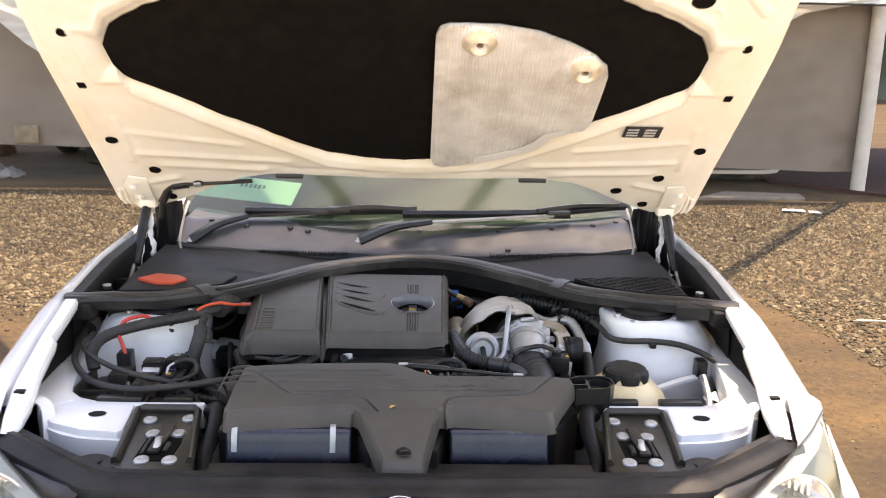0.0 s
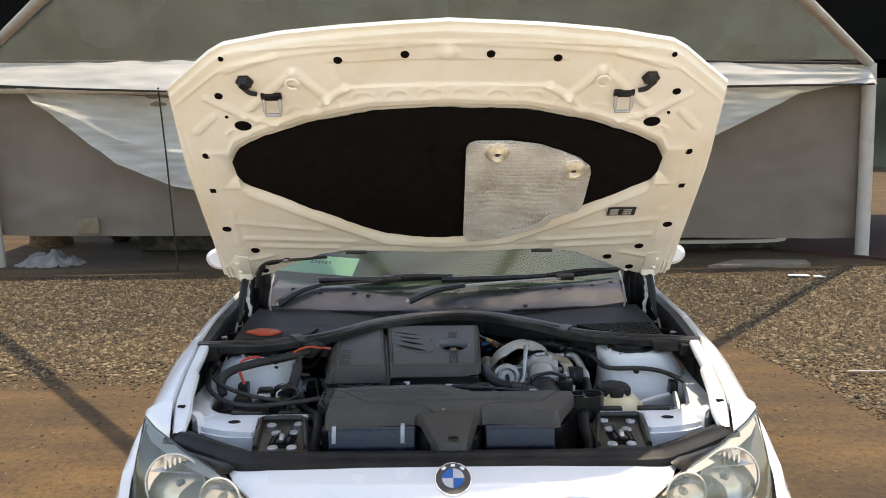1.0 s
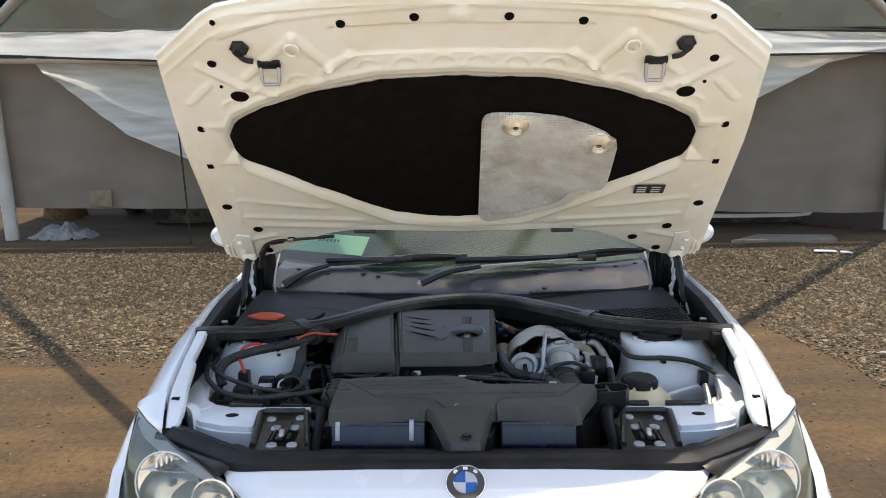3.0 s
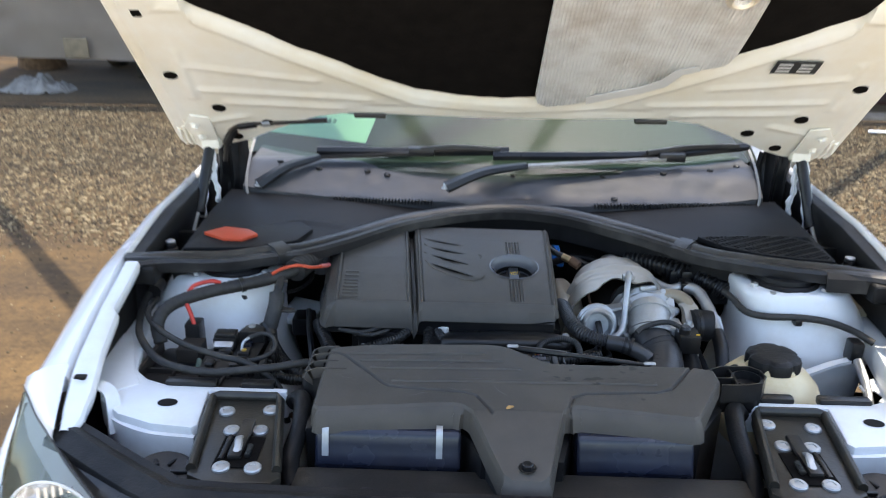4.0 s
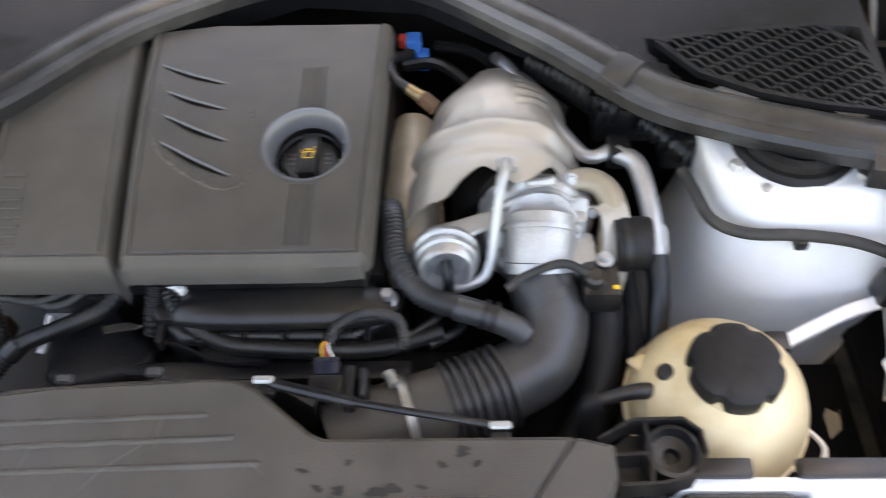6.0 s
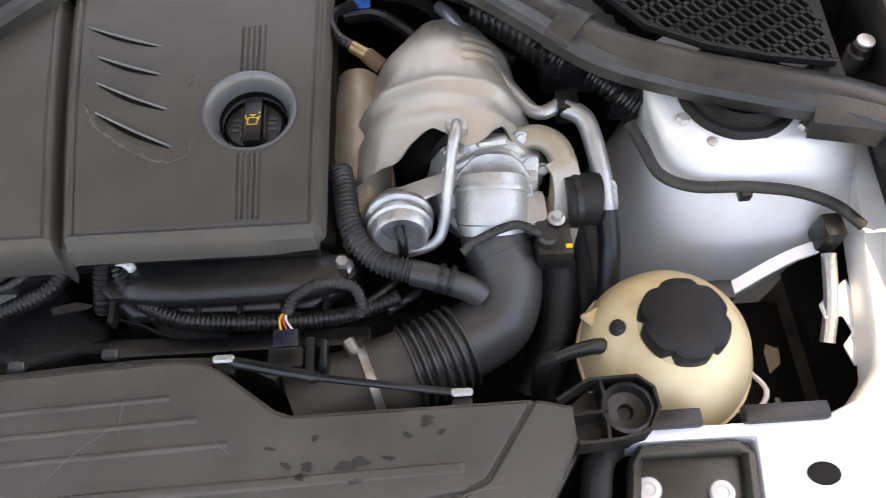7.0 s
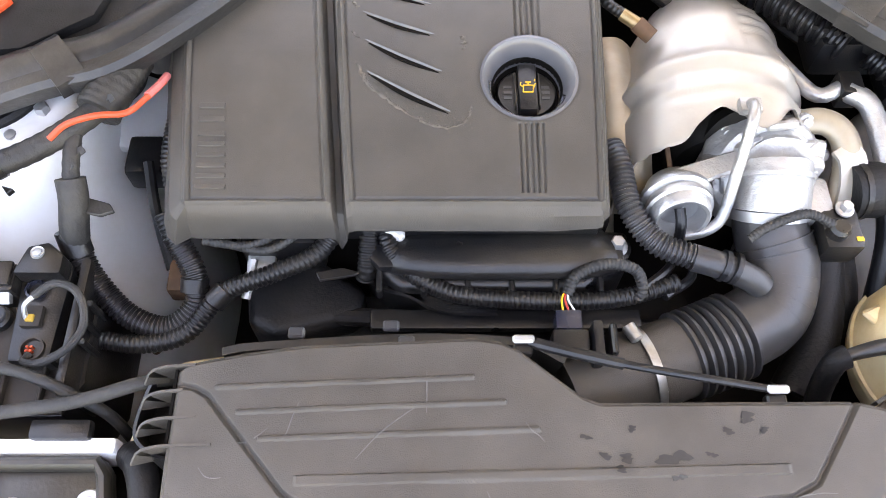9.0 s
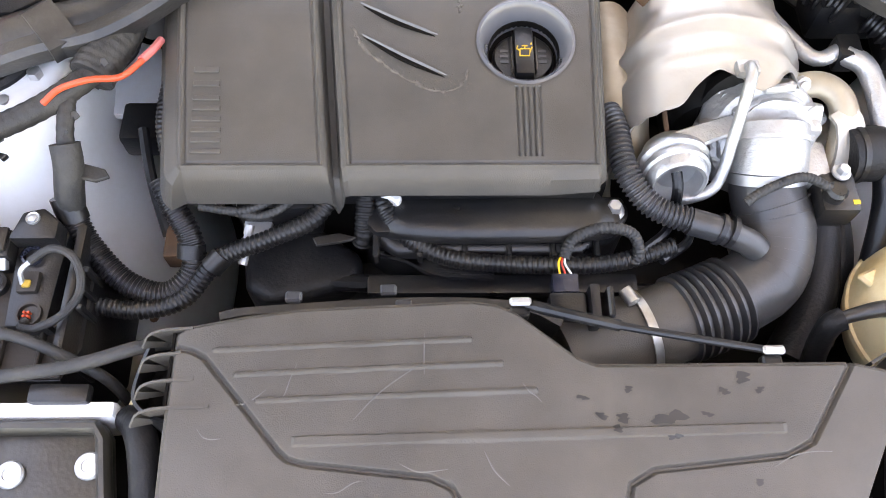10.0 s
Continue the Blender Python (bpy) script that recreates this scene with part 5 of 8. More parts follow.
# strut towers
def tower_bm(low=0.45, steep=False):
    bm = bmesh.new()
    rings = []
    for z, cx, cy, rx, ry, k in ((0.932, 0.560, 1.885, 0.090, 0.080, 3), (0.931, 0.560, 1.885, 0.100, 0.088, 3), (0.927, 0.561, 1.884, 0.106, 0.093, 3), (0.919, 0.564, 1.883, 0.110, 0.097, 3), (0.908, 0.568, 1.882, 0.112, 0.099, 3), (0.896, 0.572, 1.880, 0.117, 0.103, 3), (0.88, 0.577, 1.878, 0.121, 0.107, 3), (0.86, 0.582, 1.875, 0.125, 0.112, 2.9), (0.83, 0.586, 1.865, 0.131, 0.121, 2.9), (0.80, 0.588, 1.852, 0.137, 0.132, 2.8), (0.72, 0.572, 1.825, 0.145, 0.165, 2.6), (0.66, 0.56, 1.80, 0.155, 0.20, 2.5), (low, 0.55, 1.80, 0.165, 0.22, 2.4)):
        if steep and z < 0.82:
            cy, ry = 1.872, 0.128
        ring = []
        for a in np.linspace(0, 2 * math.pi, 64, endpoint=False):
            c, s = math.cos(a), math.sin(a)
            d = (abs(c) ** k + abs(s) ** k) ** (-1 / k)
            dent = 1 + 0.012 * noise.noise(Vector((c * 2, s * 2, z * 14)))
            ring.append(bm.verts.new((cx + rx * d * c * dent, cy + ry * d * s * dent, z + 0.004 * noise.noise(Vector((c * 3, s * 3, z * 9))))))
        rings.append(ring)
    bm.faces.new(rings[0])
    for a, b in zip(rings, rings[1:]):
        for i in range(64):
            j = (i + 1) % 64
            bm.faces.new((a[i], a[j], b[j], b[i]))
    return bm


for sx, bm in ((1, tower_bm(steep=True)), (-1, mirrored(tower_bm()))):
    tower = part("strut_tower", bm, "inner", car, "white painted strut tower with a black cap", angle=60)
    part("cap", lathe([(0.068, -0.004), (0.068, 0.004), (0.064, 0.008), (0.058, 0.008), (0.056, 0.016), (0.048, 0.019), (0.040, 0.014), (0.03, 0.020), (0, 0.020)], 44, Matrix.Translation((sx * 0.550, 1.872, 0.932))), "rubber", tower)
    for x, y in ((0.482, 1.836), (0.612, 1.818), (0.5, 1.93)):
        part("tower_bolt", bolt(sx * x, y, 0.926, 0.0085, 0.012), "steel", tower)
    part("stud", lathe([(0.006, 0), (0.006, 0.006), (0, 0.007)], 10, Matrix.Translation((sx * 0.508, 1.806, 0.926))), "steel", tower)
    # dark plate low in the outer gap, standing for its shade
    part("outer_gap_shade", box(sx * 0.70 - 0.045, sx * 0.70 + 0.045, 1.40, 1.80, 0.70, 0.72, 0.0), "dark", car)
part("apron_hole", lathe([(0.006, 0.0), (0.005, 0.001), (0, 0.0005)], 16, Matrix.Translation((-0.402, 1.655, 0.722)) @ Matrix.Rotation(radians(40), 4, "X") @ Matrix.Rotation(radians(45), 4, "Y")), "rust", car)
# dark disc for a hole, with the shade inside as its colour
part("apron_hole", lathe([(0.009, 0.0), (0.007, 0.001), (0, 0.0005)], 16, Matrix.Translation((-0.418, 1.672, 0.742)) @ Matrix.Rotation(radians(40), 4, "X") @ Matrix.Rotation(radians(45), 4, "Y")), "dark", car)

# dark bottom and walls of the bay, its deep shade put into the colour
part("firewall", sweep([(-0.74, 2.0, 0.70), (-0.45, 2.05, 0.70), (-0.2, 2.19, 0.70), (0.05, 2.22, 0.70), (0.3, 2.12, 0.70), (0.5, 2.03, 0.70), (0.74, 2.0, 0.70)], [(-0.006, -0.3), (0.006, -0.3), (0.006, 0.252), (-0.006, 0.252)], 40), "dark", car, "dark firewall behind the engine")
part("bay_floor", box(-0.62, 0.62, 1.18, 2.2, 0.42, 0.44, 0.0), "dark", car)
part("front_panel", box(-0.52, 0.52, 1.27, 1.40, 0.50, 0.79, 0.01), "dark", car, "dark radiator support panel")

# --- cowl, seal, grille ---
SEAL = [(-0.725, 1.775, 0.972), (-0.66, 1.805, 0.968), (-0.56, 1.828, 0.962), (-0.475, 1.864, 0.962), (-0.416, 1.884, 0.962), (-0.345, 1.945, 0.963), (-0.215, 2.070, 0.966), (-0.03, 2.155, 0.968), (0.13, 2.135, 0.968), (0.27, 2.037, 0.966), (0.34, 1.977, 0.964), (0.405, 1.917, 0.962), (0.485, 1.880, 0.962), (0.56, 1.855, 0.962), (0.64, 1.828, 0.965), (0.725, 1.775, 0.972)]
seal_y = lerp([(p[0], p[1]) for p in SEAL])
seal = part("cowl_seal", sweep(SEAL, [(-0.026, -0.014), (-0.028, 0.003), (-0.024, 0.009), (-0.014, 0.013), (-0.004, 0.015), (0.004, 0.013), (0.010, 0.0085), (0.018, 0.0095), (0.027, 0.011), (0.032, 0.005), (0.028, -0.014)], 200), "seal", car, "dusty black rubber seal arching over the engine")
for x in (-0.46, 0.37):
    y = seal_y(x)
    k = 1 if x > 0 else -1
    part("seal_joint", sweep([(x - 0.012, y + 0.010 * k - (0.0 if k > 0 else 0.0), 0.964), (x + 0.012, y - 0.010 * k, 0.964)], [(-0.030, -0.015), (-0.031, 0.005), (-0.015, 0.0165), (0.013, 0.0155), (0.034, 0.007), (0.030, -0.015)], 3, curve=False), "seal", seal)


def cowl_height(x, y):
    z = 0.952 + 0.018 * step(0, 0.3, y - seal_y(x)) + 0.006 * step(0.3, 0.6, abs(x))
    z += 0.004 * ridge(x, y, (-0.47, 2.05), (-0.36, 2.045), 0.012)
    if x > 0.36:
        z -= 0.06 * step(0.0, 0.010, min((x - 0.408) * 0.75 - max(0, 1.998 - y) * 0.5, 0.646 - x, y - 1.884 - 0.25 * max(0, 0.60 - x), 2.012 - y))
    return z


cowl = part("cowl_panel", field(np.linspace(-0.66, 0.66, 130), lambda x: seal_y(x) + 0.012, lambda x: 2.20 + 0.05 * (x / 0.68) ** 2, 40, cowl_height, 0.05), "cowl", car, "black plastic cowl panel behind the seal")
GRILLE = [(0.413, 2.0), (0.454, 1.944), (0.513, 1.911), (0.576, 1.890), (0.647, 1.876), (0.650, 1.931), (0.640, 1.984), (0.602, 2.02), (0.50, 2.012)]


def chord(px, py, dx, dy):
    """Where the line through (px, py) enters and leaves the grille's outline."""
    cuts = []
    for (ax, ay), (bx, by) in zip(GRILLE, GRILLE[1:] + GRILLE[:1]):
        ex, ey = bx - ax, by - ay
        det = dx * -ey + dy * ex
        if abs(det) > 1e-9:
            k, m = ((ax - px) * -ey + (ay - py) * ex) / det, (dx * (ay - py) - dy * (ax - px)) / det
            if 0 <= m <= 1:
                cuts.append(k)
    return sorted(cuts)[:2] if len(cuts) > 1 else None


for (dx, dy), gap, wide in (((0.55, -0.835), 0.0105, 0.0017), ((0.87, 0.49), 0.0205, 0.0024)):
    for k in range(-30, 31):
        px, py = 0.55 - dy * gap * k, 1.95 + dx * gap * k
        cut = chord(px, py, dx, dy)
        if cut and cut[1] - cut[0] > 0.01:
            part("grille_bar", sweep([(px + dx * q, py + dy * q, 0.970) for q in cut], [(-wide, -0.007), (wide, -0.007), (wide, 0.002), (-wide, 0.002)], 2, curve=False), "cowl", cowl)
part("grille_rim", sweep([(x, y, 0.969) for x, y in GRILLE + GRILLE[:1]], [(-0.003, -0.006), (0.003, -0.006), (0.003, 0.0025), (-0.003, 0.0025)], curve=False), "cowl", cowl)
part("cowl_lid", prism([(-0.655, 1.87), (-0.50, 1.885), (-0.435, 1.93), (-0.415, 2.0), (-0.45, 2.05), (-0.63, 2.05)], 0.95, 0.968, 0.004, 2), "cowl", cowl, "black plastic cover with an orange tab")
part("orange_tab", prism([(-0.635, 1.945), (-0.585, 1.913), (-0.545, 1.912), (-0.520, 1.945), (-0.548, 1.972), (-0.60, 1.985)], 0.966, 0.975, 0.003, 2), "orange", cowl, "orange-red plastic jump terminal flap")
for sx in (-1, 1):
    part("seal_corner", sweep([(sx * 0.61, 1.822, 0.958), (sx * 0.67, 1.803, 0.964), (sx * 0.735, 1.775, 0.972)], [(-0.018, -0.016), (-0.023, 0.004), (-0.014, 0.015), (0.012, 0.016), (0.026, 0.008), (0.024, -0.02)], 14), "seal", seal)
    part("corner_block", box(sx * 0.697 - 0.027, sx * 0.697 + 0.027, 1.752, 1.80, 0.935, 0.972, 0.008, 3), "rubber", seal)
    # corner pockets between cowl and fender, the left one darker than the right
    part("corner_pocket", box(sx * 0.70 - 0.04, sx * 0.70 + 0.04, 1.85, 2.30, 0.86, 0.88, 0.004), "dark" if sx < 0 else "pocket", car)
    part("pocket_stud", lathe([(0.014, 0.0), (0.014, 0.022), (0.011, 0.024), (0.011, 0.032), (0.006, 0.036), (0, 0.036)], 18, Matrix.Translation((sx * 0.692, 1.905, 0.93))), "black", car)
    part("stud_cap", lathe([(0.010, 0.0), (0.010, 0.003), (0, 0.005)], 16, Matrix.Translation((sx * 0.692, 1.905, 0.966))), "steel", car)
    part("pocket_block", box(sx * 0.672 - 0.016, sx * 0.672 + 0.016, 1.90, 1.98, 0.88, 0.925, 0.006), "black", car)
    part("hinge_foot", box(sx * 0.692 - 0.014, sx * 0.692 + 0.014, 2.035, 2.085, 0.88, 0.905, 0.006), "black", car)
    part("hinge_bolt", bolt(sx * 0.692, 2.05, 0.905, 0.009, 0.010), "steel", car)

# --- front edge: seal lip, lock brackets, headlamp backs ---
LIP = [(-0.682, 1.380, 0.870), (-0.64, 1.350, 0.873), (-0.56, 1.300, 0.868), (-0.50, 1.266, 0.865), (-0.45, 1.248, 0.864), (-0.2, 1.236, 0.866), (0, 1.232, 0.867), (0.2, 1.236, 0.866), (0.45, 1.248, 0.864), (0.50, 1.266, 0.865), (0.56, 1.300, 0.868), (0.64, 1.350, 0.873), (0.682, 1.380, 0.870)]
part("front_seal", sweep(LIP, [(-0.034, -0.05), (-0.033, -0.006), (-0.026, 0.003), (-0.016, 0.001), (-0.008, 0.007), (0.0, 0.008), (0.007, 0.002), (0.016, 0.001), (0.026, -0.004), (0.030, -0.014), (0.028, -0.05)], 120), "rubber", car, "black rubber seal along the front edge")
part("lock_panel", box(-0.33, 0.33, 1.268, 1.365, 0.80, 0.828, 0.008), "dusty", car, "black plastic lock panel")
for x in (-0.22, 0.2):
    part("panel_clip", lathe([(0.012, 0), (0.012, 0.006), (0.007, 0.008), (0, 0.007)], 16, Matrix.Translation((x, 1.30, 0.828))), "black", car)


def bracket_bm():
    return prism([(0.384, 1.502), (0.494, 1.502), (0.498, 1.49), (0.470, 1.30), (0.44, 1.285), (0.35, 1.285), (0.338, 1.30), (0.375, 1.49)], 0.838, 0.856, 0.005, 2)


for sx, bm in ((1, bracket_bm()), (-1, mirrored(bracket_bm()))):
    bracket = part("lock_bracket", bm, "plate", car, "black steel hood lock bracket with bolts")
    part("bracket_rim", sweep([(sx * 0.345, 1.31, 0.858), (sx * 0.378, 1.484, 0.860), (sx * 0.386, 1.496, 0.860), (sx * 0.478, 1.496, 0.860), (sx * 0.488, 1.488, 0.860), (sx * 0.466, 1.31, 0.858)], circle(0.007, 10, 0.009), curve=False), "plate", bracket)
    for x, y in ((0.456, 1.455), (0.388, 1.462), (0.434, 1.404), (0.392, 1.406), (0.425, 1.315), (0.38, 1.315)):
        part("bolt", lathe([(0.0125, 0), (0.0125, 0.003), (0.011, 0.005), (0.006, 0.0055), (0.0055, 0.004), (0, 0.004)], 20, Matrix.Translation((sx * x, y, 0.856))), "steel", bracket)
    # black plate for the latch opening, its shade put into the colour
    part("slot", box(sx * 0.409 - 0.030, sx * 0.409 + 0.030, 1.315, 1.388, 0.8565, 0.8585, 0.0), "felt", bracket)
    part("latch_plate", box(sx * 0.411 - 0.010, sx * 0.411 + 0.010, 1.33, 1.425, 0.859, 0.867, 0.003), "black", bracket)
    part("latch_hook", sweep([(sx * 0.411, 1.335, 0.860), (sx * 0.409, 1.352, 0.870), (sx * 0.413, 1.368, 0.869), (sx * 0.412, 1.38, 0.862)], circle(0.006, 8, 0.004), 14), "steel", bracket, "bare steel latch hook")
    part("latch_spring", corrugated([(sx * 0.393, 1.335, 0.863), (sx * 0.394, 1.36, 0.863)], 0.004, 0.003, 0.4, 10), "black", bracket)
    part("latch_arm", sweep([(sx * 0.43, 1.33, 0.860), (sx * 0.427, 1.36, 0.866), (sx * 0.43, 1.385, 0.861)], circle(0.004, 8, 0.003), 10), "black", bracket)
    # back of the headlamp with its round lid and plug
    back = part("lamp_housing", box(sx * 0.56 - 0.085, sx * 0.56 + 0.085, 1.345, 1.41, 0.70, 0.80, 0.015), "dusty", car, "black headlight housing back")
    part("lamp_lid", lathe([(0.05, 0), (0.05, 0.012), (0.044, 0.018), (0.01, 0.014), (0, 0.014)], 28, Matrix.Translation((sx * 0.53, 1.352, 0.80)) @ Matrix.Rotation(radians(10), 4, "X")), "dusty", back)
    for k in range(6):
        a = k * math.pi / 3
        part("lid_rib", box(0.016, 0.042, -0.003, 0.003, 0.012, 0.022, 0.001, 1, Matrix.Translation((sx * 0.53, 1.352, 0.80)) @ Matrix.Rotation(a, 4, "Z")), "black", back)
    part("lamp_plug", box(sx * 0.505 - 0.011, sx * 0.505 + 0.011, 1.268, 1.292, 0.80, 0.835, 0.003), "scuttle", back)
    part("lamp_plug", box(sx * 0.48 - 0.02, sx * 0.48 + 0.02, 1.275, 1.31, 0.79, 0.822, 0.006), "black", back)
    for k in range(3):
        part("housing_rib", box(sx * (0.585 + 0.022 * k) - 0.005, sx * (0.585 + 0.022 * k) + 0.005, 1.315, 1.385, 0.79, 0.818 + 0.004 * k, 0.003, 1), "black", back)

# --- air box ---
BOX = 0.915
box_front = lerp([(-0.310, 1.405), (-0.300, 1.393), (-0.10, 1.408), (-0.086, 1.403), (-0.072, 1.388), (-0.048, 1.33), (-0.030, 1.289), (-0.018, 1.280), (0.022, 1.280), (0.034, 1.289), (0.047, 1.345), (0.060, 1.392), (0.072, 1.405), (0.088, 1.409), (0.252, 1.392), (0.262, 1.398), (0.318, 1.50)])
box_back = lerp([(-0.310, 1.565), (-0.300, 1.573), (-0.25, 1.583), (-0.20, 1.590), (-0.05, 1.597), (-0.025, 1.594), (-0.008, 1.586), (0.045, 1.543), (0.060, 1.537), (0.285, 1.538), (0.318, 1.53)])


def box_height(x, y):
    z = BOX - 0.38 * max(0.0, 1.392 - y) - 0.006 * step(0.02, 0.33, abs(x)) * step(1.5, 1.40, y)
    for (a, b), h, w in ((((-0.272, 1.550), (-0.050, 1.559)), 0.0022, 0.0026), (((-0.252, 1.528), (-0.023, 1.537)), 0.0022, 0.0026), (((-0.231, 1.505), (0.005, 1.513)), 0.0022, 0.0026)):
        z += h * min(1, 2 * ridge(x, y, a, b, w))
    # long double rib
    if -0.201 < x < 0.216:
        yr = y - 0.022 * (x + 0.2)
        z += 0.0022 * (step(1.4655, 1.467, yr) - step(1.4735, 1.475, yr)) * step(-0.201, -0.197, x) * step(0.216, 0.212, x)
    # seam line round the raised middle
    seam = 0.0
    for a, b in (((-0.304, 1.5515), (-0.292, 1.5495)), ((-0.292, 1.5495), (-0.281, 1.543)), ((-0.281, 1.543), (-0.211, 1.462)), ((-0.211, 1.462), (-0.203, 1.4555)), ((-0.203, 1.4555), (-0.190, 1.452)), ((-0.190, 1.452), (-0.085, 1.440)), ((-0.085, 1.440), (-0.067, 1.432)), ((-0.067, 1.432), (-0.045, 1.39)),
                 ((0.285, 1.538), (0.236, 1.468)), ((0.236, 1.468), (0.214, 1.457)), ((0.214, 1.457), (0.10, 1.445)), ((0.10, 1.445), (0.080, 1.434)), ((0.080, 1.434), (0.046, 1.33))):
        seam = max(seam, ridge(x, y, a, b, 0.0032))
    z -= 0.0045 * min(1, 1.5 * seam)
    e = min(y - box_front(x), box_back(x) - y, x + 0.310, 0.318 - x)
    z -= 0.005 * (1 - step(0, 0.005, e)) + 0.0006 * noise.noise(Vector((x * 25, y * 25, 0)))
    return z


airbox = part("air_box", field(np.linspace(-0.310, 0.318, 420), box_front, box_back, 200, box_height, lambda p: 0.026 + 0.006 * step(1.43, 1.41, p.y), lambda p, o: 0.012 if o.y < -0.7 else 0.004), "cover", car, "dusty grey-black plastic air filter box", angle=26)
part("box_body", prism([(-0.325, 1.41), (-0.10, 1.42), (-0.08, 1.40), (-0.06, 1.345), (0.06, 1.345), (0.08, 1.425), (0.275, 1.418), (0.33, 1.50), (0.33, 1.535), (0.05, 1.535), (-0.03, 1.585), (-0.30, 1.565), (-0.33, 1.53)], 0.70, 0.862, 0.006, 2), "black", airbox)
part("tongue_wall", prism([(-0.028, 1.284), (0.03, 1.284), (0.056, 1.39), (-0.07, 1.39)], 0.80, 0.866, 0.004, 1), "black", airbox)
SNOUT = [(1.43, 0.878), (1.388, 0.878), (1.383, 0.874), (1.376, 0.852), (1.366, 0.829), (1.367, 0.825), (1.378, 0.78), (1.43, 0.76)]
for x0, x1 in ((-0.304, -0.088), (0.082, 0.254)):
    turn = Matrix(((0, 0, 1, 0), (1, 0, 0, 0), (0, 1, 0, 0), (0, 0, 0, 1)))
    part("intake_snout", prism(SNOUT, x0, x1, 0.006, 3, turn), "snout", airbox, "smooth black intake snout")
for x in (-0.288, -0.120):
    clamp = part("clamp", sweep([(x, 1.393, 0.884), (x, 1.385, 0.881), (x, 1.380, 0.872), (x, 1.374, 0.852), (x, 1.371, 0.842)], [(-0.0048, -0.0012), (0.0048, -0.0012), (0.0048, 0.0012), (-0.0048, 0.0012)], 14), "steel", airbox, "zinc steel spring clamp")
part("tip_screw", bolt(0.003, 1.302, 0.882, 0.009, 0.007), "black", airbox)
# open louvres at the end beside the battery terminals
for k, (y, run) in enumerate(((1.5690, 0.012), (1.5465, 0.004), (1.5225, 0.018), (1.4985, 0.034))):
    part("louvre", sweep([(-0.306 + run, y + 0.0015, 0.9155), (-0.306, y + 0.0006, 0.9155), (-0.322, y - 0.0008, 0.9145), (-0.334, y - 0.0045, 0.911), (-0.340, y - 0.013, 0.903)], [(-0.0012, -0.050), (0.0012, -0.050), (0.0012, 0.0008), (-0.0012, 0.0008)], 14, radius=lambda i: 1.0), "cover", airbox)
part("louvre_wall", sweep([(-0.333, 1.566, 0.895), (-0.342, 1.550, 0.885), (-0.348, 1.530, 0.880), (-0.346, 1.512, 0.882), (-0.330, 1.497, 0.890), (-0.312, 1.490, 0.895)], [(-0.0015, -0.045), (0.0015, -0.045), (0.0015, 0.006), (-0.0015, 0.006)], 20), "black", airbox)
# felt-black floor and throat: shade behind the louvres put into the colour
part("louvre_floor", box(-0.344, -0.306, 1.495, 1.568, 0.850, 0.862, 0.003), "felt", airbox)
part("louvre_throat", box(-0.312, -0.3095, 1.499, 1.567, 0.862, 0.912, 0.0), "felt", airbox)
# lug on the far end
lug = part("lug", lathe([(0.025, -0.05), (0.025, 0.0), (0.021, 0.001), (0.019, -0.012), (0.008, -0.014), (0.006, -0.02), (0, -0.02)], 28, Matrix.Translation((0.372, 1.528, 0.902))), "black", airbox)
part("lug_wall", sweep([(0.306, 1.538, 0.895), (0.338, 1.556, 0.895), (0.384, 1.557, 0.895), (0.398, 1.545, 0.895), (0.400, 1.525, 0.895), (0.388, 1.505, 0.895), (0.36, 1.498, 0.895), (0.322, 1.496, 0.895)], [(-0.0015, -0.02), (0.0015, -0.02), (0.0015, 0.012), (-0.0015, 0.012)], curve=False), "black", airbox)
part("lug_wall", sweep([(0.350, 1.556, 0.893), (0.352, 1.53, 0.893), (0.350, 1.50, 0.893)], [(-0.0015, -0.02), (0.0015, -0.02), (0.0015, 0.010), (-0.0015, 0.010)], curve=False), "black", airbox)
part("lug_wall", sweep([(0.320, 1.524, 0.893), (0.352, 1.526, 0.893)], [(-0.0015, -0.02), (0.0015, -0.02), (0.0015, 0.010), (-0.0015, 0.010)], curve=False), "black", airbox)
part("lug_floor", prism([(0.318, 1.538), (0.34, 1.554), (0.384, 1.554), (0.396, 1.54), (0.39, 1.508), (0.325, 1.499)], 0.855, 0.873, 0.0), "black", airbox)
# worn and chipped spots, light scuffs
rng = np.random.default_rng(11)
M["scuff"] = material("pale_scuff", (0.095, 0.09, 0.083), 0.6, vary=0.2, scale=60)
for x, y, dx, dy in ((-0.255, 1.50, 0.03, 0.012), (-0.20, 1.535, -0.012, -0.03), (-0.15, 1.49, 0.06, 0.05), (-0.09, 1.53, 0.0, 0.035), (-0.04, 1.46, 0.02, -0.03), (-0.26, 1.47, -0.02, 0.01), (0.01, 1.50, -0.015, 0.02), (-0.11, 1.45, 0.04, -0.006), (0.20, 1.45, 0.05, 0.012), (-0.17, 1.43, 0.03, 0.006)):
    pts = [(x + dx * k, y + dy * k + 0.003 * math.sin(5 * k + x * 90), box_height(x + dx * k, y + dy * k) + 0.0003) for k in (0, 0.35, 0.7, 1)]
    part("scuff", sweep(pts, circle(0.0005, 4, 0.0002), 10, radius=lambda i: 0.3 + math.sin(math.pi * (i + 0.5) / 10)), "scuff", airbox)
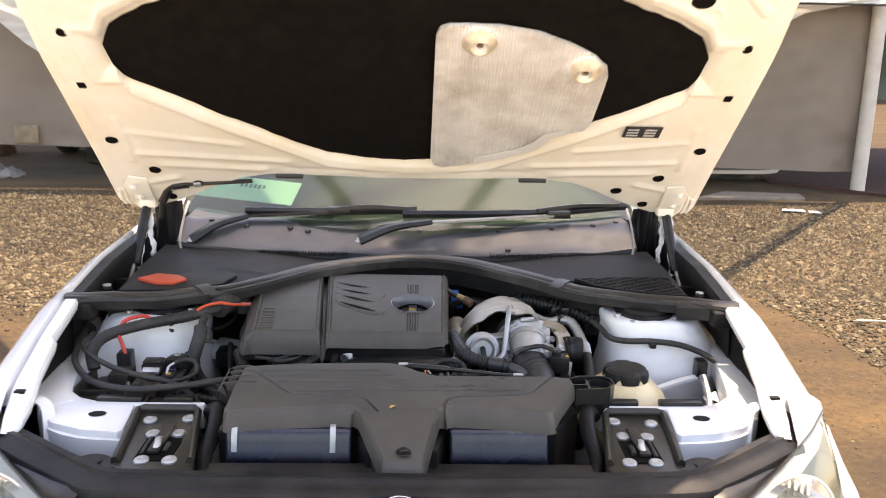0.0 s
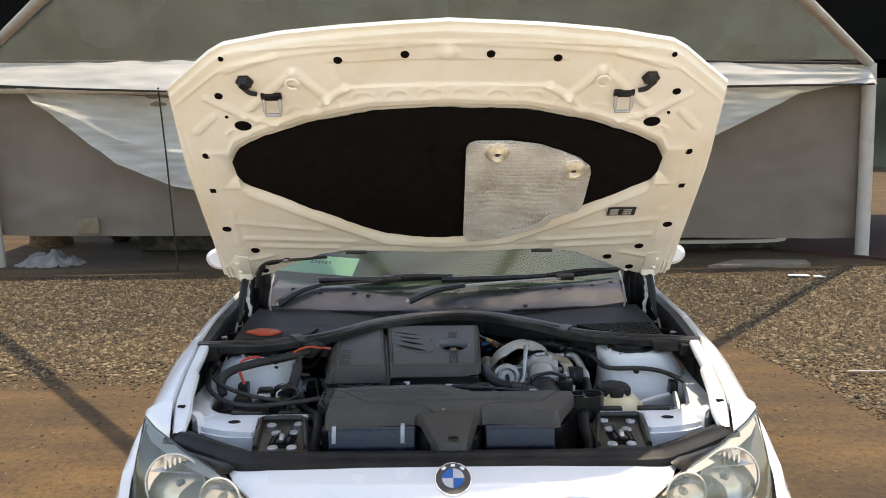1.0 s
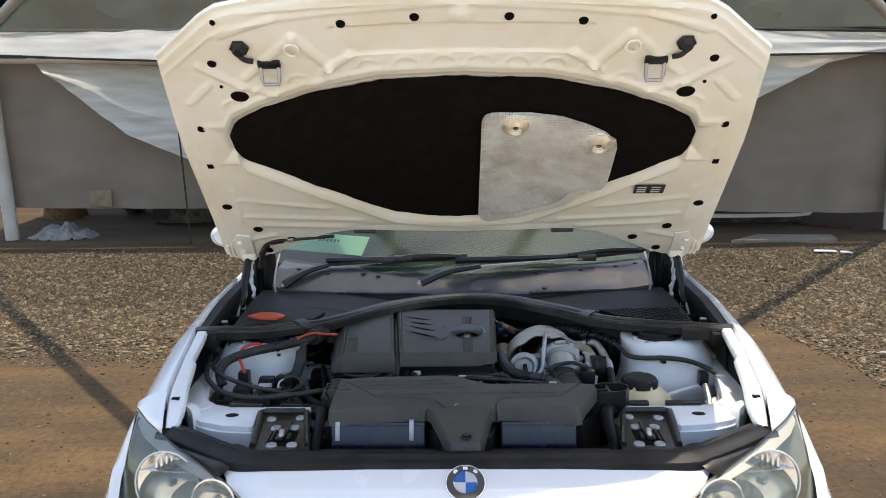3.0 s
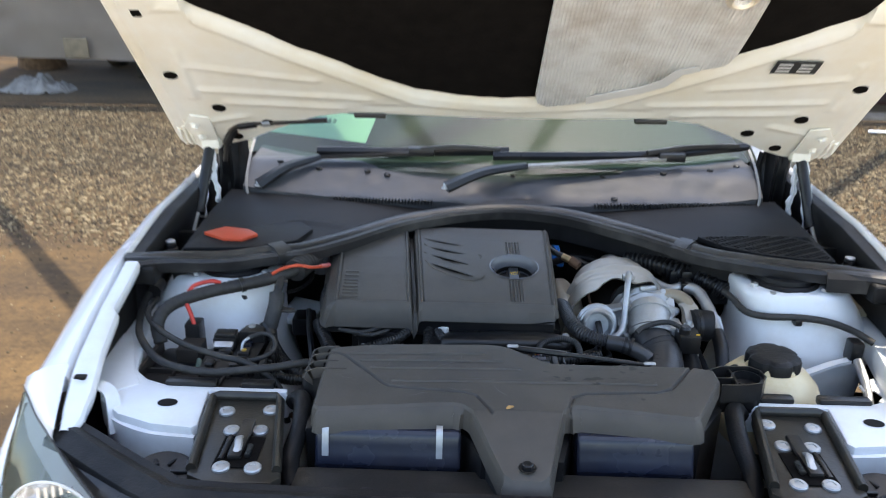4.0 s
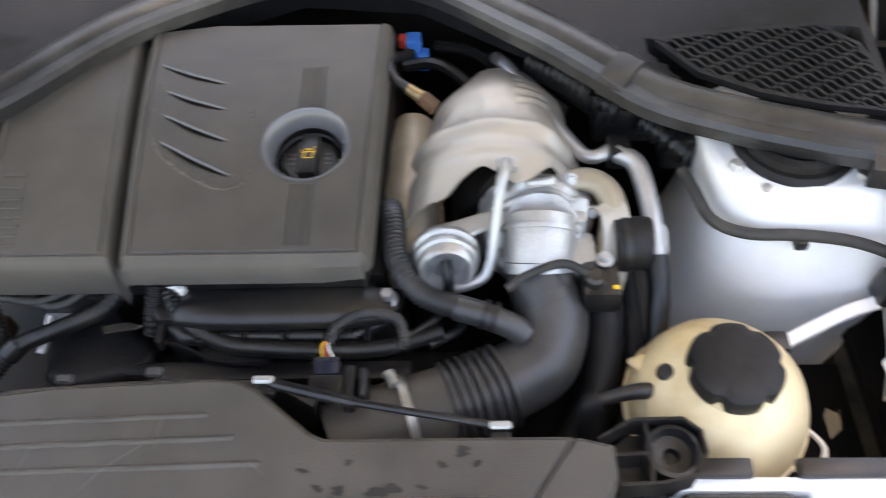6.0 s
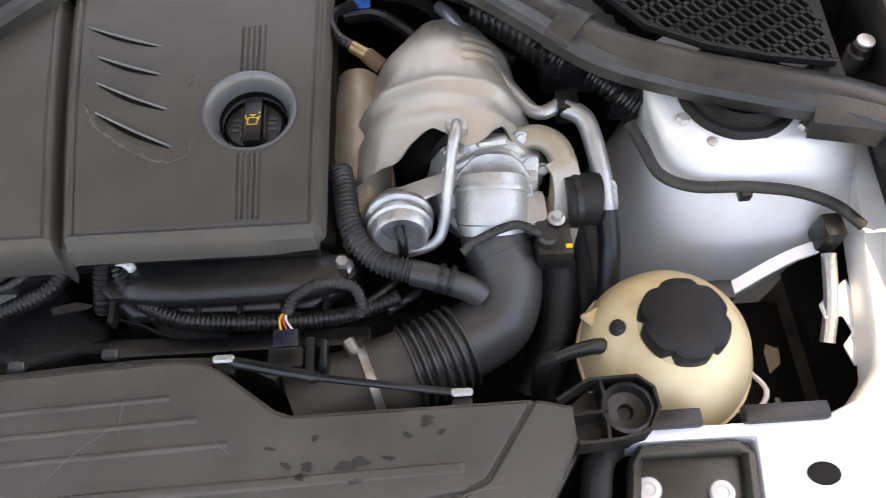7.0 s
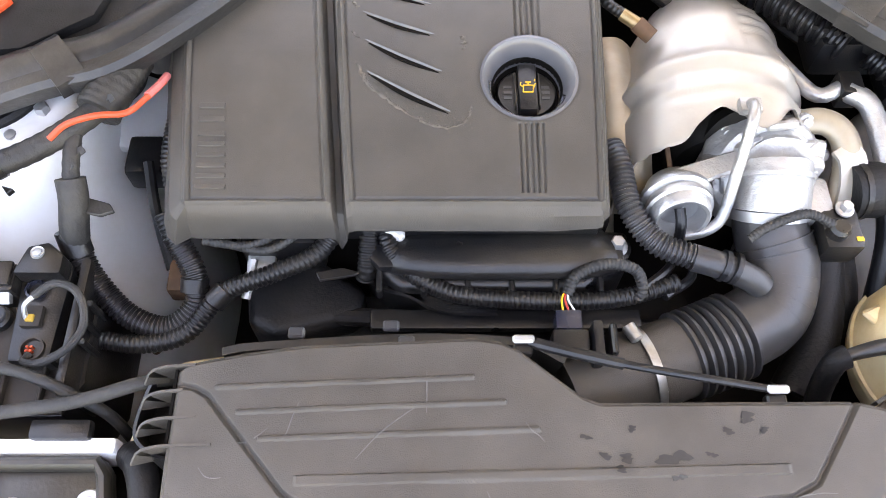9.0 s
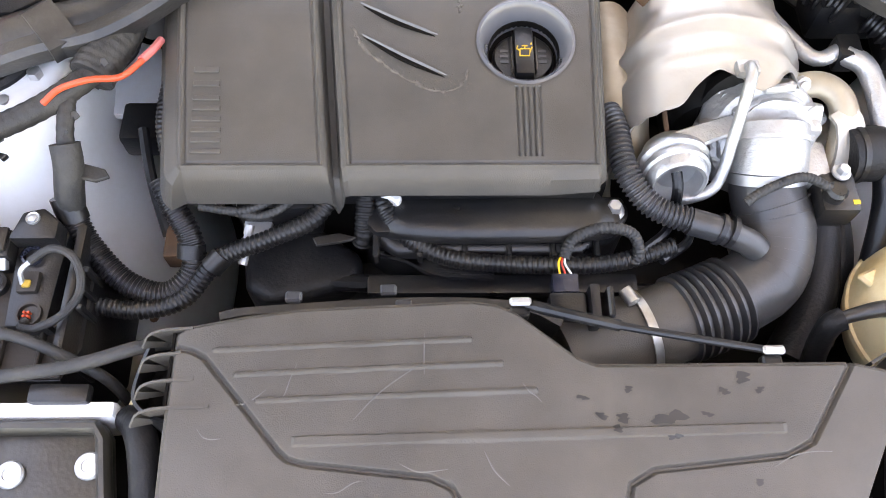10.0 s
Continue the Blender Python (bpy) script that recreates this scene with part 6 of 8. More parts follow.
for x, y, r in ((0.045, 1.506, 0.006), (0.078, 1.488, 0.009), (0.118, 1.488, 0.017), (0.15, 1.491, 0.006), (0.167, 1.511, 0.007), (0.185, 1.523, 0.011), (0.198, 1.512, 0.006), (0.085, 1.513, 0.006), (0.06, 1.490, 0.007), (0.072, 1.479, 0.007), (0.12, 1.472, 0.007), (0.185, 1.435, 0.006)):
    bm = bmesh.new()
    pts = []
    for a in np.linspace(0, 2 * math.pi, 20, endpoint=False):
        k = r * (0.72 + 0.28 * math.sin(2 * a + 60 * x) + 0.16 * math.sin(5 * a + 90 * y) + rng.uniform(-0.10, 0.10))
        pts.append((x + k * math.cos(a), y + 0.5 * k * math.sin(a)))
    f = bm.faces.new([bm.verts.new((px, py, box_height(px, py) + 0.0008)) for px, py in pts])
    part("chip", bm, "chip", airbox, smooth=False)
leaf = thing("fallen_leaf", sweep([(-0.023, 1.394, 0.9165), (-0.018, 1.396, 0.919), (-0.013, 1.401, 0.9175)], [(-0.004, 0), (0, 0.001), (0.004, 0), (0, -0.0005)], 8, radius=lambda i: 0.25 + 0.9 * math.sin(math.pi * (i + 0.5) / 8)), material("dry_leaf", (0.5, 0.28, 0.1), 0.8, vary=0.3, scale=80), "dry brown leaf lying on the air box", "leaf")

# --- engine cover ---
cov_top = lerp([(1.70, 0.923), (1.727, 0.926), (1.83, 0.941), (1.90, 0.949), (2.0, 0.955), (2.2, 0.958)])
cov_front = lerp([(-0.330, 1.733), (-0.324, 1.727), (0.078, 1.727), (0.084, 1.733)])
cov_back = lerp([(-0.330, 1.93), (-0.325, 1.985), (-0.21, 2.05), (-0.10, 2.068), (0.084, 2.064)])
SPLIT = -0.177


def cover_height(x, y):
    z = cov_top(y)
    # groove between the two halves
    z -= 0.020 * (1 - step(0.0030, 0.0075, abs(x - SPLIT))) + 0.003 * (1 - step(0.0075, 0.013, abs(x - SPLIT)))
    # a bead and a fine channel run inside the edges of both halves
    for x0, x1 in ((-0.320, SPLIT - 0.014), (SPLIT + 0.016, 0.076)):
        d = min(x - x0, x1 - x, y - 1.7345)
        if x0 - 0.01 < x < x1 + 0.01:
            z -= 0.0022 * max(0, 1 - abs(d) / 0.0022) + 0.0008 * step(-0.0015, 0.0015, d)
            z += 0.0011 * max(0, 1 - abs(d + 0.0042) / 0.0026)
    # oil filler well
    r = math.hypot(x - 0.013, (y - 1.868))
    z -= 0.040 * (1 - step(0.036, 0.047, r))
    # fine lines below and above the well
    for k in range(5):
        lx = 0.0022 + 0.0055 * k
        if 1.742 < y < 1.8165 or 1.920 < y < 1.985:
            z -= 0.0026 * max(0, 1 - abs(x - lx) / 0.0019)
    e = min(y - cov_front(x), cov_back(x) - y, x + 0.330, 0.084 - x)
    z -= 0.0045 * (1 - step(0, 0.0045, e))
    return z


def cover_spread(x, y):
    """The cover widens towards the windscreen."""
    return float(np.interp(x, [-0.40, -0.33, SPLIT, 0.084, 0.11], [-0.018, -0.018, -0.018, 0.007, 0.007])) * (y - 1.727) / 0.2


# paler than the cover: the blades' highlight is put into the colour
M["well2"] = material("highlight_edge_plastic", (0.12, 0.115, 0.11), 0.16, vary=0.1, scale=30)
cover_bm = field(np.linspace(-0.330, 0.084, 420), cov_front, cov_back, 270, cover_height,
                 lambda p: 0.027 + 0.016 * step(SPLIT + 0.004, SPLIT - 0.004, p.x) - 0.006 * step(0.03, 0.08, p.x),
                 lambda p, o: 0.028 if o.x < -0.7 else 0.007 if o.x > 0.7 else 0.011)
for v in cover_bm.verts:
    v.co.x += cover_spread(v.co.x, v.co.y)
ecover = part("engine_cover", cover_bm, "cover", car, "grey-black plastic engine cover with louvres and oil filler well", angle=24)
part("cover_skirt", prism([(-0.345, 1.724), (0.083, 1.724), (0.092, 2.05), (-0.355, 1.96)], 0.862, 0.893, 0.002, 1), "black", ecover)
for (ax, ay), (bx, by), heavy in (((-0.153, 1.876), (-0.068, 1.829), 1.0), ((-0.156, 1.915), (-0.0765, 1.876), 0.95), ((-0.160, 1.952), (-0.084, 1.922), 0.8), ((-0.176, 1.996), (-0.088, 1.962), 0.7)):
    a, b = Vector((ax, ay, cov_top(ay) - 0.0008)), Vector((bx, by, cov_top(by) - 0.0008))
    mid = (a + b) / 2 + Vector((-0.001, -0.0022, 0.0008))
    taper = lambda i, w=heavy: w * (0.12 + 0.95 * math.sin(math.pi * (i + 0.6) / 26.2) ** 0.7)
    # black strip below each blade, the blade's shade put into its colour
    part("louvre_shade", sweep([a + Vector((0.001, -0.0034, -0.0008)), mid + Vector((-0.001, -0.0042, -0.0008)), b + Vector((-0.002, -0.0026, -0.0008))], [(-0.0021, 0), (0.0021, 0), (0.0021, 0.0016), (-0.0021, 0.0016)], 26, radius=taper), "felt", ecover)
    part("louvre", sweep([a, mid, b], [(-0.0016, -0.003), (-0.0013, 0.0012), (-0.0003, 0.0024), (0.0020, 0.0002), (0.0040, -0.003)], 26, radius=taper), "well2", ecover)
# dried dirt ring round the lowest louvres
rng = np.random.default_rng(5)
M["crust"] = material("dried_dirt", (0.088, 0.076, 0.062), 0.85, vary=0.4, scale=160, bump=1.0, bump_scale=400)
for ring in ([(-0.165, 1.888), (-0.152, 1.862), (-0.125, 1.838), (-0.098, 1.820), (-0.072, 1.812), (-0.054, 1.817), (-0.047, 1.835)], [(-0.057, 1.921), (-0.052, 1.912), (-0.055, 1.902)], [(-0.170, 1.925), (-0.163, 1.917)], [(-0.172, 1.965), (-0.166, 1.957)]):
    pts = [(x + rng.normal(0, 0.0012), y + rng.normal(0, 0.0012), cov_top(y) + 0.0000) for x, y in spline([(x, y, 0) for x, y in ring], 5 * len(ring))[0][:, :2]]
    wide = rng.uniform(0.2, 1.3, 200)
    part("dirt_crust", sweep(pts, [(-0.0024, -0.0012), (-0.0010, 0.0001), (0.0010, 0.0002), (0.0026, -0.0012)], curve=False, radius=lambda i: wide[i]), "crust", ecover)
bm = bmesh.new()
for k in range(420):
    q = rng.random()
    x, y = -0.158 + 0.112 * q + rng.normal(0, 0.003), 1.872 - 0.066 * q + 0.05 * max(0, q - 0.72) + rng.normal(0, 0.006) - 0.004
    r = rng.uniform(0.0003, 0.0010)
    turn = rng.uniform(0, 3)
    bm.faces.new([bm.verts.new((x + r * rng.uniform(0.5, 1.3) * math.cos(turn + c), y + r * rng.uniform(0.5, 1.3) * math.sin(turn + c), cov_top(y) - 0.0006 + 0.0003)) for c in (0, 1.26, 2.5, 3.77, 5.0)])
part("dirt_specks", bm, "crust", ecover, "dried dirt specks round the louvres")
# raised mark, as plain bars
for y0, y1 in ((1.7440, 1.7490), (1.7555, 1.7605), (1.7665, 1.7715), (1.7780, 1.7830), (1.7895, 1.7945), (1.8005, 1.8060), (1.8160, 1.8225), (1.8310, 1.8375)):
    ym = (y0 + y1) / 2
    part("raised_mark", box(-0.3165 - 0.04 * (ym - 1.745), -0.2865 - 0.09 * (ym - 1.745), y0, y1, cov_top(ym) - 0.004, cov_top(ym) + 0.0007, 0.0005, 1), "cover", ecover)
# lighter blue-grey than the cover, with the sky's reflection put into the colour
M["well"] = material("sky_lightened_grey_plastic", (0.10, 0.10, 0.108), 0.24, vary=0.08, scale=20)
WELL = Matrix.Translation((0.013, 1.868, 0.9455)) @ Matrix.Rotation(radians(7.5), 4, "X")
part("oil_well", lathe([(0.0505, 0.0010), (0.0475, 0.0016), (0.0440, -0.002), (0.041, -0.010), (0.0375, -0.021), (0.0355, -0.034), (0.0, -0.036)], 56, WELL), "well", ecover, "smooth funnel round the oil filler")
# felt-black inner ring and floor: shade of the well put into the colour
part("well_floor", lathe([(0.0376, -0.0205), (0.0366, -0.0250), (0.0360, -0.0330), (0.0, -0.0335)], 40, WELL), "felt", ecover)
CAP = Matrix.Translation((0.013, 1.868, 0.9165))
cap = part("oil_cap", lathe([(0.0325, -0.02), (0.0325, 0.0), (0.030, 0.0035), (0.0, 0.0035)], 32, CAP), "black", ecover, "black oil filler cap with a yellow symbol")
part("grip", box(-0.0098, 0.0098, -0.030, 0.030, 0.0, 0.0150, 0.003, 2, CAP), "black", ecover)
# oil can symbol: body, spout, handle, drop
for line in (((-0.005, -0.008), (0.005, -0.008), (0.0058, 0.001), (-0.0045, 0.001), (-0.005, -0.008)), ((0.0054, -0.004), (0.0078, 0.003), (0.0088, 0.0025)), ((-0.0047, -0.001), (-0.0078, 0.001), (-0.0070, 0.005)), ((0.0005, 0.001), (0.0005, 0.005)), ((-0.0025, 0.005), (0.0035, 0.005)), ((0.0072, 0.0065), (0.0078, 0.0090))):
    part("oil_symbol", sweep([CAP @ Vector((x, y, 0.0153)) for x, y in line], [(-0.0006, -0.0003), (0.0006, -0.0003), (0.0006, 0.0004), (-0.0006, 0.0004)], curve=False), "yellow", ecover)
for side in (-1, 1):
    for k in range(3):
        part("cap_bar", box(side * 0.0200 - 0.0042, side * 0.0200 + 0.0042, -0.0085 + 0.007 * k, -0.0050 + 0.007 * k, 0.0037, 0.0042, 0.0, m=CAP), "scuttle", ecover)
    part("cap_rib", box(side * 0.0125 - 0.001, side * 0.0125 + 0.001, -0.022, 0.022, 0.0, 0.0105, 0.0008, 1, CAP), "cover", ecover)

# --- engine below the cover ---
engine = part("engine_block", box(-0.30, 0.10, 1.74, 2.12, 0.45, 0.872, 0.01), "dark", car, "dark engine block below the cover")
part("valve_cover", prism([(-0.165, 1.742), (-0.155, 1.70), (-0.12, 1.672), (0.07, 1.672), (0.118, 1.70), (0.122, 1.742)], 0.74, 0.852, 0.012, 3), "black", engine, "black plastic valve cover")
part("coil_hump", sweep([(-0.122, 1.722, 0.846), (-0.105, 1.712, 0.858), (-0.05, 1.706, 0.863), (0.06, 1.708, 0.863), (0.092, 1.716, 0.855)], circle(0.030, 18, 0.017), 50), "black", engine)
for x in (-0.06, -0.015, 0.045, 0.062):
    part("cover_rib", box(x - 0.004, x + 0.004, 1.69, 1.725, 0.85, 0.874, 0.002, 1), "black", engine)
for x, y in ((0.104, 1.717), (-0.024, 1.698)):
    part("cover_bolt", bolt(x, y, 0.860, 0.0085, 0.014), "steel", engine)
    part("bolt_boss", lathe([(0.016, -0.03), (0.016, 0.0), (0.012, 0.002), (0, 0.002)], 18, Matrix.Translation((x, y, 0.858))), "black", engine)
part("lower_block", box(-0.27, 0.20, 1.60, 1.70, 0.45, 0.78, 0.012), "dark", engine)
for k in range(6):
    x = -0.14 + 0.045 * k
    part("valve_rib", box(x - 0.003, x + 0.003, 1.668, 1.700, 0.838, 0.857, 0.0015, 1), "black", engine)
part("front_rail", box(-0.15, 0.13, 1.640, 1.662, 0.812, 0.826, 0.004), "black", engine, "smooth black rail below the valve cover")
part("front_cover", prism([(-0.15, 1.700), (-0.14, 1.690), (0.09, 1.690), (0.11, 1.70), (0.11, 1.73), (-0.15, 1.73)], 0.852, 0.866, 0.005, 2), "black", engine)
part("injection_rail", tube([(-0.19, 1.662, 0.805), (0.0, 1.655, 0.805), (0.16, 1.648, 0.805)], 0.010, 20, 10), "black", engine, "black rail with a dull shine")
part("fan_shroud", sweep([(-0.285, 1.599, 0.866), (-0.25, 1.604, 0.868), (-0.10, 1.611, 0.872), (0.0, 1.606, 0.872), (0.04, 1.59, 0.868)], [(-0.004, -0.12), (0.004, -0.12), (0.004, 0.004), (-0.004, 0.004)], 40), "dusty", car, "brownish plastic fan shroud edge")
for x, y in ((-0.215, 1.615), (-0.125, 1.622), (-0.11, 1.606)):
    part("shroud_clip", box(x - 0.008, x + 0.008, y - 0.005, y + 0.006, 0.872, 0.880, 0.002, 1), "scuttle", car)
part("side_duct", prism([(-0.29, 1.735), (-0.22, 1.735), (-0.155, 1.69), (-0.165, 1.655), (-0.25, 1.635), (-0.28, 1.65)], 0.70, 0.815, 0.016, 4), "rubber", engine, "black plastic duct")
part("throttle_body", box(-0.285, -0.20, 1.715, 1.78, 0.80, 0.87, 0.01), "black", engine)
part("metal_lever", box(-0.280, -0.250, 1.70, 1.720, 0.832, 0.842, 0.004), "cast", engine)
part("metal_lever", sweep([(-0.272, 1.71, 0.845), (-0.276, 1.69, 0.835), (-0.280, 1.672, 0.828)], circle(0.005, 8), 10), "cast", engine)
part("engine_bracket", prism([(-0.20, 1.680), (-0.165, 1.686), (-0.160, 1.690), (-0.178, 1.695), (-0.205, 1.690)], 0.852, 0.856, 0.001, 1), "black", engine)
part("white_plug", prism([(-0.137, 1.738), (-0.120, 1.736), (-0.113, 1.722), (-0.118, 1.716), (-0.126, 1.722), (-0.136, 1.724)], 0.866, 0.880, 0.002, 1), "liner", engine)

# hoses and looms along the front of the engine
loom = part("wiring_loom", corrugated([(-0.135, 1.735, 0.872), (-0.130, 1.715, 0.866), (-0.112, 1.692, 0.857), (-0.077, 1.672, 0.852), (-0.037, 1.663, 0.852), (0.048, 1.659, 0.852), (0.106, 1.663, 0.852), (0.164, 1.679, 0.855)], 0.009), "black", car, "black corrugated wiring loom")
part("loom_branch", corrugated([(-0.156, 1.692, 0.835), (-0.153, 1.701, 0.85), (-0.150, 1.735, 0.875)], 0.010), "rubber", loom)
part("loom_branch", corrugated([(-0.436, 1.632, 0.82), (-0.385, 1.627, 0.815), (-0.339, 1.637, 0.82), (-0.301, 1.673, 0.84), (-0.25, 1.688, 0.855), (-0.204, 1.706, 0.865), (-0.184, 1.733, 0.875), (-0.180, 1.75, 0.875)], 0.0095), "black", loom)
part("sleeve", tube([(-0.310, 1.664, 0.836), (-0.297, 1.676, 0.842)], 0.012, 4), "black", loom)
part("sleeve", tube([(-0.45, 1.632, 0.822), (-0.43, 1.632, 0.82)], 0.0125, 4), "black", loom)
part("loom_tail", tube([(-0.436, 1.632, 0.82), (-0.47, 1.60, 0.83), (-0.50, 1.575, 0.82)], 0.009, 16), "black", loom)
part("wire_tube", corrugated([(-0.319, 1.717, 0.872), (-0.273, 1.713, 0.870), (-0.239, 1.727, 0.876), (-0.225, 1.74, 0.88)], 0.0045, 0.004), "tape", loom)
part("wire_tube", corrugated([(-0.29, 1.715, 0.866), (-0.255, 1.708, 0.868), (-0.228, 1.722, 0.872), (-0.218, 1.74, 0.878)], 0.0045, 0.004), "tape", loom)
hose = part("vacuum_hose", corrugated([(-0.452, 1.722, 0.868), (-0.449, 1.712, 0.858), (-0.433, 1.686, 0.84), (-0.400, 1.656, 0.82), (-0.360, 1.646, 0.812), (-0.333, 1.669, 0.82), (-0.335, 1.699, 0.84), (-0.352, 1.728, 0.86), (-0.362, 1.75, 0.87)], 0.0125, 0.0048), "black", car, "thick black corrugated hose loop")
part("collar", tube([(-0.455, 1.728, 0.875), (-0.449, 1.710, 0.856)], 0.0155, 4, 16), "black", hose)
part("collar", tube([(-0.334, 1.680, 0.828), (-0.333, 1.692, 0.836)], 0.0145, 4, 16), "black", hose)
sensor = part("sensor", box(0.030, 0.066, 1.600, 1.622, 0.845, 0.872, 0.004, 2, None), "black", car, "black plastic sensor plugged with thin wires")
part("sensor_plug", box(0.034, 0.060, 1.622, 1.642, 0.852, 0.872, 0.003), "snout", sensor)
part("sensor_fin", box(0.068, 0.078, 1.588, 1.628, 0.845, 0.880, 0.003, 2, None), "black", sensor)
part("sensor_fin", box(0.084, 0.090, 1.592, 1.624, 0.845, 0.884, 0.002, 1), "black", sensor)
for k, mat in enumerate(("yellow", "red", "liner")):
    part("wire", tube([(0.042 + 0.006 * k, 1.64, 0.870), (0.041 + 0.003 * k, 1.652, 0.874), (0.046 + 0.002 * k, 1.662, 0.872)], 0.0011, 8, 6), mat, sensor)
part("wire_loop", corrugated([(0.047, 1.658, 0.870), (0.057, 1.676, 0.876), (0.085, 1.686, 0.882), (0.115, 1.683, 0.877), (0.124, 1.668, 0.866), (0.120, 1.660, 0.856)], 0.0058, 0.004), "tape", sensor)
for k in range(4):
    part("thin_cable", tube([(-0.14 + 0.008 * k, 1.68, 0.838), (-0.08, 1.668 - 0.004 * k, 0.838), (-0.02, 1.664 - 0.004 * k, 0.838)], 0.0035, 16, 6), "black", loom)
part("thin_cable", tube([(0.13, 1.672, 0.858), (0.16, 1.70, 0.855), (0.165, 1.74, 0.85)], 0.005, 16, 8), "black", loom)
part("thin_cable", tube([(0.15, 1.665, 0.850), (0.185, 1.695, 0.842), (0.175, 1.74, 0.84)], 0.005, 16, 8), "black", loom)

# intake pipe: bellows, elbow, clamps
ELBOW = [(0.268, 1.764, 0.866), (0.271, 1.745, 0.852), (0.281, 1.708, 0.832), (0.268, 1.664, 0.816), (0.226, 1.637, 0.811)]
intake = part("intake_pipe", sweep(ELBOW, circle(0.041, 28), 40, radius=lambda i: 0.86 + 0.14 * min(1, i / 14)), "elbow", car, "black rubber intake elbow with bellows", angle=60)
for q in (9, 12, 15, 18, 21, 24, 27):
    path = spline(ELBOW, 40)[0]
    part("mould_ring", sweep([path[q], path[q] * 0.6 + path[q + 1] * 0.4], circle(0.0413, 28), curve=False), "elbow", intake)
part("bellows", corrugated([(0.230, 1.639, 0.811), (0.200, 1.626, 0.811), (0.168, 1.614, 0.811)], 0.044, 0.0088, 0.16, 32), "elbow", intake)
part("neck", sweep([(0.172, 1.616, 0.811), (0.14, 1.604, 0.812), (0.10, 1.592, 0.812), (0.05, 1.575, 0.81)], circle(0.043, 28), 12), "cover", intake)
axis = Vector((0.145, 0.045, 0)).normalized()
ring_m = Matrix.Translation((0.128, 1.600, 0.812)) @ axis.to_track_quat("Z", "Y").to_matrix().to_4x4()
part("hose_clamp", lathe([(0.0465, -0.0048), (0.0475, -0.0043), (0.0470, -0.0015), (0.0470, 0.0015), (0.0475, 0.0043), (0.0465, 0.0048)], 40, ring_m), "zinc", intake, "bright steel hose clamp")
part("clamp_screw", lathe([(0.007, 0), (0.007, 0.016), (0.004, 0.018), (0, 0.018)], 12, Matrix.Translation((0.108, 1.632, 0.853)) @ Matrix.Rotation(radians(90), 4, "X") @ Matrix.Rotation(radians(30), 4, "Y")), "zinc", intake)
top_m = Matrix.Translation((0.270, 1.756, 0.862)) @ Vector((0.02, -0.75, -0.6)).to_track_quat("Z", "Y").to_matrix().to_4x4()
part("hose_clamp", lathe([(0.038, -0.006), (0.0395, -0.0055), (0.0395, 0.0055), (0.038, 0.006)], 36, top_m), "steel", intake)
part("clamp_buckle", box(0.258, 0.288, 1.748, 1.762, 0.893, 0.901, 0.003, 2), "steel", intake)
boost = part("breather_hose", corrugated([(0.104, 1.825, 0.885), (0.109, 1.800, 0.890), (0.116, 1.748, 0.886), (0.141, 1.714, 0.876), (0.182, 1.698, 0.871)], 0.0122, 0.0050, 0.2, 18), "elbow", car, "black ribbed breather hose")
part("hose_end", sweep([(0.178, 1.699, 0.871), (0.205, 1.691, 0.869), (0.238, 1.682, 0.858), (0.25, 1.676, 0.85)], circle(0.0142, 16), 16), "elbow", boost)
for s in (0.205, 0.216):
    part("hose_ring", tube([(s, 1.692 - (s - 0.205) * 0.3, 0.869), (s + 0.005, 1.6905 - (s - 0.205) * 0.3, 0.868)], 0.0168, 3, 18), "black", boost)
rod = part("prop_rod", tube([(0.002, 1.594, 0.908), (0.085, 1.572, 0.912), (0.221, 1.549, 0.908)], 0.0038, 24, 10), "black", car, "thin black rod with steel ends")
part("rod_sleeve", tube([(0.008, 1.5925, 0.909), (0.045, 1.582, 0.911), (0.085, 1.572, 0.912)], 0.0056, 12, 10), "black", rod)
for x, y in ((-0.003, 1.596), (0.219, 1.549)):
    part("rod_end", box(x - 0.010, x + 0.010, y - 0.004, y + 0.004, 0.909, 0.914, 0.002, 1, None), "cast", rod)
    part("rod_seat", box(x - 0.009, x + 0.009, y - 0.012, y - 0.002, 0.893, 0.906, 0.002, 1), "black", rod)
part("coolant_hose", tube([(0.338, 1.76, 0.82), (0.343, 1.719, 0.80), (0.334, 1.650, 0.775), (0.305, 1.596, 0.75)], 0.024, 24, 18), "rubber", car, "thick dusty black coolant hose")
part("coolant_hose", tube([(0.372, 1.80, 0.80), (0.378, 1.70, 0.77), (0.36, 1.62, 0.72)], 0.014, 20, 12), "rubber", car, "black coolant hose")

# solenoid block with its plug
valve = part("solenoid", box(0.312, 0.352, 1.705, 1.752, 0.845, 0.882, 0.006), "black", car, "black solenoid valve with wiring plug")
part("solenoid_bolt", bolt(0.337, 1.748, 0.884, 0.007, 0.01), "steel", valve)
part("solenoid_plug", lathe([(0.011, 0), (0.011, 0.012), (0.008, 0.016), (0, 0.016)], 16, Matrix.Translation((0.324, 1.722, 0.880))), "black", valve)
part("solenoid_wire", corrugated([(0.318, 1.725, 0.892), (0.29, 1.735, 0.897), (0.25, 1.722, 0.893), (0.232, 1.712, 0.885)], 0.0048, 0.0036), "tape", valve)
part("solenoid_mark", box(0.343, 0.350, 1.712, 1.717, 0.8822, 0.8828, 0.0), "yellow", valve)

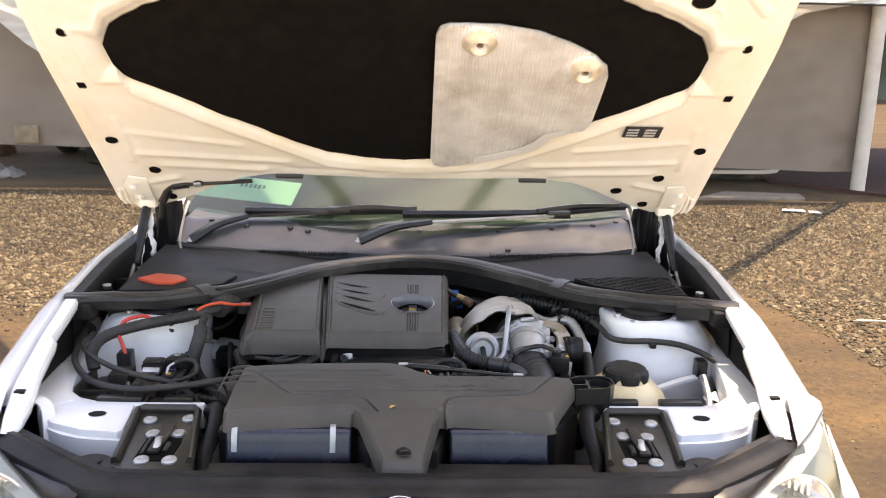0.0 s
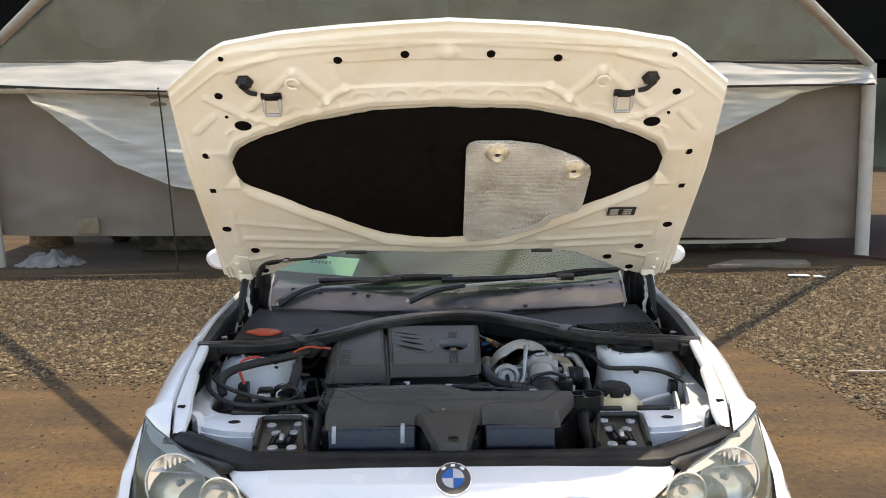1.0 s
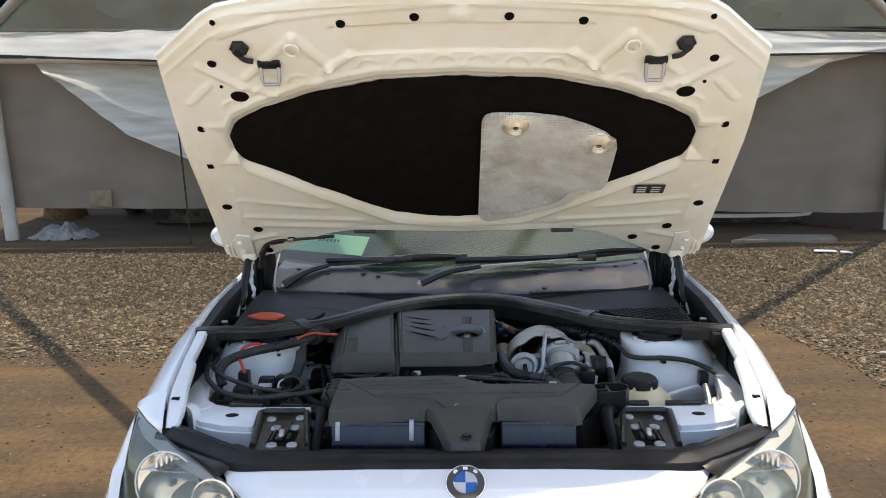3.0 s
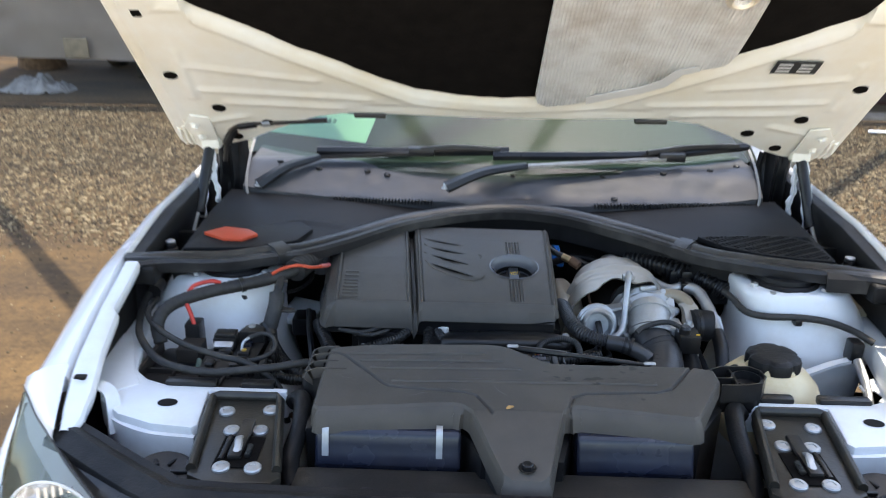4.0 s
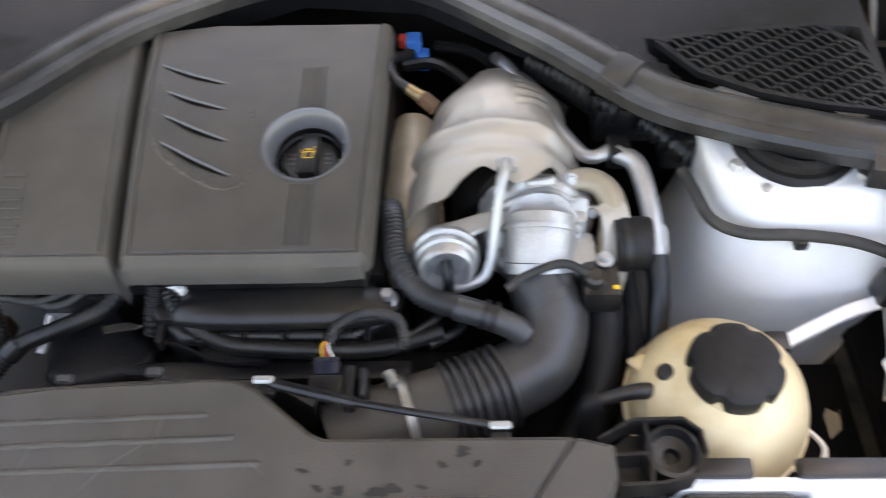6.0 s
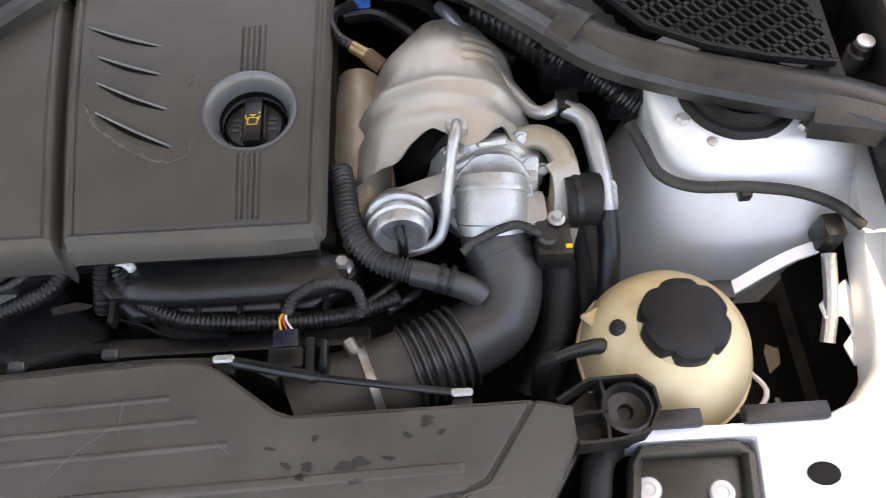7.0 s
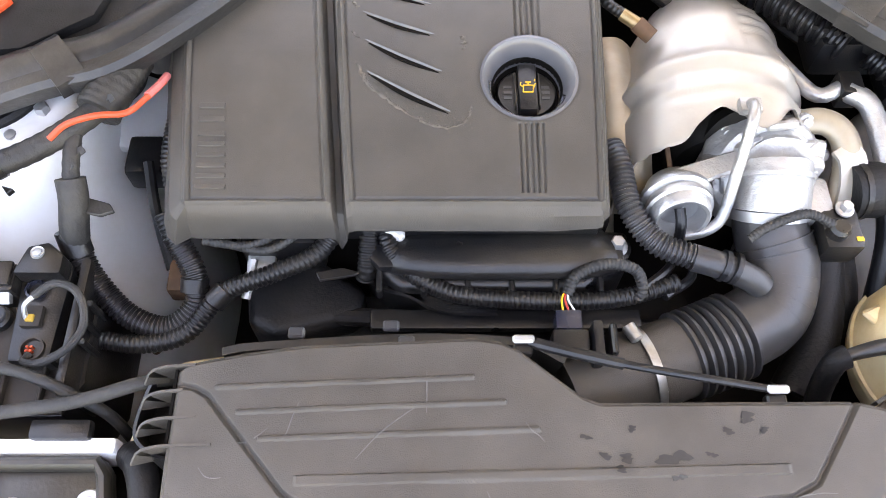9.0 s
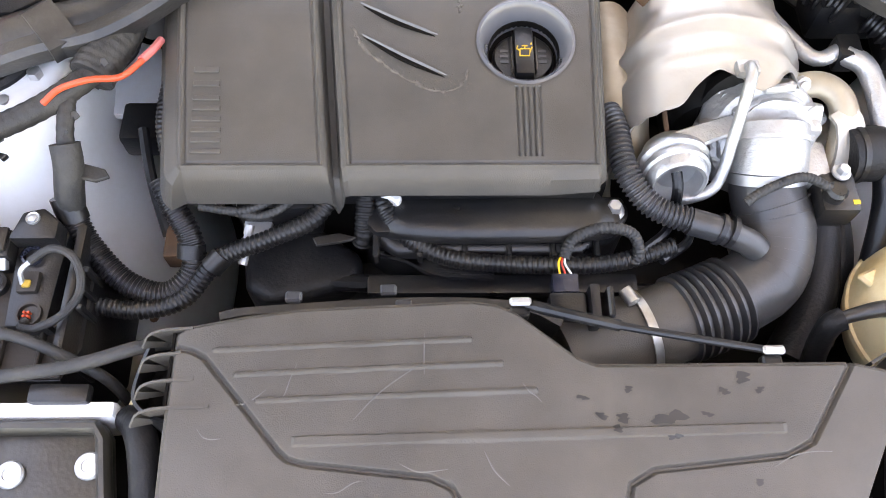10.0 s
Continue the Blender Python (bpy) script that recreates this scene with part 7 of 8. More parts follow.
# --- turbocharger ---
def shield_bm():
    """Pressed sheet shell over the converter, with a ragged front edge."""
    bm = bmesh.new()
    rows = []
    for s in np.linspace(0, 1, 70):
        row = []
        for a in np.linspace(-25, 205, 110):
            th = radians(a)
            edge = 1.812 + 0.006 * math.sin(3 * th + 0.5)
            edge += 0.026 * math.exp(-((a - 99) / 11) ** 2) + 0.028 * math.exp(-((a - 58) / 12) ** 2) - 0.022 * step(106, 128, a) - 0.030 * step(145, 185, a) + 0.006 * noise.noise(Vector((a * 0.13, 0, 0)))
            y = 2.035 + (edge - 2.035) * s
            k = (2.035 - y) / 0.23
            r = 0.052 + 0.034 * step(-0.08, 0.30, k) + 0.010 * step(0.40, 0.62, k) + 0.003 * step(0.74, 0.82, k)
            # pressed beads, uneven along their length
            wob = 0.05 * math.sin(2.2 * th + 0.6)
            r += 0.0045 * math.exp(-((k - 0.60 - wob) / 0.04) ** 2) - 0.002 * math.exp(-((k - 0.68 - wob) / 0.03) ** 2) + 0.0028 * math.exp(-((k - 0.76 - 0.6 * wob) / 0.03) ** 2) + 0.006 * math.exp(-((a - 62) / 14) ** 2) * step(0.2, 0.5, k)
            # ribbed patch on the shoulder
            if 52 < a < 78 and 0.16 < k < 0.40:
                r += 0.0016 * math.sin((k - 0.16) / 0.24 * math.pi * 8)
            r += 0.005 * noise.noise(Vector((math.cos(th) * 1.4, math.sin(th) * 2.0, k * 2))) + 0.0012 * noise.noise(Vector((math.cos(th) * 7, math.sin(th) * 7, k * 9)))
            r += 0.004 * step(0.985, 1.0, s)
            cx, cz = 0.226 + 0.010 * (1 - k), 0.842 + 0.006 * (1 - k)
            row.append(bm.verts.new((cx + r * (1.0 if math.cos(th) > 0 else 1.0 + 0.16 * step(0.1, 0.6, k)) * math.cos(th), y, cz + r * 0.98 * math.sin(th))))
        rows.append(row)
    for a, b in zip(rows, rows[1:]):
        for j in range(len(a) - 1):
            bm.faces.new((a[j], a[j + 1], b[j + 1], b[j]))
    bm.faces.new(rows[0])
    return bm


def cast_lumps(bm, amount, scale):
    """Uneven sand-cast surface."""
    bm.normal_update()
    for v in bm.verts:
        v.co += v.normal * amount * (noise.noise(v.co * scale) + 0.4 * noise.noise(v.co * scale * 2.7))
    return bm


turbo = part("turbocharger", shield_bm(), "shield", car, "turbocharger under a dull silver heat shield", angle=70)
side = bmesh.new()
put(side, lathe([(0.0, 0.115), (0.02, 0.11), (0.034, 0.09), (0.042, 0.03), (0.040, -0.05), (0.032, -0.10), (0, -0.12)], 24, Matrix.Translation((0.122, 1.89, 0.838)) @ Matrix.Rotation(radians(90), 4, "X")))
for v in side.verts:
    v.co += v.normal * 0.004 * noise.noise(v.co * 40)
part("manifold_shield", side, "tan", turbo, "stained manifold heat shield")
part("hot_core", lathe([(0.055, -0.10), (0.060, -0.04), (0.060, 0.03), (0.05, 0.045), (0, 0.045)], 24, Matrix.Translation((0.232, 1.875, 0.845)) @ Matrix.Rotation(radians(90), 4, "X")), "dark", turbo)
part("hot_flange", lathe([(0.052, 0), (0.052, 0.012), (0.045, 0.014), (0, 0.014)], 28, Matrix.Translation((0.255, 1.842, 0.878)) @ Matrix.Rotation(radians(75), 4, "X")), "dark", turbo)
aim = Matrix.Translation((0.272, 1.806, 0.874)) @ Vector((0.0, -0.80, 0.60)).to_track_quat("Z", "Y").to_matrix().to_4x4()
volute = []
for a in np.linspace(0.3, 5.9, 60):
    k = 0.040 + 0.0035 * a
    volute.append((aim @ Vector((k * math.cos(a), k * math.sin(a), -0.006)))[:])
part("compressor_volute", cast_lumps(sweep(volute, [(0.020 * math.cos(a) * (1 + 0.12 * math.cos(4 * a)), 0.020 * math.sin(a) * (1 + 0.12 * math.cos(4 * a))) for a in np.linspace(0, 2 * math.pi, 18, endpoint=False)], 60, radius=lambda i: 0.8 + 0.4 * i / 60, curve=False), 0.004, 55), "cast", turbo, "cast aluminium compressor housing", angle=40)
part("compressor_body", cast_lumps(lathe([(0.0, -0.045), (0.060, -0.045), (0.064, -0.040), (0.064, -0.030), (0.056, -0.026), (0.054, 0.0), (0.046, 0.014), (0.0425, 0.017), (0.0425, 0.026), (0.0, 0.026)], 40, aim), 0.003, 60), "cast", turbo, angle=35)
part("band_clamp", lathe([(0.066, -0.056), (0.069, -0.054), (0.069, -0.046), (0.066, -0.044), (0.060, -0.044), (0.060, -0.056)], 40, aim), "rust", turbo, "brown steel band clamp")
part("compressor_neck", sweep([(0.271, 1.80, 0.890), (0.270, 1.778, 0.880), (0.269, 1.758, 0.866)], circle(0.0395, 28), 10), "cast", turbo, angle=60)
part("neck_collar", sweep([(0.2705, 1.789, 0.8855), (0.2703, 1.785, 0.8835)], circle(0.043, 28), 3), "cast", turbo, angle=40)
for a in np.linspace(0.2, 2 * math.pi, 8, endpoint=False):
    part("housing_lug", lathe([(0.008, -0.026), (0.008, -0.004), (0.0065, -0.003), (0.005, -0.003), (0.005, 0.001), (0, 0.001)], 12, aim @ Matrix.Translation((0.060 * math.cos(a), 0.060 * math.sin(a), 0.0))), "cast", turbo)
part("housing_rib", box(-0.034, 0.030, -0.050, -0.030, 0.006, 0.020, 0.005, 2, aim), "cast", turbo)
part("housing_rib", box(0.018, 0.052, -0.004, 0.034, 0.004, 0.018, 0.006, 2, aim), "cast", turbo)
part("housing_rib", box(-0.060, -0.018, 0.020, 0.044, -0.012, 0.012, 0.006, 2, aim @ Matrix.Rotation(0.5, 4, "Z")), "cast", turbo)
part("cast_fin", box(-0.002, 0.002, -0.055, 0.055, 0.010, 0.019, 0.0012, 1, aim @ Matrix.Rotation(-0.9, 4, "Z")), "cast", turbo)
for x, y, w, h, a in ((-0.030, 0.030, 0.030, 0.012, 0.4), (0.036, -0.020, 0.022, 0.016, -0.3), (0.000, 0.052, 0.034, 0.010, 0.1), (-0.046, -0.012, 0.016, 0.026, 0.2)):
    part("cast_web", cast_lumps(box(-w / 2, w / 2, -h / 2, h / 2, 0.0, 0.022, 0.006, 3, aim @ Matrix.Translation((x, y, 0.0)) @ Matrix.Rotation(a, 4, "Z")), 0.002, 90), "cast", turbo)
part("can_bracket", prism([(0.158, 1.785), (0.200, 1.800), (0.238, 1.812), (0.238, 1.788), (0.205, 1.776), (0.182, 1.764)], 0.896, 0.902, 0.002, 1), "cast", turbo, "cast arm holding the actuator")
part("corner_lug", box(0.300, 0.322, 1.788, 1.816, 0.862, 0.900, 0.006, 2), "cast", turbo)
part("flange_block", box(0.288, 0.330, 1.742, 1.790, 0.838, 0.882, 0.008, 2), "cast", turbo)
part("outlet_elbow", sweep([(0.286, 1.836, 0.894), (0.305, 1.843, 0.902), (0.328, 1.844, 0.904), (0.346, 1.832, 0.900), (0.354, 1.810, 0.888), (0.352, 1.785, 0.870), (0.346, 1.765, 0.850)], circle(0.016, 18, 0.012), 36, radius=lambda i: 0.85 + 0.35 * i / 36), "tan", turbo, "tan outlet elbow under a pressed cover", angle=60)
part("outlet_plate", sweep([(0.344, 1.815, 0.900), (0.352, 1.80, 0.897), (0.354, 1.775, 0.880), (0.350, 1.752, 0.850), (0.346, 1.742, 0.825)], [(-0.016, -0.002), (0.016, -0.002), (0.016, 0.002), (-0.016, 0.002)], 16), "shield", turbo)
part("boost_hose", sweep([(0.352, 1.778, 0.870), (0.368, 1.780, 0.870), (0.380, 1.781, 0.869), (0.388, 1.781, 0.868)], circle(0.030, 28), 14), "rubber", turbo, "thick black boost hose")
part("hose_band", tube([(0.360, 1.779, 0.870), (0.366, 1.7795, 0.870)], 0.0312, 3, 28), "black", turbo)
# wastegate actuator
wg = Matrix.Translation((0.167, 1.760, 0.878)) @ Vector((0.04, -0.86, 0.22)).to_track_quat("Z", "Y").to_matrix().to_4x4()
part("wastegate_can", lathe([(0.0, -0.032), (0.016, -0.031), (0.027, -0.025), (0.0315, -0.014), (0.0320, -0.008), (0.0375, -0.0075), (0.0385, -0.004), (0.0385, 0.0), (0.0365, 0.002), (0.0330, 0.003), (0.0330, 0.008), (0.0355, 0.009), (0.0355, 0.013), (0.0325, 0.015), (0.0300, 0.025), (0.0275, 0.0275), (0.0245, 0.0265), (0.0205, 0.010), (0, 0.008)], 48, wg), "alu", turbo, "round zinc wastegate actuator", angle=40)
part("can_hose", tube([(0.167, 1.748, 0.886), (0.169, 1.736, 0.878), (0.170, 1.728, 0.862), (0.168, 1.722, 0.84)], 0.0058, 14, 10), "black", turbo)
part("actuator_rod", tube([(0.163, 1.795, 0.888), (0.161, 1.815, 0.895), (0.160, 1.84, 0.905)], 0.0028, 10, 8), "rust", turbo)
part("oil_pipe", sweep([(0.234, 1.832, 0.950), (0.2325, 1.822, 0.956), (0.229, 1.808, 0.955), (0.225, 1.792, 0.940), (0.220, 1.770, 0.910), (0.2155, 1.750, 0.884), (0.208, 1.738, 0.870), (0.190, 1.732, 0.862), (0.165, 1.732, 0.855)], circle(0.0060, 12), 60), "alu", turbo, "silver oil feed pipe")
part("pipe_foot", box(0.222, 0.246, 1.824, 1.842, 0.938, 0.950, 0.005, 2), "alu", turbo)
o2 = part("oxygen_sensor", tube([(0.155, 1.948, 0.918), (0.138, 1.960, 0.926)], 0.0095, 5, 12), "rust", car, "oxygen sensor with a brown tip and black cable")
part("sensor_body", tube([(0.140, 1.959, 0.925), (0.122, 1.970, 0.930)], 0.0075, 5, 12), material("brass_sensor_body", (0.36, 0.25, 0.13), 0.4, metal=0.8, vary=0.2, scale=50), o2)
part("sensor_cable", corrugated([(0.124, 1.969, 0.930), (0.105, 1.985, 0.934), (0.098, 2.02, 0.93), (0.12, 2.07, 0.90)], 0.0062, 0.005), "black", o2)

# --- behind the turbo, on the firewall ---
plug_blue = part("blue_connector", box(0.112, 0.132, 2.088, 2.112, 0.868, 0.902, 0.003), "blue", car, "blue plastic connector with a red lock")
part("lock_tab", box(0.103, 0.113, 2.092, 2.106, 0.888, 0.905, 0.002, 1), "red", plug_blue)
part("connector_foot", box(0.126, 0.142, 2.08, 2.10, 0.860, 0.885, 0.003), "blue", plug_blue)
part("pipe", tube([(0.231, 2.075, 0.885), (0.243, 2.04, 0.90), (0.278, 1.972, 0.90), (0.318, 1.897, 0.90), (0.335, 1.880, 0.902), (0.358, 1.890, 0.904)], 0.0085, 36, 12), "alu", car, "thin grey metal pipe behind the turbo")
ac = part("refrigerant_pipe", tube([(0.362, 1.885, 0.904), (0.384, 1.866, 0.902), (0.395, 1.813, 0.885), (0.399, 1.765, 0.862)], 0.0115, 24, 14), "alu", car, "silver refrigerant pipe with a black hose below")
for y, z in ((1.79, 0.874), (1.782, 0.870), (1.774, 0.866)):
    part("pipe_ring", lathe([(0.0145, -0.0025), (0.0145, 0.0025), (0.011, 0.003)], 16, Matrix.Translation((0.398, y, z)) @ Matrix.Rotation(radians(65), 4, "X")), "steel", ac)
part("pipe_hose", tube([(0.399, 1.768, 0.863), (0.400, 1.73, 0.84), (0.396, 1.68, 0.79), (0.39, 1.64, 0.74)], 0.013, 20, 14), "black", ac)
part("pipe_clip", box(0.353, 0.378, 1.875, 1.905, 0.885, 0.915, 0.004), "black", ac)
box_r = part("wiring_box", box(0.345, 0.43, 1.94, 2.01, 0.86, 0.915, 0.01), "black", car, "black ribbed wiring duct on the firewall")
for k in range(5):
    part("duct_rib", tube([(0.335 + 0.011 * k, 1.955 - 0.004 * k, 0.925), (0.352 + 0.011 * k, 1.985 - 0.004 * k, 0.925)], 0.0035, 4, 8), "black", box_r)
part("ribbed_hose", corrugated([(0.278, 2.055, 0.895), (0.318, 2.012, 0.904), (0.350, 1.975, 0.908), (0.378, 1.948, 0.906)], 0.019, 0.011, 0.24, 20), "black", box_r)
part("ribbed_hose", corrugated([(0.400, 1.935, 0.905), (0.425, 1.912, 0.90), (0.452, 1.893, 0.888)], 0.015, 0.009, 0.22, 18), "black", box_r)
part("duct_bolt", bolt(0.411, 1.967, 0.917, 0.009, 0.012), "steel", box_r)
part("duct_sleeve", lathe([(0.017, -0.03), (0.017, 0.0), (0.012, 0.004), (0, 0.004)], 18, Matrix.Translation((0.411, 1.967, 0.914))), "black", box_r)
part("duct_block", box(0.42, 0.47, 1.895, 1.945, 0.86, 0.91, 0.008), "black", box_r)
part("wall_nut", bolt(0, 0, 0, 0.010, 0.012, Matrix.Translation((0.318, 2.07, 0.895)) @ Matrix.Rotation(radians(60), 4, "X")), "steel", car)
for k, (x, y) in enumerate(((0.20, 2.10), (0.27, 2.06), (0.16, 2.06))):
    part("wall_cable", tube([(x - 0.05, y + 0.02, 0.87), (x, y, 0.875 + 0.006 * k), (x + 0.07, y - 0.06, 0.87), (x + 0.12, y - 0.10, 0.86)], 0.008, 20, 8), "black", car)

# --- coolant tank ---
tank_at = Matrix.Translation((0.448, 1.618, 0.798))
tank = part("coolant_tank", lathe([(0, -0.082), (0.04, -0.078), (0.072, -0.058), (0.088, -0.025), (0.0925, -0.004), (0.0955, -0.003), (0.0955, 0.003), (0.0925, 0.004), (0.090, 0.022), (0.080, 0.048), (0.062, 0.068), (0.045, 0.078), (0.042, 0.088), (0, 0.088)], 56, tank_at), "tank", car, "yellowed plastic coolant expansion tank", angle=30)
cap_bm = bmesh.new()
rings = []
for r, z in ((0.0, 0.103), (0.030, 0.103), (0.038, 0.102), (0.044, 0.098), (0.046, 0.092), (0.046, 0.080)):
    rings.append([cap_bm.verts.new((0, 0, z))] if r == 0 else [cap_bm.verts.new((r * k * math.cos(a), r * k * math.sin(a), z)) for a in np.linspace(0, 2 * math.pi, 72, endpoint=False) for k in (1 - 0.09 * max(0, math.cos(6 * a)) ** 3,)])
for a, b in zip(rings, rings[1:]):
    for i in range(72):
        j = (i + 1) % 72
        cap_bm.faces.new((a[0], b[i], b[j]) if len(a) == 1 else (a[i], b[i], b[j], a[j]))
cap_bm.transform(tank_at)
part("cap", cap_bm, "rubber", tank, "black screw cap", angle=30)
part("level_knob", lathe([(0.009, 0), (0.009, 0.006), (0.006, 0.008), (0, 0.007)], 14, Matrix.Translation((0.388, 1.624, 0.862)) @ Matrix.Rotation(radians(-35), 4, "Y")), "black", tank)
part("nozzle", sweep([(0.385, 1.614, 0.842), (0.361, 1.612, 0.848), (0.335, 1.606, 0.849), (0.318, 1.601, 0.848)], circle(0.0095, 14), 14, radius=lambda i: 1.0 - 0.35 * i / 14), "black", tank)
part("nozzle_hose", tube([(0.322, 1.602, 0.848), (0.312, 1.598, 0.842), (0.308, 1.585, 0.815), (0.312, 1.565, 0.77)], 0.012, 20, 12), "rubber", tank)
part("neck_tab", prism([(0.355, 1.655), (0.385, 1.668), (0.395, 1.648), (0.37, 1.638)], 0.828, 0.836, 0.003, 1), "tank", tank)
part("tank_foot", box(0.43, 0.54, 1.545, 1.58, 0.74, 0.775, 0.006), "dark", tank)
part("tank_wire", tube([(0.538, 1.60, 0.79), (0.55, 1.57, 0.80), (0.535, 1.55, 0.795), (0.51, 1.555, 0.79)], 0.003, 14, 6), "liner", tank)

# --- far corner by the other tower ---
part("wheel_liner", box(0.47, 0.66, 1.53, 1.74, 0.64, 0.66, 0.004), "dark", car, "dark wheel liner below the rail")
part("tower_cable", tube([(0.430, 1.850, 0.912), (0.440, 1.822, 0.908), (0.456, 1.790, 0.897), (0.490, 1.772, 0.896), (0.545, 1.767, 0.898), (0.600, 1.760, 0.894), (0.645, 1.748, 0.882), (0.676, 1.728, 0.868)], 0.0066, 60, 12), "tape", car, "taped black cable clipped across the tower")
part("cable_clip", box(0.538, 0.552, 1.756, 1.775, 0.884, 0.897, 0.003), "black", car)
ride = part("level_sensor", box(0.632, 0.656, 1.715, 1.745, 0.83, 0.872, 0.005), "black", car, "black sensor on a white bracket")
part("sensor_stem", tube([(0.644, 1.71, 0.84), (0.640, 1.66, 0.82), (0.632, 1.62, 0.80)], 0.008, 12, 10), "alu", ride)
part("sensor_bracket", prism([(0.628, 1.66), (0.668, 1.69), (0.676, 1.60), (0.645, 1.585), (0.64, 1.61), (0.655, 1.625), (0.65, 1.645), (0.63, 1.64)], 0.812, 0.818, 0.002, 1), "inner", ride)
part("brace", sweep([(0.512, 1.672, 0.820), (0.55, 1.690, 0.824), (0.60, 1.712, 0.830), (0.635, 1.722, 0.834)], [(-0.007, -0.003), (0.007, -0.003), (0.007, 0.003), (-0.007, 0.003)], 20), "inner", ride)
part("brace_foot", box(0.50, 0.53, 1.665, 1.688, 0.815, 0.835, 0.003), "black", ride)

# --- battery terminal box and cables beside the near tower ---
tbox = part("terminal_box", prism([(-0.655, 1.58), (-0.60, 1.545), (-0.44, 1.545), (-0.425, 1.58), (-0.425, 1.68), (-0.47, 1.70), (-0.64, 1.70)], 0.70, 0.835, 0.008, 2), "black", car, "black battery terminal box with connectors")
M["grime"] = material("brown_grimy_plastic", (0.018, 0.013, 0.010), 0.65, vary=0.4, scale=25, bump=0.5, bump_scale=80, dirt=(0.06, 0.04, 0.025), dirt_amount=0.6, dirt_scale=12)
part("box_wall", box(-0.440, -0.430, 1.56, 1.70, 0.78, 0.866, 0.003), "black", tbox)
part("box_wall", box(-0.648, -0.640, 1.57, 1.69, 0.78, 0.858, 0.003), "grime", tbox)
for x in (-0.59, -0.545, -0.50, -0.462):
    part("cell_wall", box(x - 0.002, x + 0.002, 1.55, 1.60, 0.80, 0.846, 0.001, 1), "grime", tbox)
part("cell_wall", box(-0.64, -0.44, 1.597, 1.601, 0.80, 0.848, 0.001, 1), "grime", tbox)
part("cell_floor", box(-0.64, -0.44, 1.548, 1.62, 0.833, 0.838, 0.001, 1), "grime", tbox)
part("left_block", box(-0.602, -0.560, 1.640, 1.690, 0.80, 0.862, 0.004), "grime", tbox, "grimy brown fuse block")
part("left_block", box(-0.600, -0.572, 1.688, 1.722, 0.80, 0.888, 0.004), "black", tbox)
part("mid_plug", box(-0.540, -0.497, 1.660, 1.690, 0.80, 0.876, 0.004), "black", tbox, "black plug with a bright metal lid")
part("plug_lid", box(-0.536, -0.501, 1.650, 1.668, 0.862, 0.870, 0.002, 2, Matrix.Translation((0, 1.659, 0.866)) @ Matrix.Rotation(radians(28), 4, "X") @ Matrix.Translation((0, -1.659, -0.866))), "steel", tbox)
part("plug_cap", box(-0.538, -0.499, 1.664, 1.690, 0.876, 0.882, 0.003), "black", tbox)
part("mid_body", box(-0.545, -0.490, 1.585, 1.652, 0.80, 0.856, 0.004), "grime", tbox)
part("knob", lathe([(0.013, -0.01), (0.013, 0.006), (0.010, 0.008), (0.007, 0.006), (0, 0.006)], 22, Matrix.Translation((-0.511, 1.637, 0.858))), "black", tbox)
part("mid_notch", box(-0.535, -0.52, 1.592, 1.61, 0.856, 0.864, 0.002, 1), "black", tbox)
part("right_panel", prism([(-0.498, 1.69), (-0.452, 1.702), (-0.448, 1.69), (-0.452, 1.592), (-0.492, 1.592)], 0.80, 0.862, 0.004, 2), "black", tbox, "black connector panel")
part("panel_shoulder", prism([(-0.497, 1.675), (-0.488, 1.705), (-0.468, 1.710), (-0.450, 1.695), (-0.450, 1.675)], 0.86, 0.884, 0.004, 2), "black", tbox)
part("panel_screw", bolt(-0.476, 1.697, 0.884, 0.005, 0.003), "steel", tbox)
part("socket", lathe([(0.0105, -0.004), (0.0105, 0.005), (0.008, 0.006), (0.0075, -0.003), (0, -0.003)], 22, Matrix.Translation((-0.479, 1.666, 0.862))), "snout", tbox)
part("socket", box(-0.486, -0.466, 1.626, 1.648, 0.86, 0.868, 0.002), "grime", tbox)
part("yellow_core", box(-0.480, -0.472, 1.630, 1.638, 0.866, 0.8705, 0.001, 1), material("dull_yellow", (0.42, 0.25, 0.03), 0.6), tbox)
part("silver_clip", sweep([(-0.480, 1.634, 0.868), (-0.479, 1.641, 0.878), (-0.474, 1.646, 0.883), (-0.468, 1.650, 0.885)], circle(0.0026, 8), 12), "steel", tbox, "bright crimped cable end")
part("pin_socket", lathe([(0.012, -0.006), (0.012, 0.004), (0.010, 0.004), (0.009, -0.002), (0, -0.002)], 20, Matrix.Translation((-0.469, 1.604, 0.862))), "grime", tbox)
for k in range(4):
    part("red_pin", box(-0.474 + 0.004 * (k % 2), -0.4715 + 0.004 * (k % 2), 1.600 + 0.004 * (k // 2), 1.6025 + 0.004 * (k // 2), 0.860, 0.868, 0.0006, 1), "orange", tbox)
part("loop_cable", tube([(-0.469, 1.650, 0.885), (-0.450, 1.662, 0.888), (-0.430, 1.656, 0.886), (-0.420, 1.638, 0.880), (-0.420, 1.618, 0.876), (-0.432, 1.598, 0.876), (-0.455, 1.586, 0.874), (-0.472, 1.590, 0.868), (-0.47, 1.598, 0.864)], 0.0042, 60, 10), "tape", tbox)
for y in (1.61, 1.63, 1.65):
    part("box_rib", box(-0.428, -0.422, y, y + 0.006, 0.82, 0.862, 0.001, 1), "black", tbox)
part("green_wire", tube([(-0.555, 1.612, 0.842), (-0.552, 1.618, 0.856), (-0.548, 1.606, 0.850), (-0.55, 1.596, 0.84)], 0.0035, 16, 8), material("dull_green_wire", (0.10, 0.15, 0.12), 0.6), tbox)
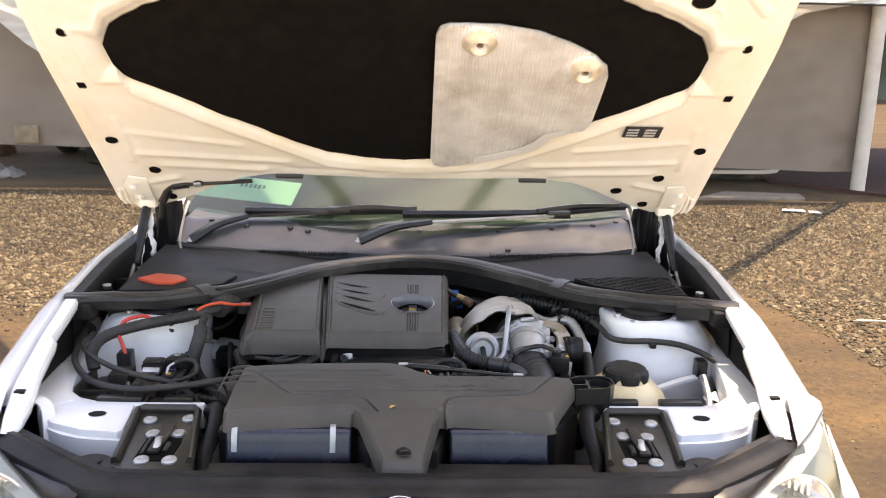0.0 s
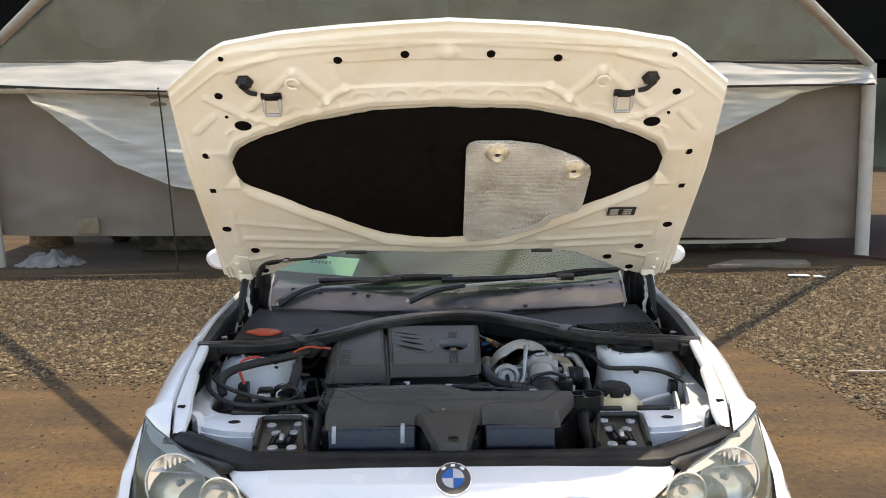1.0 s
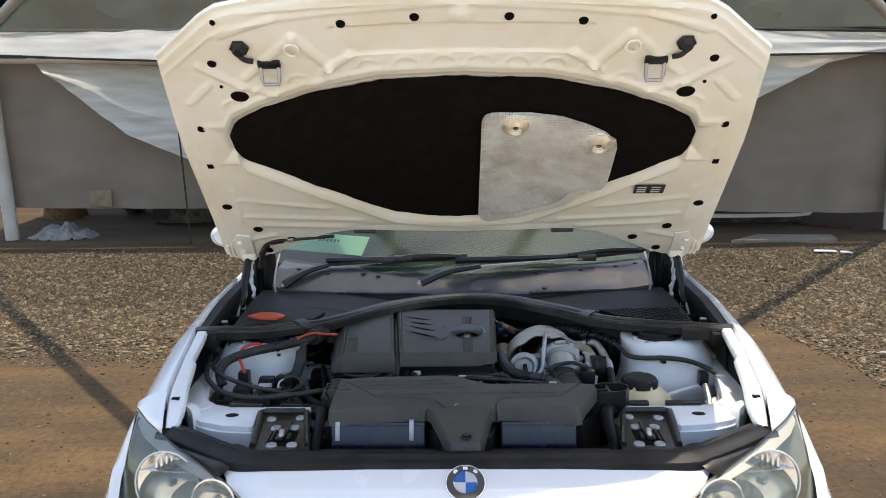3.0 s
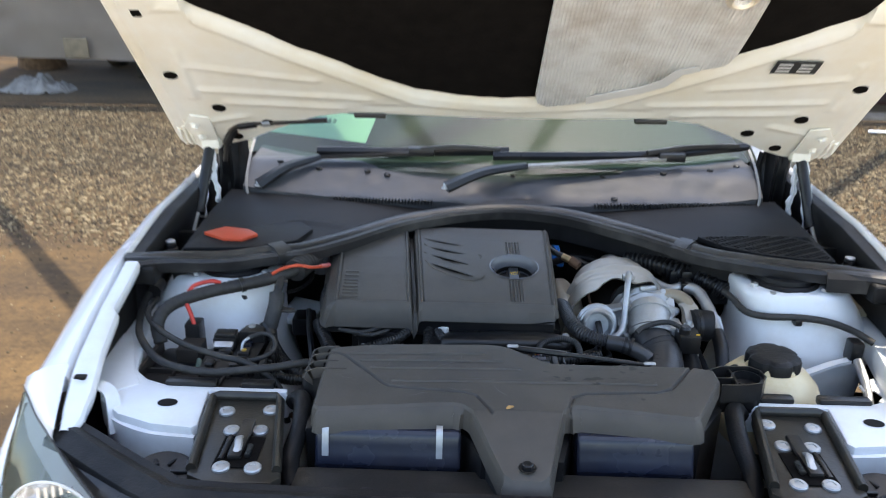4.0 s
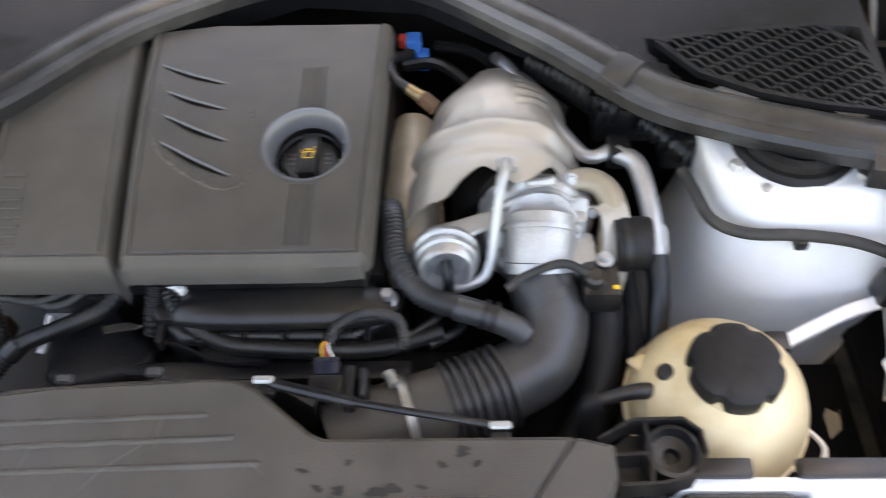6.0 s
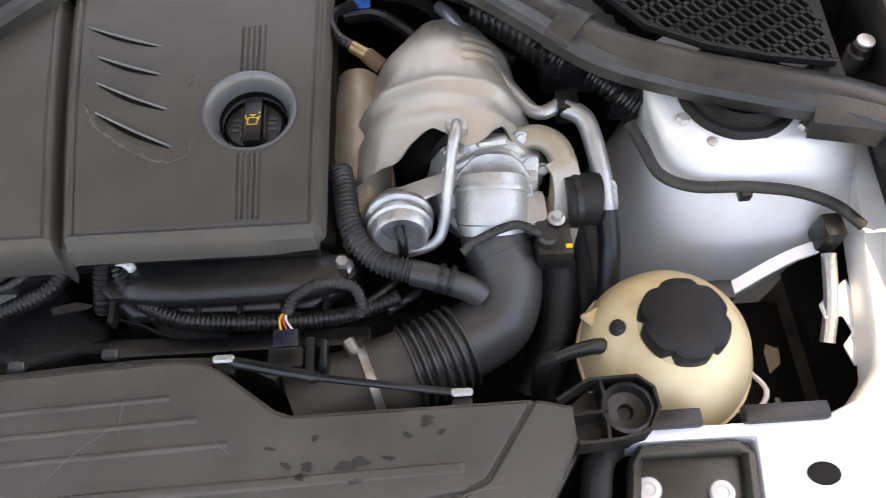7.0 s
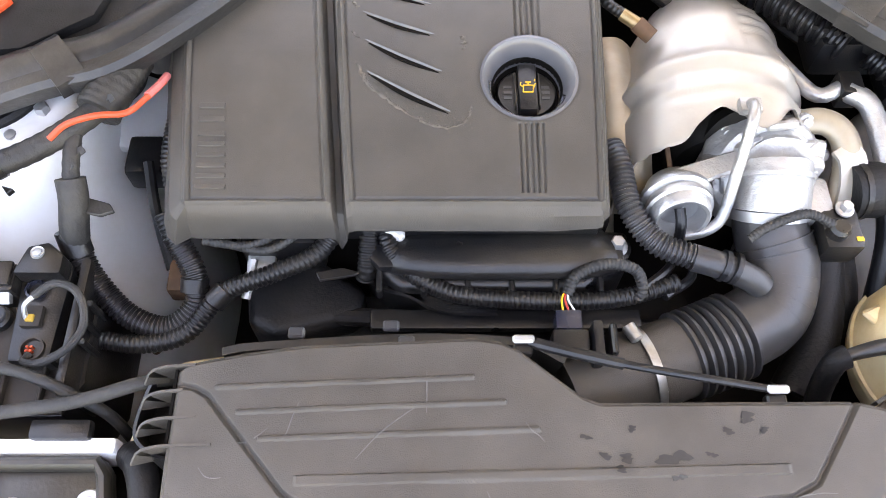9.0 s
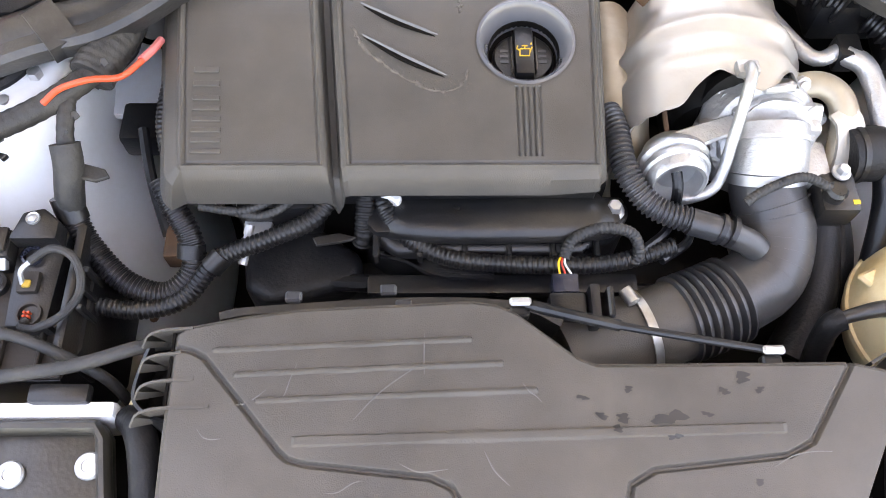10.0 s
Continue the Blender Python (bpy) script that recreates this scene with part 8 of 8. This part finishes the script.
part("long_cable", tube([(-0.690, 1.84, 0.90), (-0.700, 1.785, 0.90), (-0.682, 1.690, 0.890), (-0.656, 1.632, 0.886), (-0.607, 1.572, 0.882), (-0.555, 1.545, 0.880), (-0.501, 1.536, 0.880), (-0.44, 1.541, 0.884), (-0.398, 1.548, 0.886), (-0.350, 1.562, 0.888), (-0.32, 1.57, 0.88)], 0.0066, 90, 12), "tape", car, "grey-black cable hanging round the terminal box")
part("long_cable", tube([(-0.672, 1.76, 0.905), (-0.668, 1.70, 0.905), (-0.637, 1.654, 0.900), (-0.590, 1.618, 0.894), (-0.55, 1.597, 0.890), (-0.50, 1.582, 0.884), (-0.462, 1.574, 0.880), (-0.42, 1.558, 0.868), (-0.391, 1.545, 0.84), (-0.38, 1.53, 0.79)], 0.0056, 70, 12), "tape", car, "grey-black cable crossing the terminal box")
part("grommet", tube([(-0.692, 1.83, 0.905), (-0.690, 1.79, 0.905)], 0.013, 6, 14), "black", car)
harness = part("taped_harness", corrugated([(-0.398, 1.93, 0.94), (-0.405, 1.88, 0.945), (-0.410, 1.842, 0.945), (-0.436, 1.812, 0.942), (-0.480, 1.780, 0.938), (-0.568, 1.737, 0.932), (-0.625, 1.702, 0.92), (-0.640, 1.670, 0.900), (-0.63, 1.65, 0.87)], 0.0122, 0.0115, 0.04, 14), "tape", car, "harness wrapped in dusty grey cloth tape")
part("harness_knot", corrugated([(-0.398, 1.90, 0.94), (-0.407, 1.862, 0.945), (-0.420, 1.825, 0.942)], 0.0225, 0.0075, 0.03, 18), "tape", harness)
part("harness_branch", corrugated([(-0.440, 1.806, 0.94), (-0.441, 1.775, 0.93), (-0.442, 1.752, 0.915)], 0.0082, 0.009, 0.05, 12), "tape", harness)
for x, y, z in ((-0.436, 1.780, 0.935), (-0.447, 1.766, 0.929), (-0.408, 1.826, 0.958)):
    part("tape_end", sweep([(x, y, z), (x + 0.006, y + 0.003, z + 0.004), (x + 0.010, y - 0.002, z + 0.003)], [(-0.003, 0), (0.003, 0), (0.003, 0.0006), (-0.003, 0.0006)], 6), "tape", harness)
# between tower and engine cover: white bracket, black box, thin wire
part("tower_bracket", prism([(-0.475, 1.875), (-0.40, 1.868), (-0.385, 1.96), (-0.46, 1.99)], 0.80, 0.812, 0.004, 2), "inner", car, "white painted bracket beside the strut tower")
part("relay_box", box(-0.432, -0.390, 1.822, 1.872, 0.80, 0.838, 0.006), "black", car, "black plastic box beside the strut tower")
part("bracket_wire", tube([(-0.402, 1.93, 0.90), (-0.408, 1.905, 0.885), (-0.43, 1.885, 0.875), (-0.445, 1.86, 0.88)], 0.0035, 16, 8), "black", harness)
part("tape_end", sweep([(-0.442, 1.760, 0.922), (-0.441, 1.745, 0.908), (-0.446, 1.728, 0.885), (-0.450, 1.722, 0.87)], circle(0.0145, 14), 14), "tape", harness)
part("tape_flag", prism([(-0.435, 1.752), (-0.408, 1.744), (-0.402, 1.735), (-0.415, 1.730), (-0.436, 1.735)], 0.896, 0.901, 0.001, 1), "tape", harness)
part("strap", tube([(-0.505, 1.768, 0.9365), (-0.512, 1.764, 0.9355)], 0.0145, 3, 14), "black", harness)
part("strap_foot", prism([(-0.508, 1.752), (-0.495, 1.748), (-0.50, 1.742)], 0.915, 0.922, 0.001, 1), "black", harness)
part("red_cable", tube([(-0.456, 1.786, 0.951), (-0.440, 1.799, 0.957), (-0.411, 1.806, 0.962), (-0.385, 1.814, 0.956), (-0.372, 1.840, 0.947), (-0.362, 1.868, 0.937)], 0.0032, 40, 10), "orange", harness, "bright red battery cable")
part("cable_sleeve", tube([(-0.372, 1.842, 0.947), (-0.365, 1.862, 0.940), (-0.361, 1.878, 0.935)], 0.0042, 8, 10), material("faded_pink_sleeve", (0.62, 0.16, 0.15), 0.5, vary=0.1), harness)
part("red_cable", tube([(-0.545, 1.752, 0.945), (-0.562, 1.748, 0.950), (-0.592, 1.735, 0.944), (-0.600, 1.715, 0.925), (-0.590, 1.702, 0.905), (-0.582, 1.694, 0.885)], 0.0040, 40, 10), "red", harness, "bright red battery cable")
part("side_tube", corrugated([(-0.352, 1.93, 0.90), (-0.356, 1.86, 0.905), (-0.360, 1.80, 0.895), (-0.350, 1.75, 0.87)], 0.0075, 0.0048), "black", car)
part("grey_bulb", lathe([(0, -0.03), (0.016, -0.026), (0.020, -0.008), (0.017, 0.012), (0, 0.02)], 18, Matrix.Translation((-0.385, 1.925, 0.925))), "scuttle", car)
part("dark_hose", tube([(-0.395, 1.82, 0.86), (-0.385, 1.77, 0.84), (-0.372, 1.72, 0.80)], 0.006, 20, 8), "black", car)
part("rust_bracket", box(-0.372, -0.345, 1.69, 1.735, 0.78, 0.81, 0.004), "rust", car)
part("cream_web", prism([(-0.385, 1.585), (-0.30, 1.60), (-0.295, 1.64), (-0.36, 1.63)], 0.745, 0.752, 0.001, 1), "tank", car)
for sx in (-1, 1):
    part("side_hose", tube([(sx * 0.362, 1.506, 0.846), (sx * 0.350, 1.497, 0.860), (sx * 0.340, 1.474, 0.864), (sx * 0.336, 1.43, 0.850), (sx * 0.343, 1.38, 0.825), (sx * 0.33, 1.33, 0.81)], 0.0145, 34, 14), "rubber", car, "black hose beside the air box")
    part("cream_flap", prism([(sx * 0.362, 1.53), (sx * 0.335, 1.515), (sx * 0.338, 1.49), (sx * 0.372, 1.50)], 0.845, 0.85, 0.001, 1), "tank", car)

# ---------------- small things round the tent ----------------
rng = np.random.default_rng(21)
heap = field(np.linspace(-0.62, 0.62, 60), lambda x: -0.42 + 0.25 * (x / 0.62) ** 2, lambda x: 0.42 - 0.25 * (x / 0.62) ** 2, 40,
             lambda x, y: max(0.0, 0.26 * (1 - (x / 0.62) ** 2) * (1 - (y / 0.44) ** 2)) * (0.75 + 0.5 * noise.noise(Vector((x * 5, y * 5, 0)))) + 0.06 * abs(noise.noise(Vector((x * 11, y * 11, 3)))), 0.03)
ob = thing("crumpled_cloth", heap, "cloth", "crumpled grey cloth heap by the tent pole", "cloth")
ob.location = (-4.62, 8.75, -0.02)
ob.scale = (0.62, 0.6, 0.75)
stump = thing("stump", lathe([(0, -0.05), (0.30, -0.05), (0.27, 0.08), (0.25, 0.3), (0.24, 0.62), (0, 0.64)], 22, Matrix.Translation((-5.35, 10.3, 0))), "bark", "brown tree stump behind the tent wall", "stump")
tyre = thing("tyre", lathe([(0.17, -0.10), (0.27, -0.11), (0.31, -0.07), (0.315, 0), (0.31, 0.07), (0.27, 0.11), (0.17, 0.10)], 30, Matrix.Translation((-4.5, 10.6, 0.305)) @ Matrix.Rotation(radians(90), 4, "Y")), "tyre", "black tyre standing behind the tent wall", "tyre")
bench = thing("parked_car", None, None, "white parked car hidden behind the tent wall", "car")
part("sill", sweep([(2.2, 9.20, 0.125), (3.3, 9.18, 0.12), (4.05, 9.20, 0.125), (4.22, 9.22, 0.15), (4.26, 9.26, 0.19)], [(-0.05, -0.022), (0.05, -0.022), (0.05, 0.022), (-0.05, 0.022)], 20), "paint", bench, "white bumper edge")
part("underside", box(2.0, 4.2, 9.3, 11.0, 0.0, 0.20, 0.03), "tyre", bench)
part("upper_body", box(1.9, 4.3, 9.35, 11.2, 0.27, 0.9, 0.08, 3), "paint", bench)
part("dark_car_floor", box(-3.9, 1.0, 9.6, 11.4, 0.0, 0.9, 0.05), "tyre", thing("parked_car", None, None, "dark parked car hidden behind the tent wall", "car"))
thing("concrete_slab", prism([(2.9, 8.05), (4.05, 8.1), (4.1, 8.35), (3.3, 8.4)], -0.02, 0.03, 0.008, 2), "concrete", "broken flat concrete slab on the ground", "slab")
thing("red_kerb", prism([(4.1, 9.1), (5.6, 7.9), (9.5, 7.9), (9.5, 12.5), (4.1, 12.5)], -0.05, 0.022, 0.004, 1), "redsoil", "dark red painted floor edge", "floor", kind="structure")
part("kerb_line", sweep([(4.3, 8.96, 0.03), (4.95, 8.44, 0.03), (5.6, 7.92, 0.03)], [(-0.02, -0.01), (0.02, -0.01), (0.02, 0.006), (-0.02, 0.006)], 6), "redsoil", bpy.data.objects["red_kerb"])
for x, y, w in ((3.62, 7.47, 0.22), (3.80, 7.40, 0.10)):
    thing("paper_scrap", prism([(x - w / 2, y - 0.02), (x + w / 2, y - 0.05), (x + w / 2, y + 0.02), (x - w / 3, y + 0.05)], 0.02, 0.03, 0.002, 1), "white", "white scrap lying on the gravel", "litter")
thing("twig", tube([(2.55, 4.35, 0.03), (2.75, 4.33, 0.035), (2.95, 4.35, 0.03)], 0.006, 10, 6), "pole", "pale dry stick on the gravel", "stick")
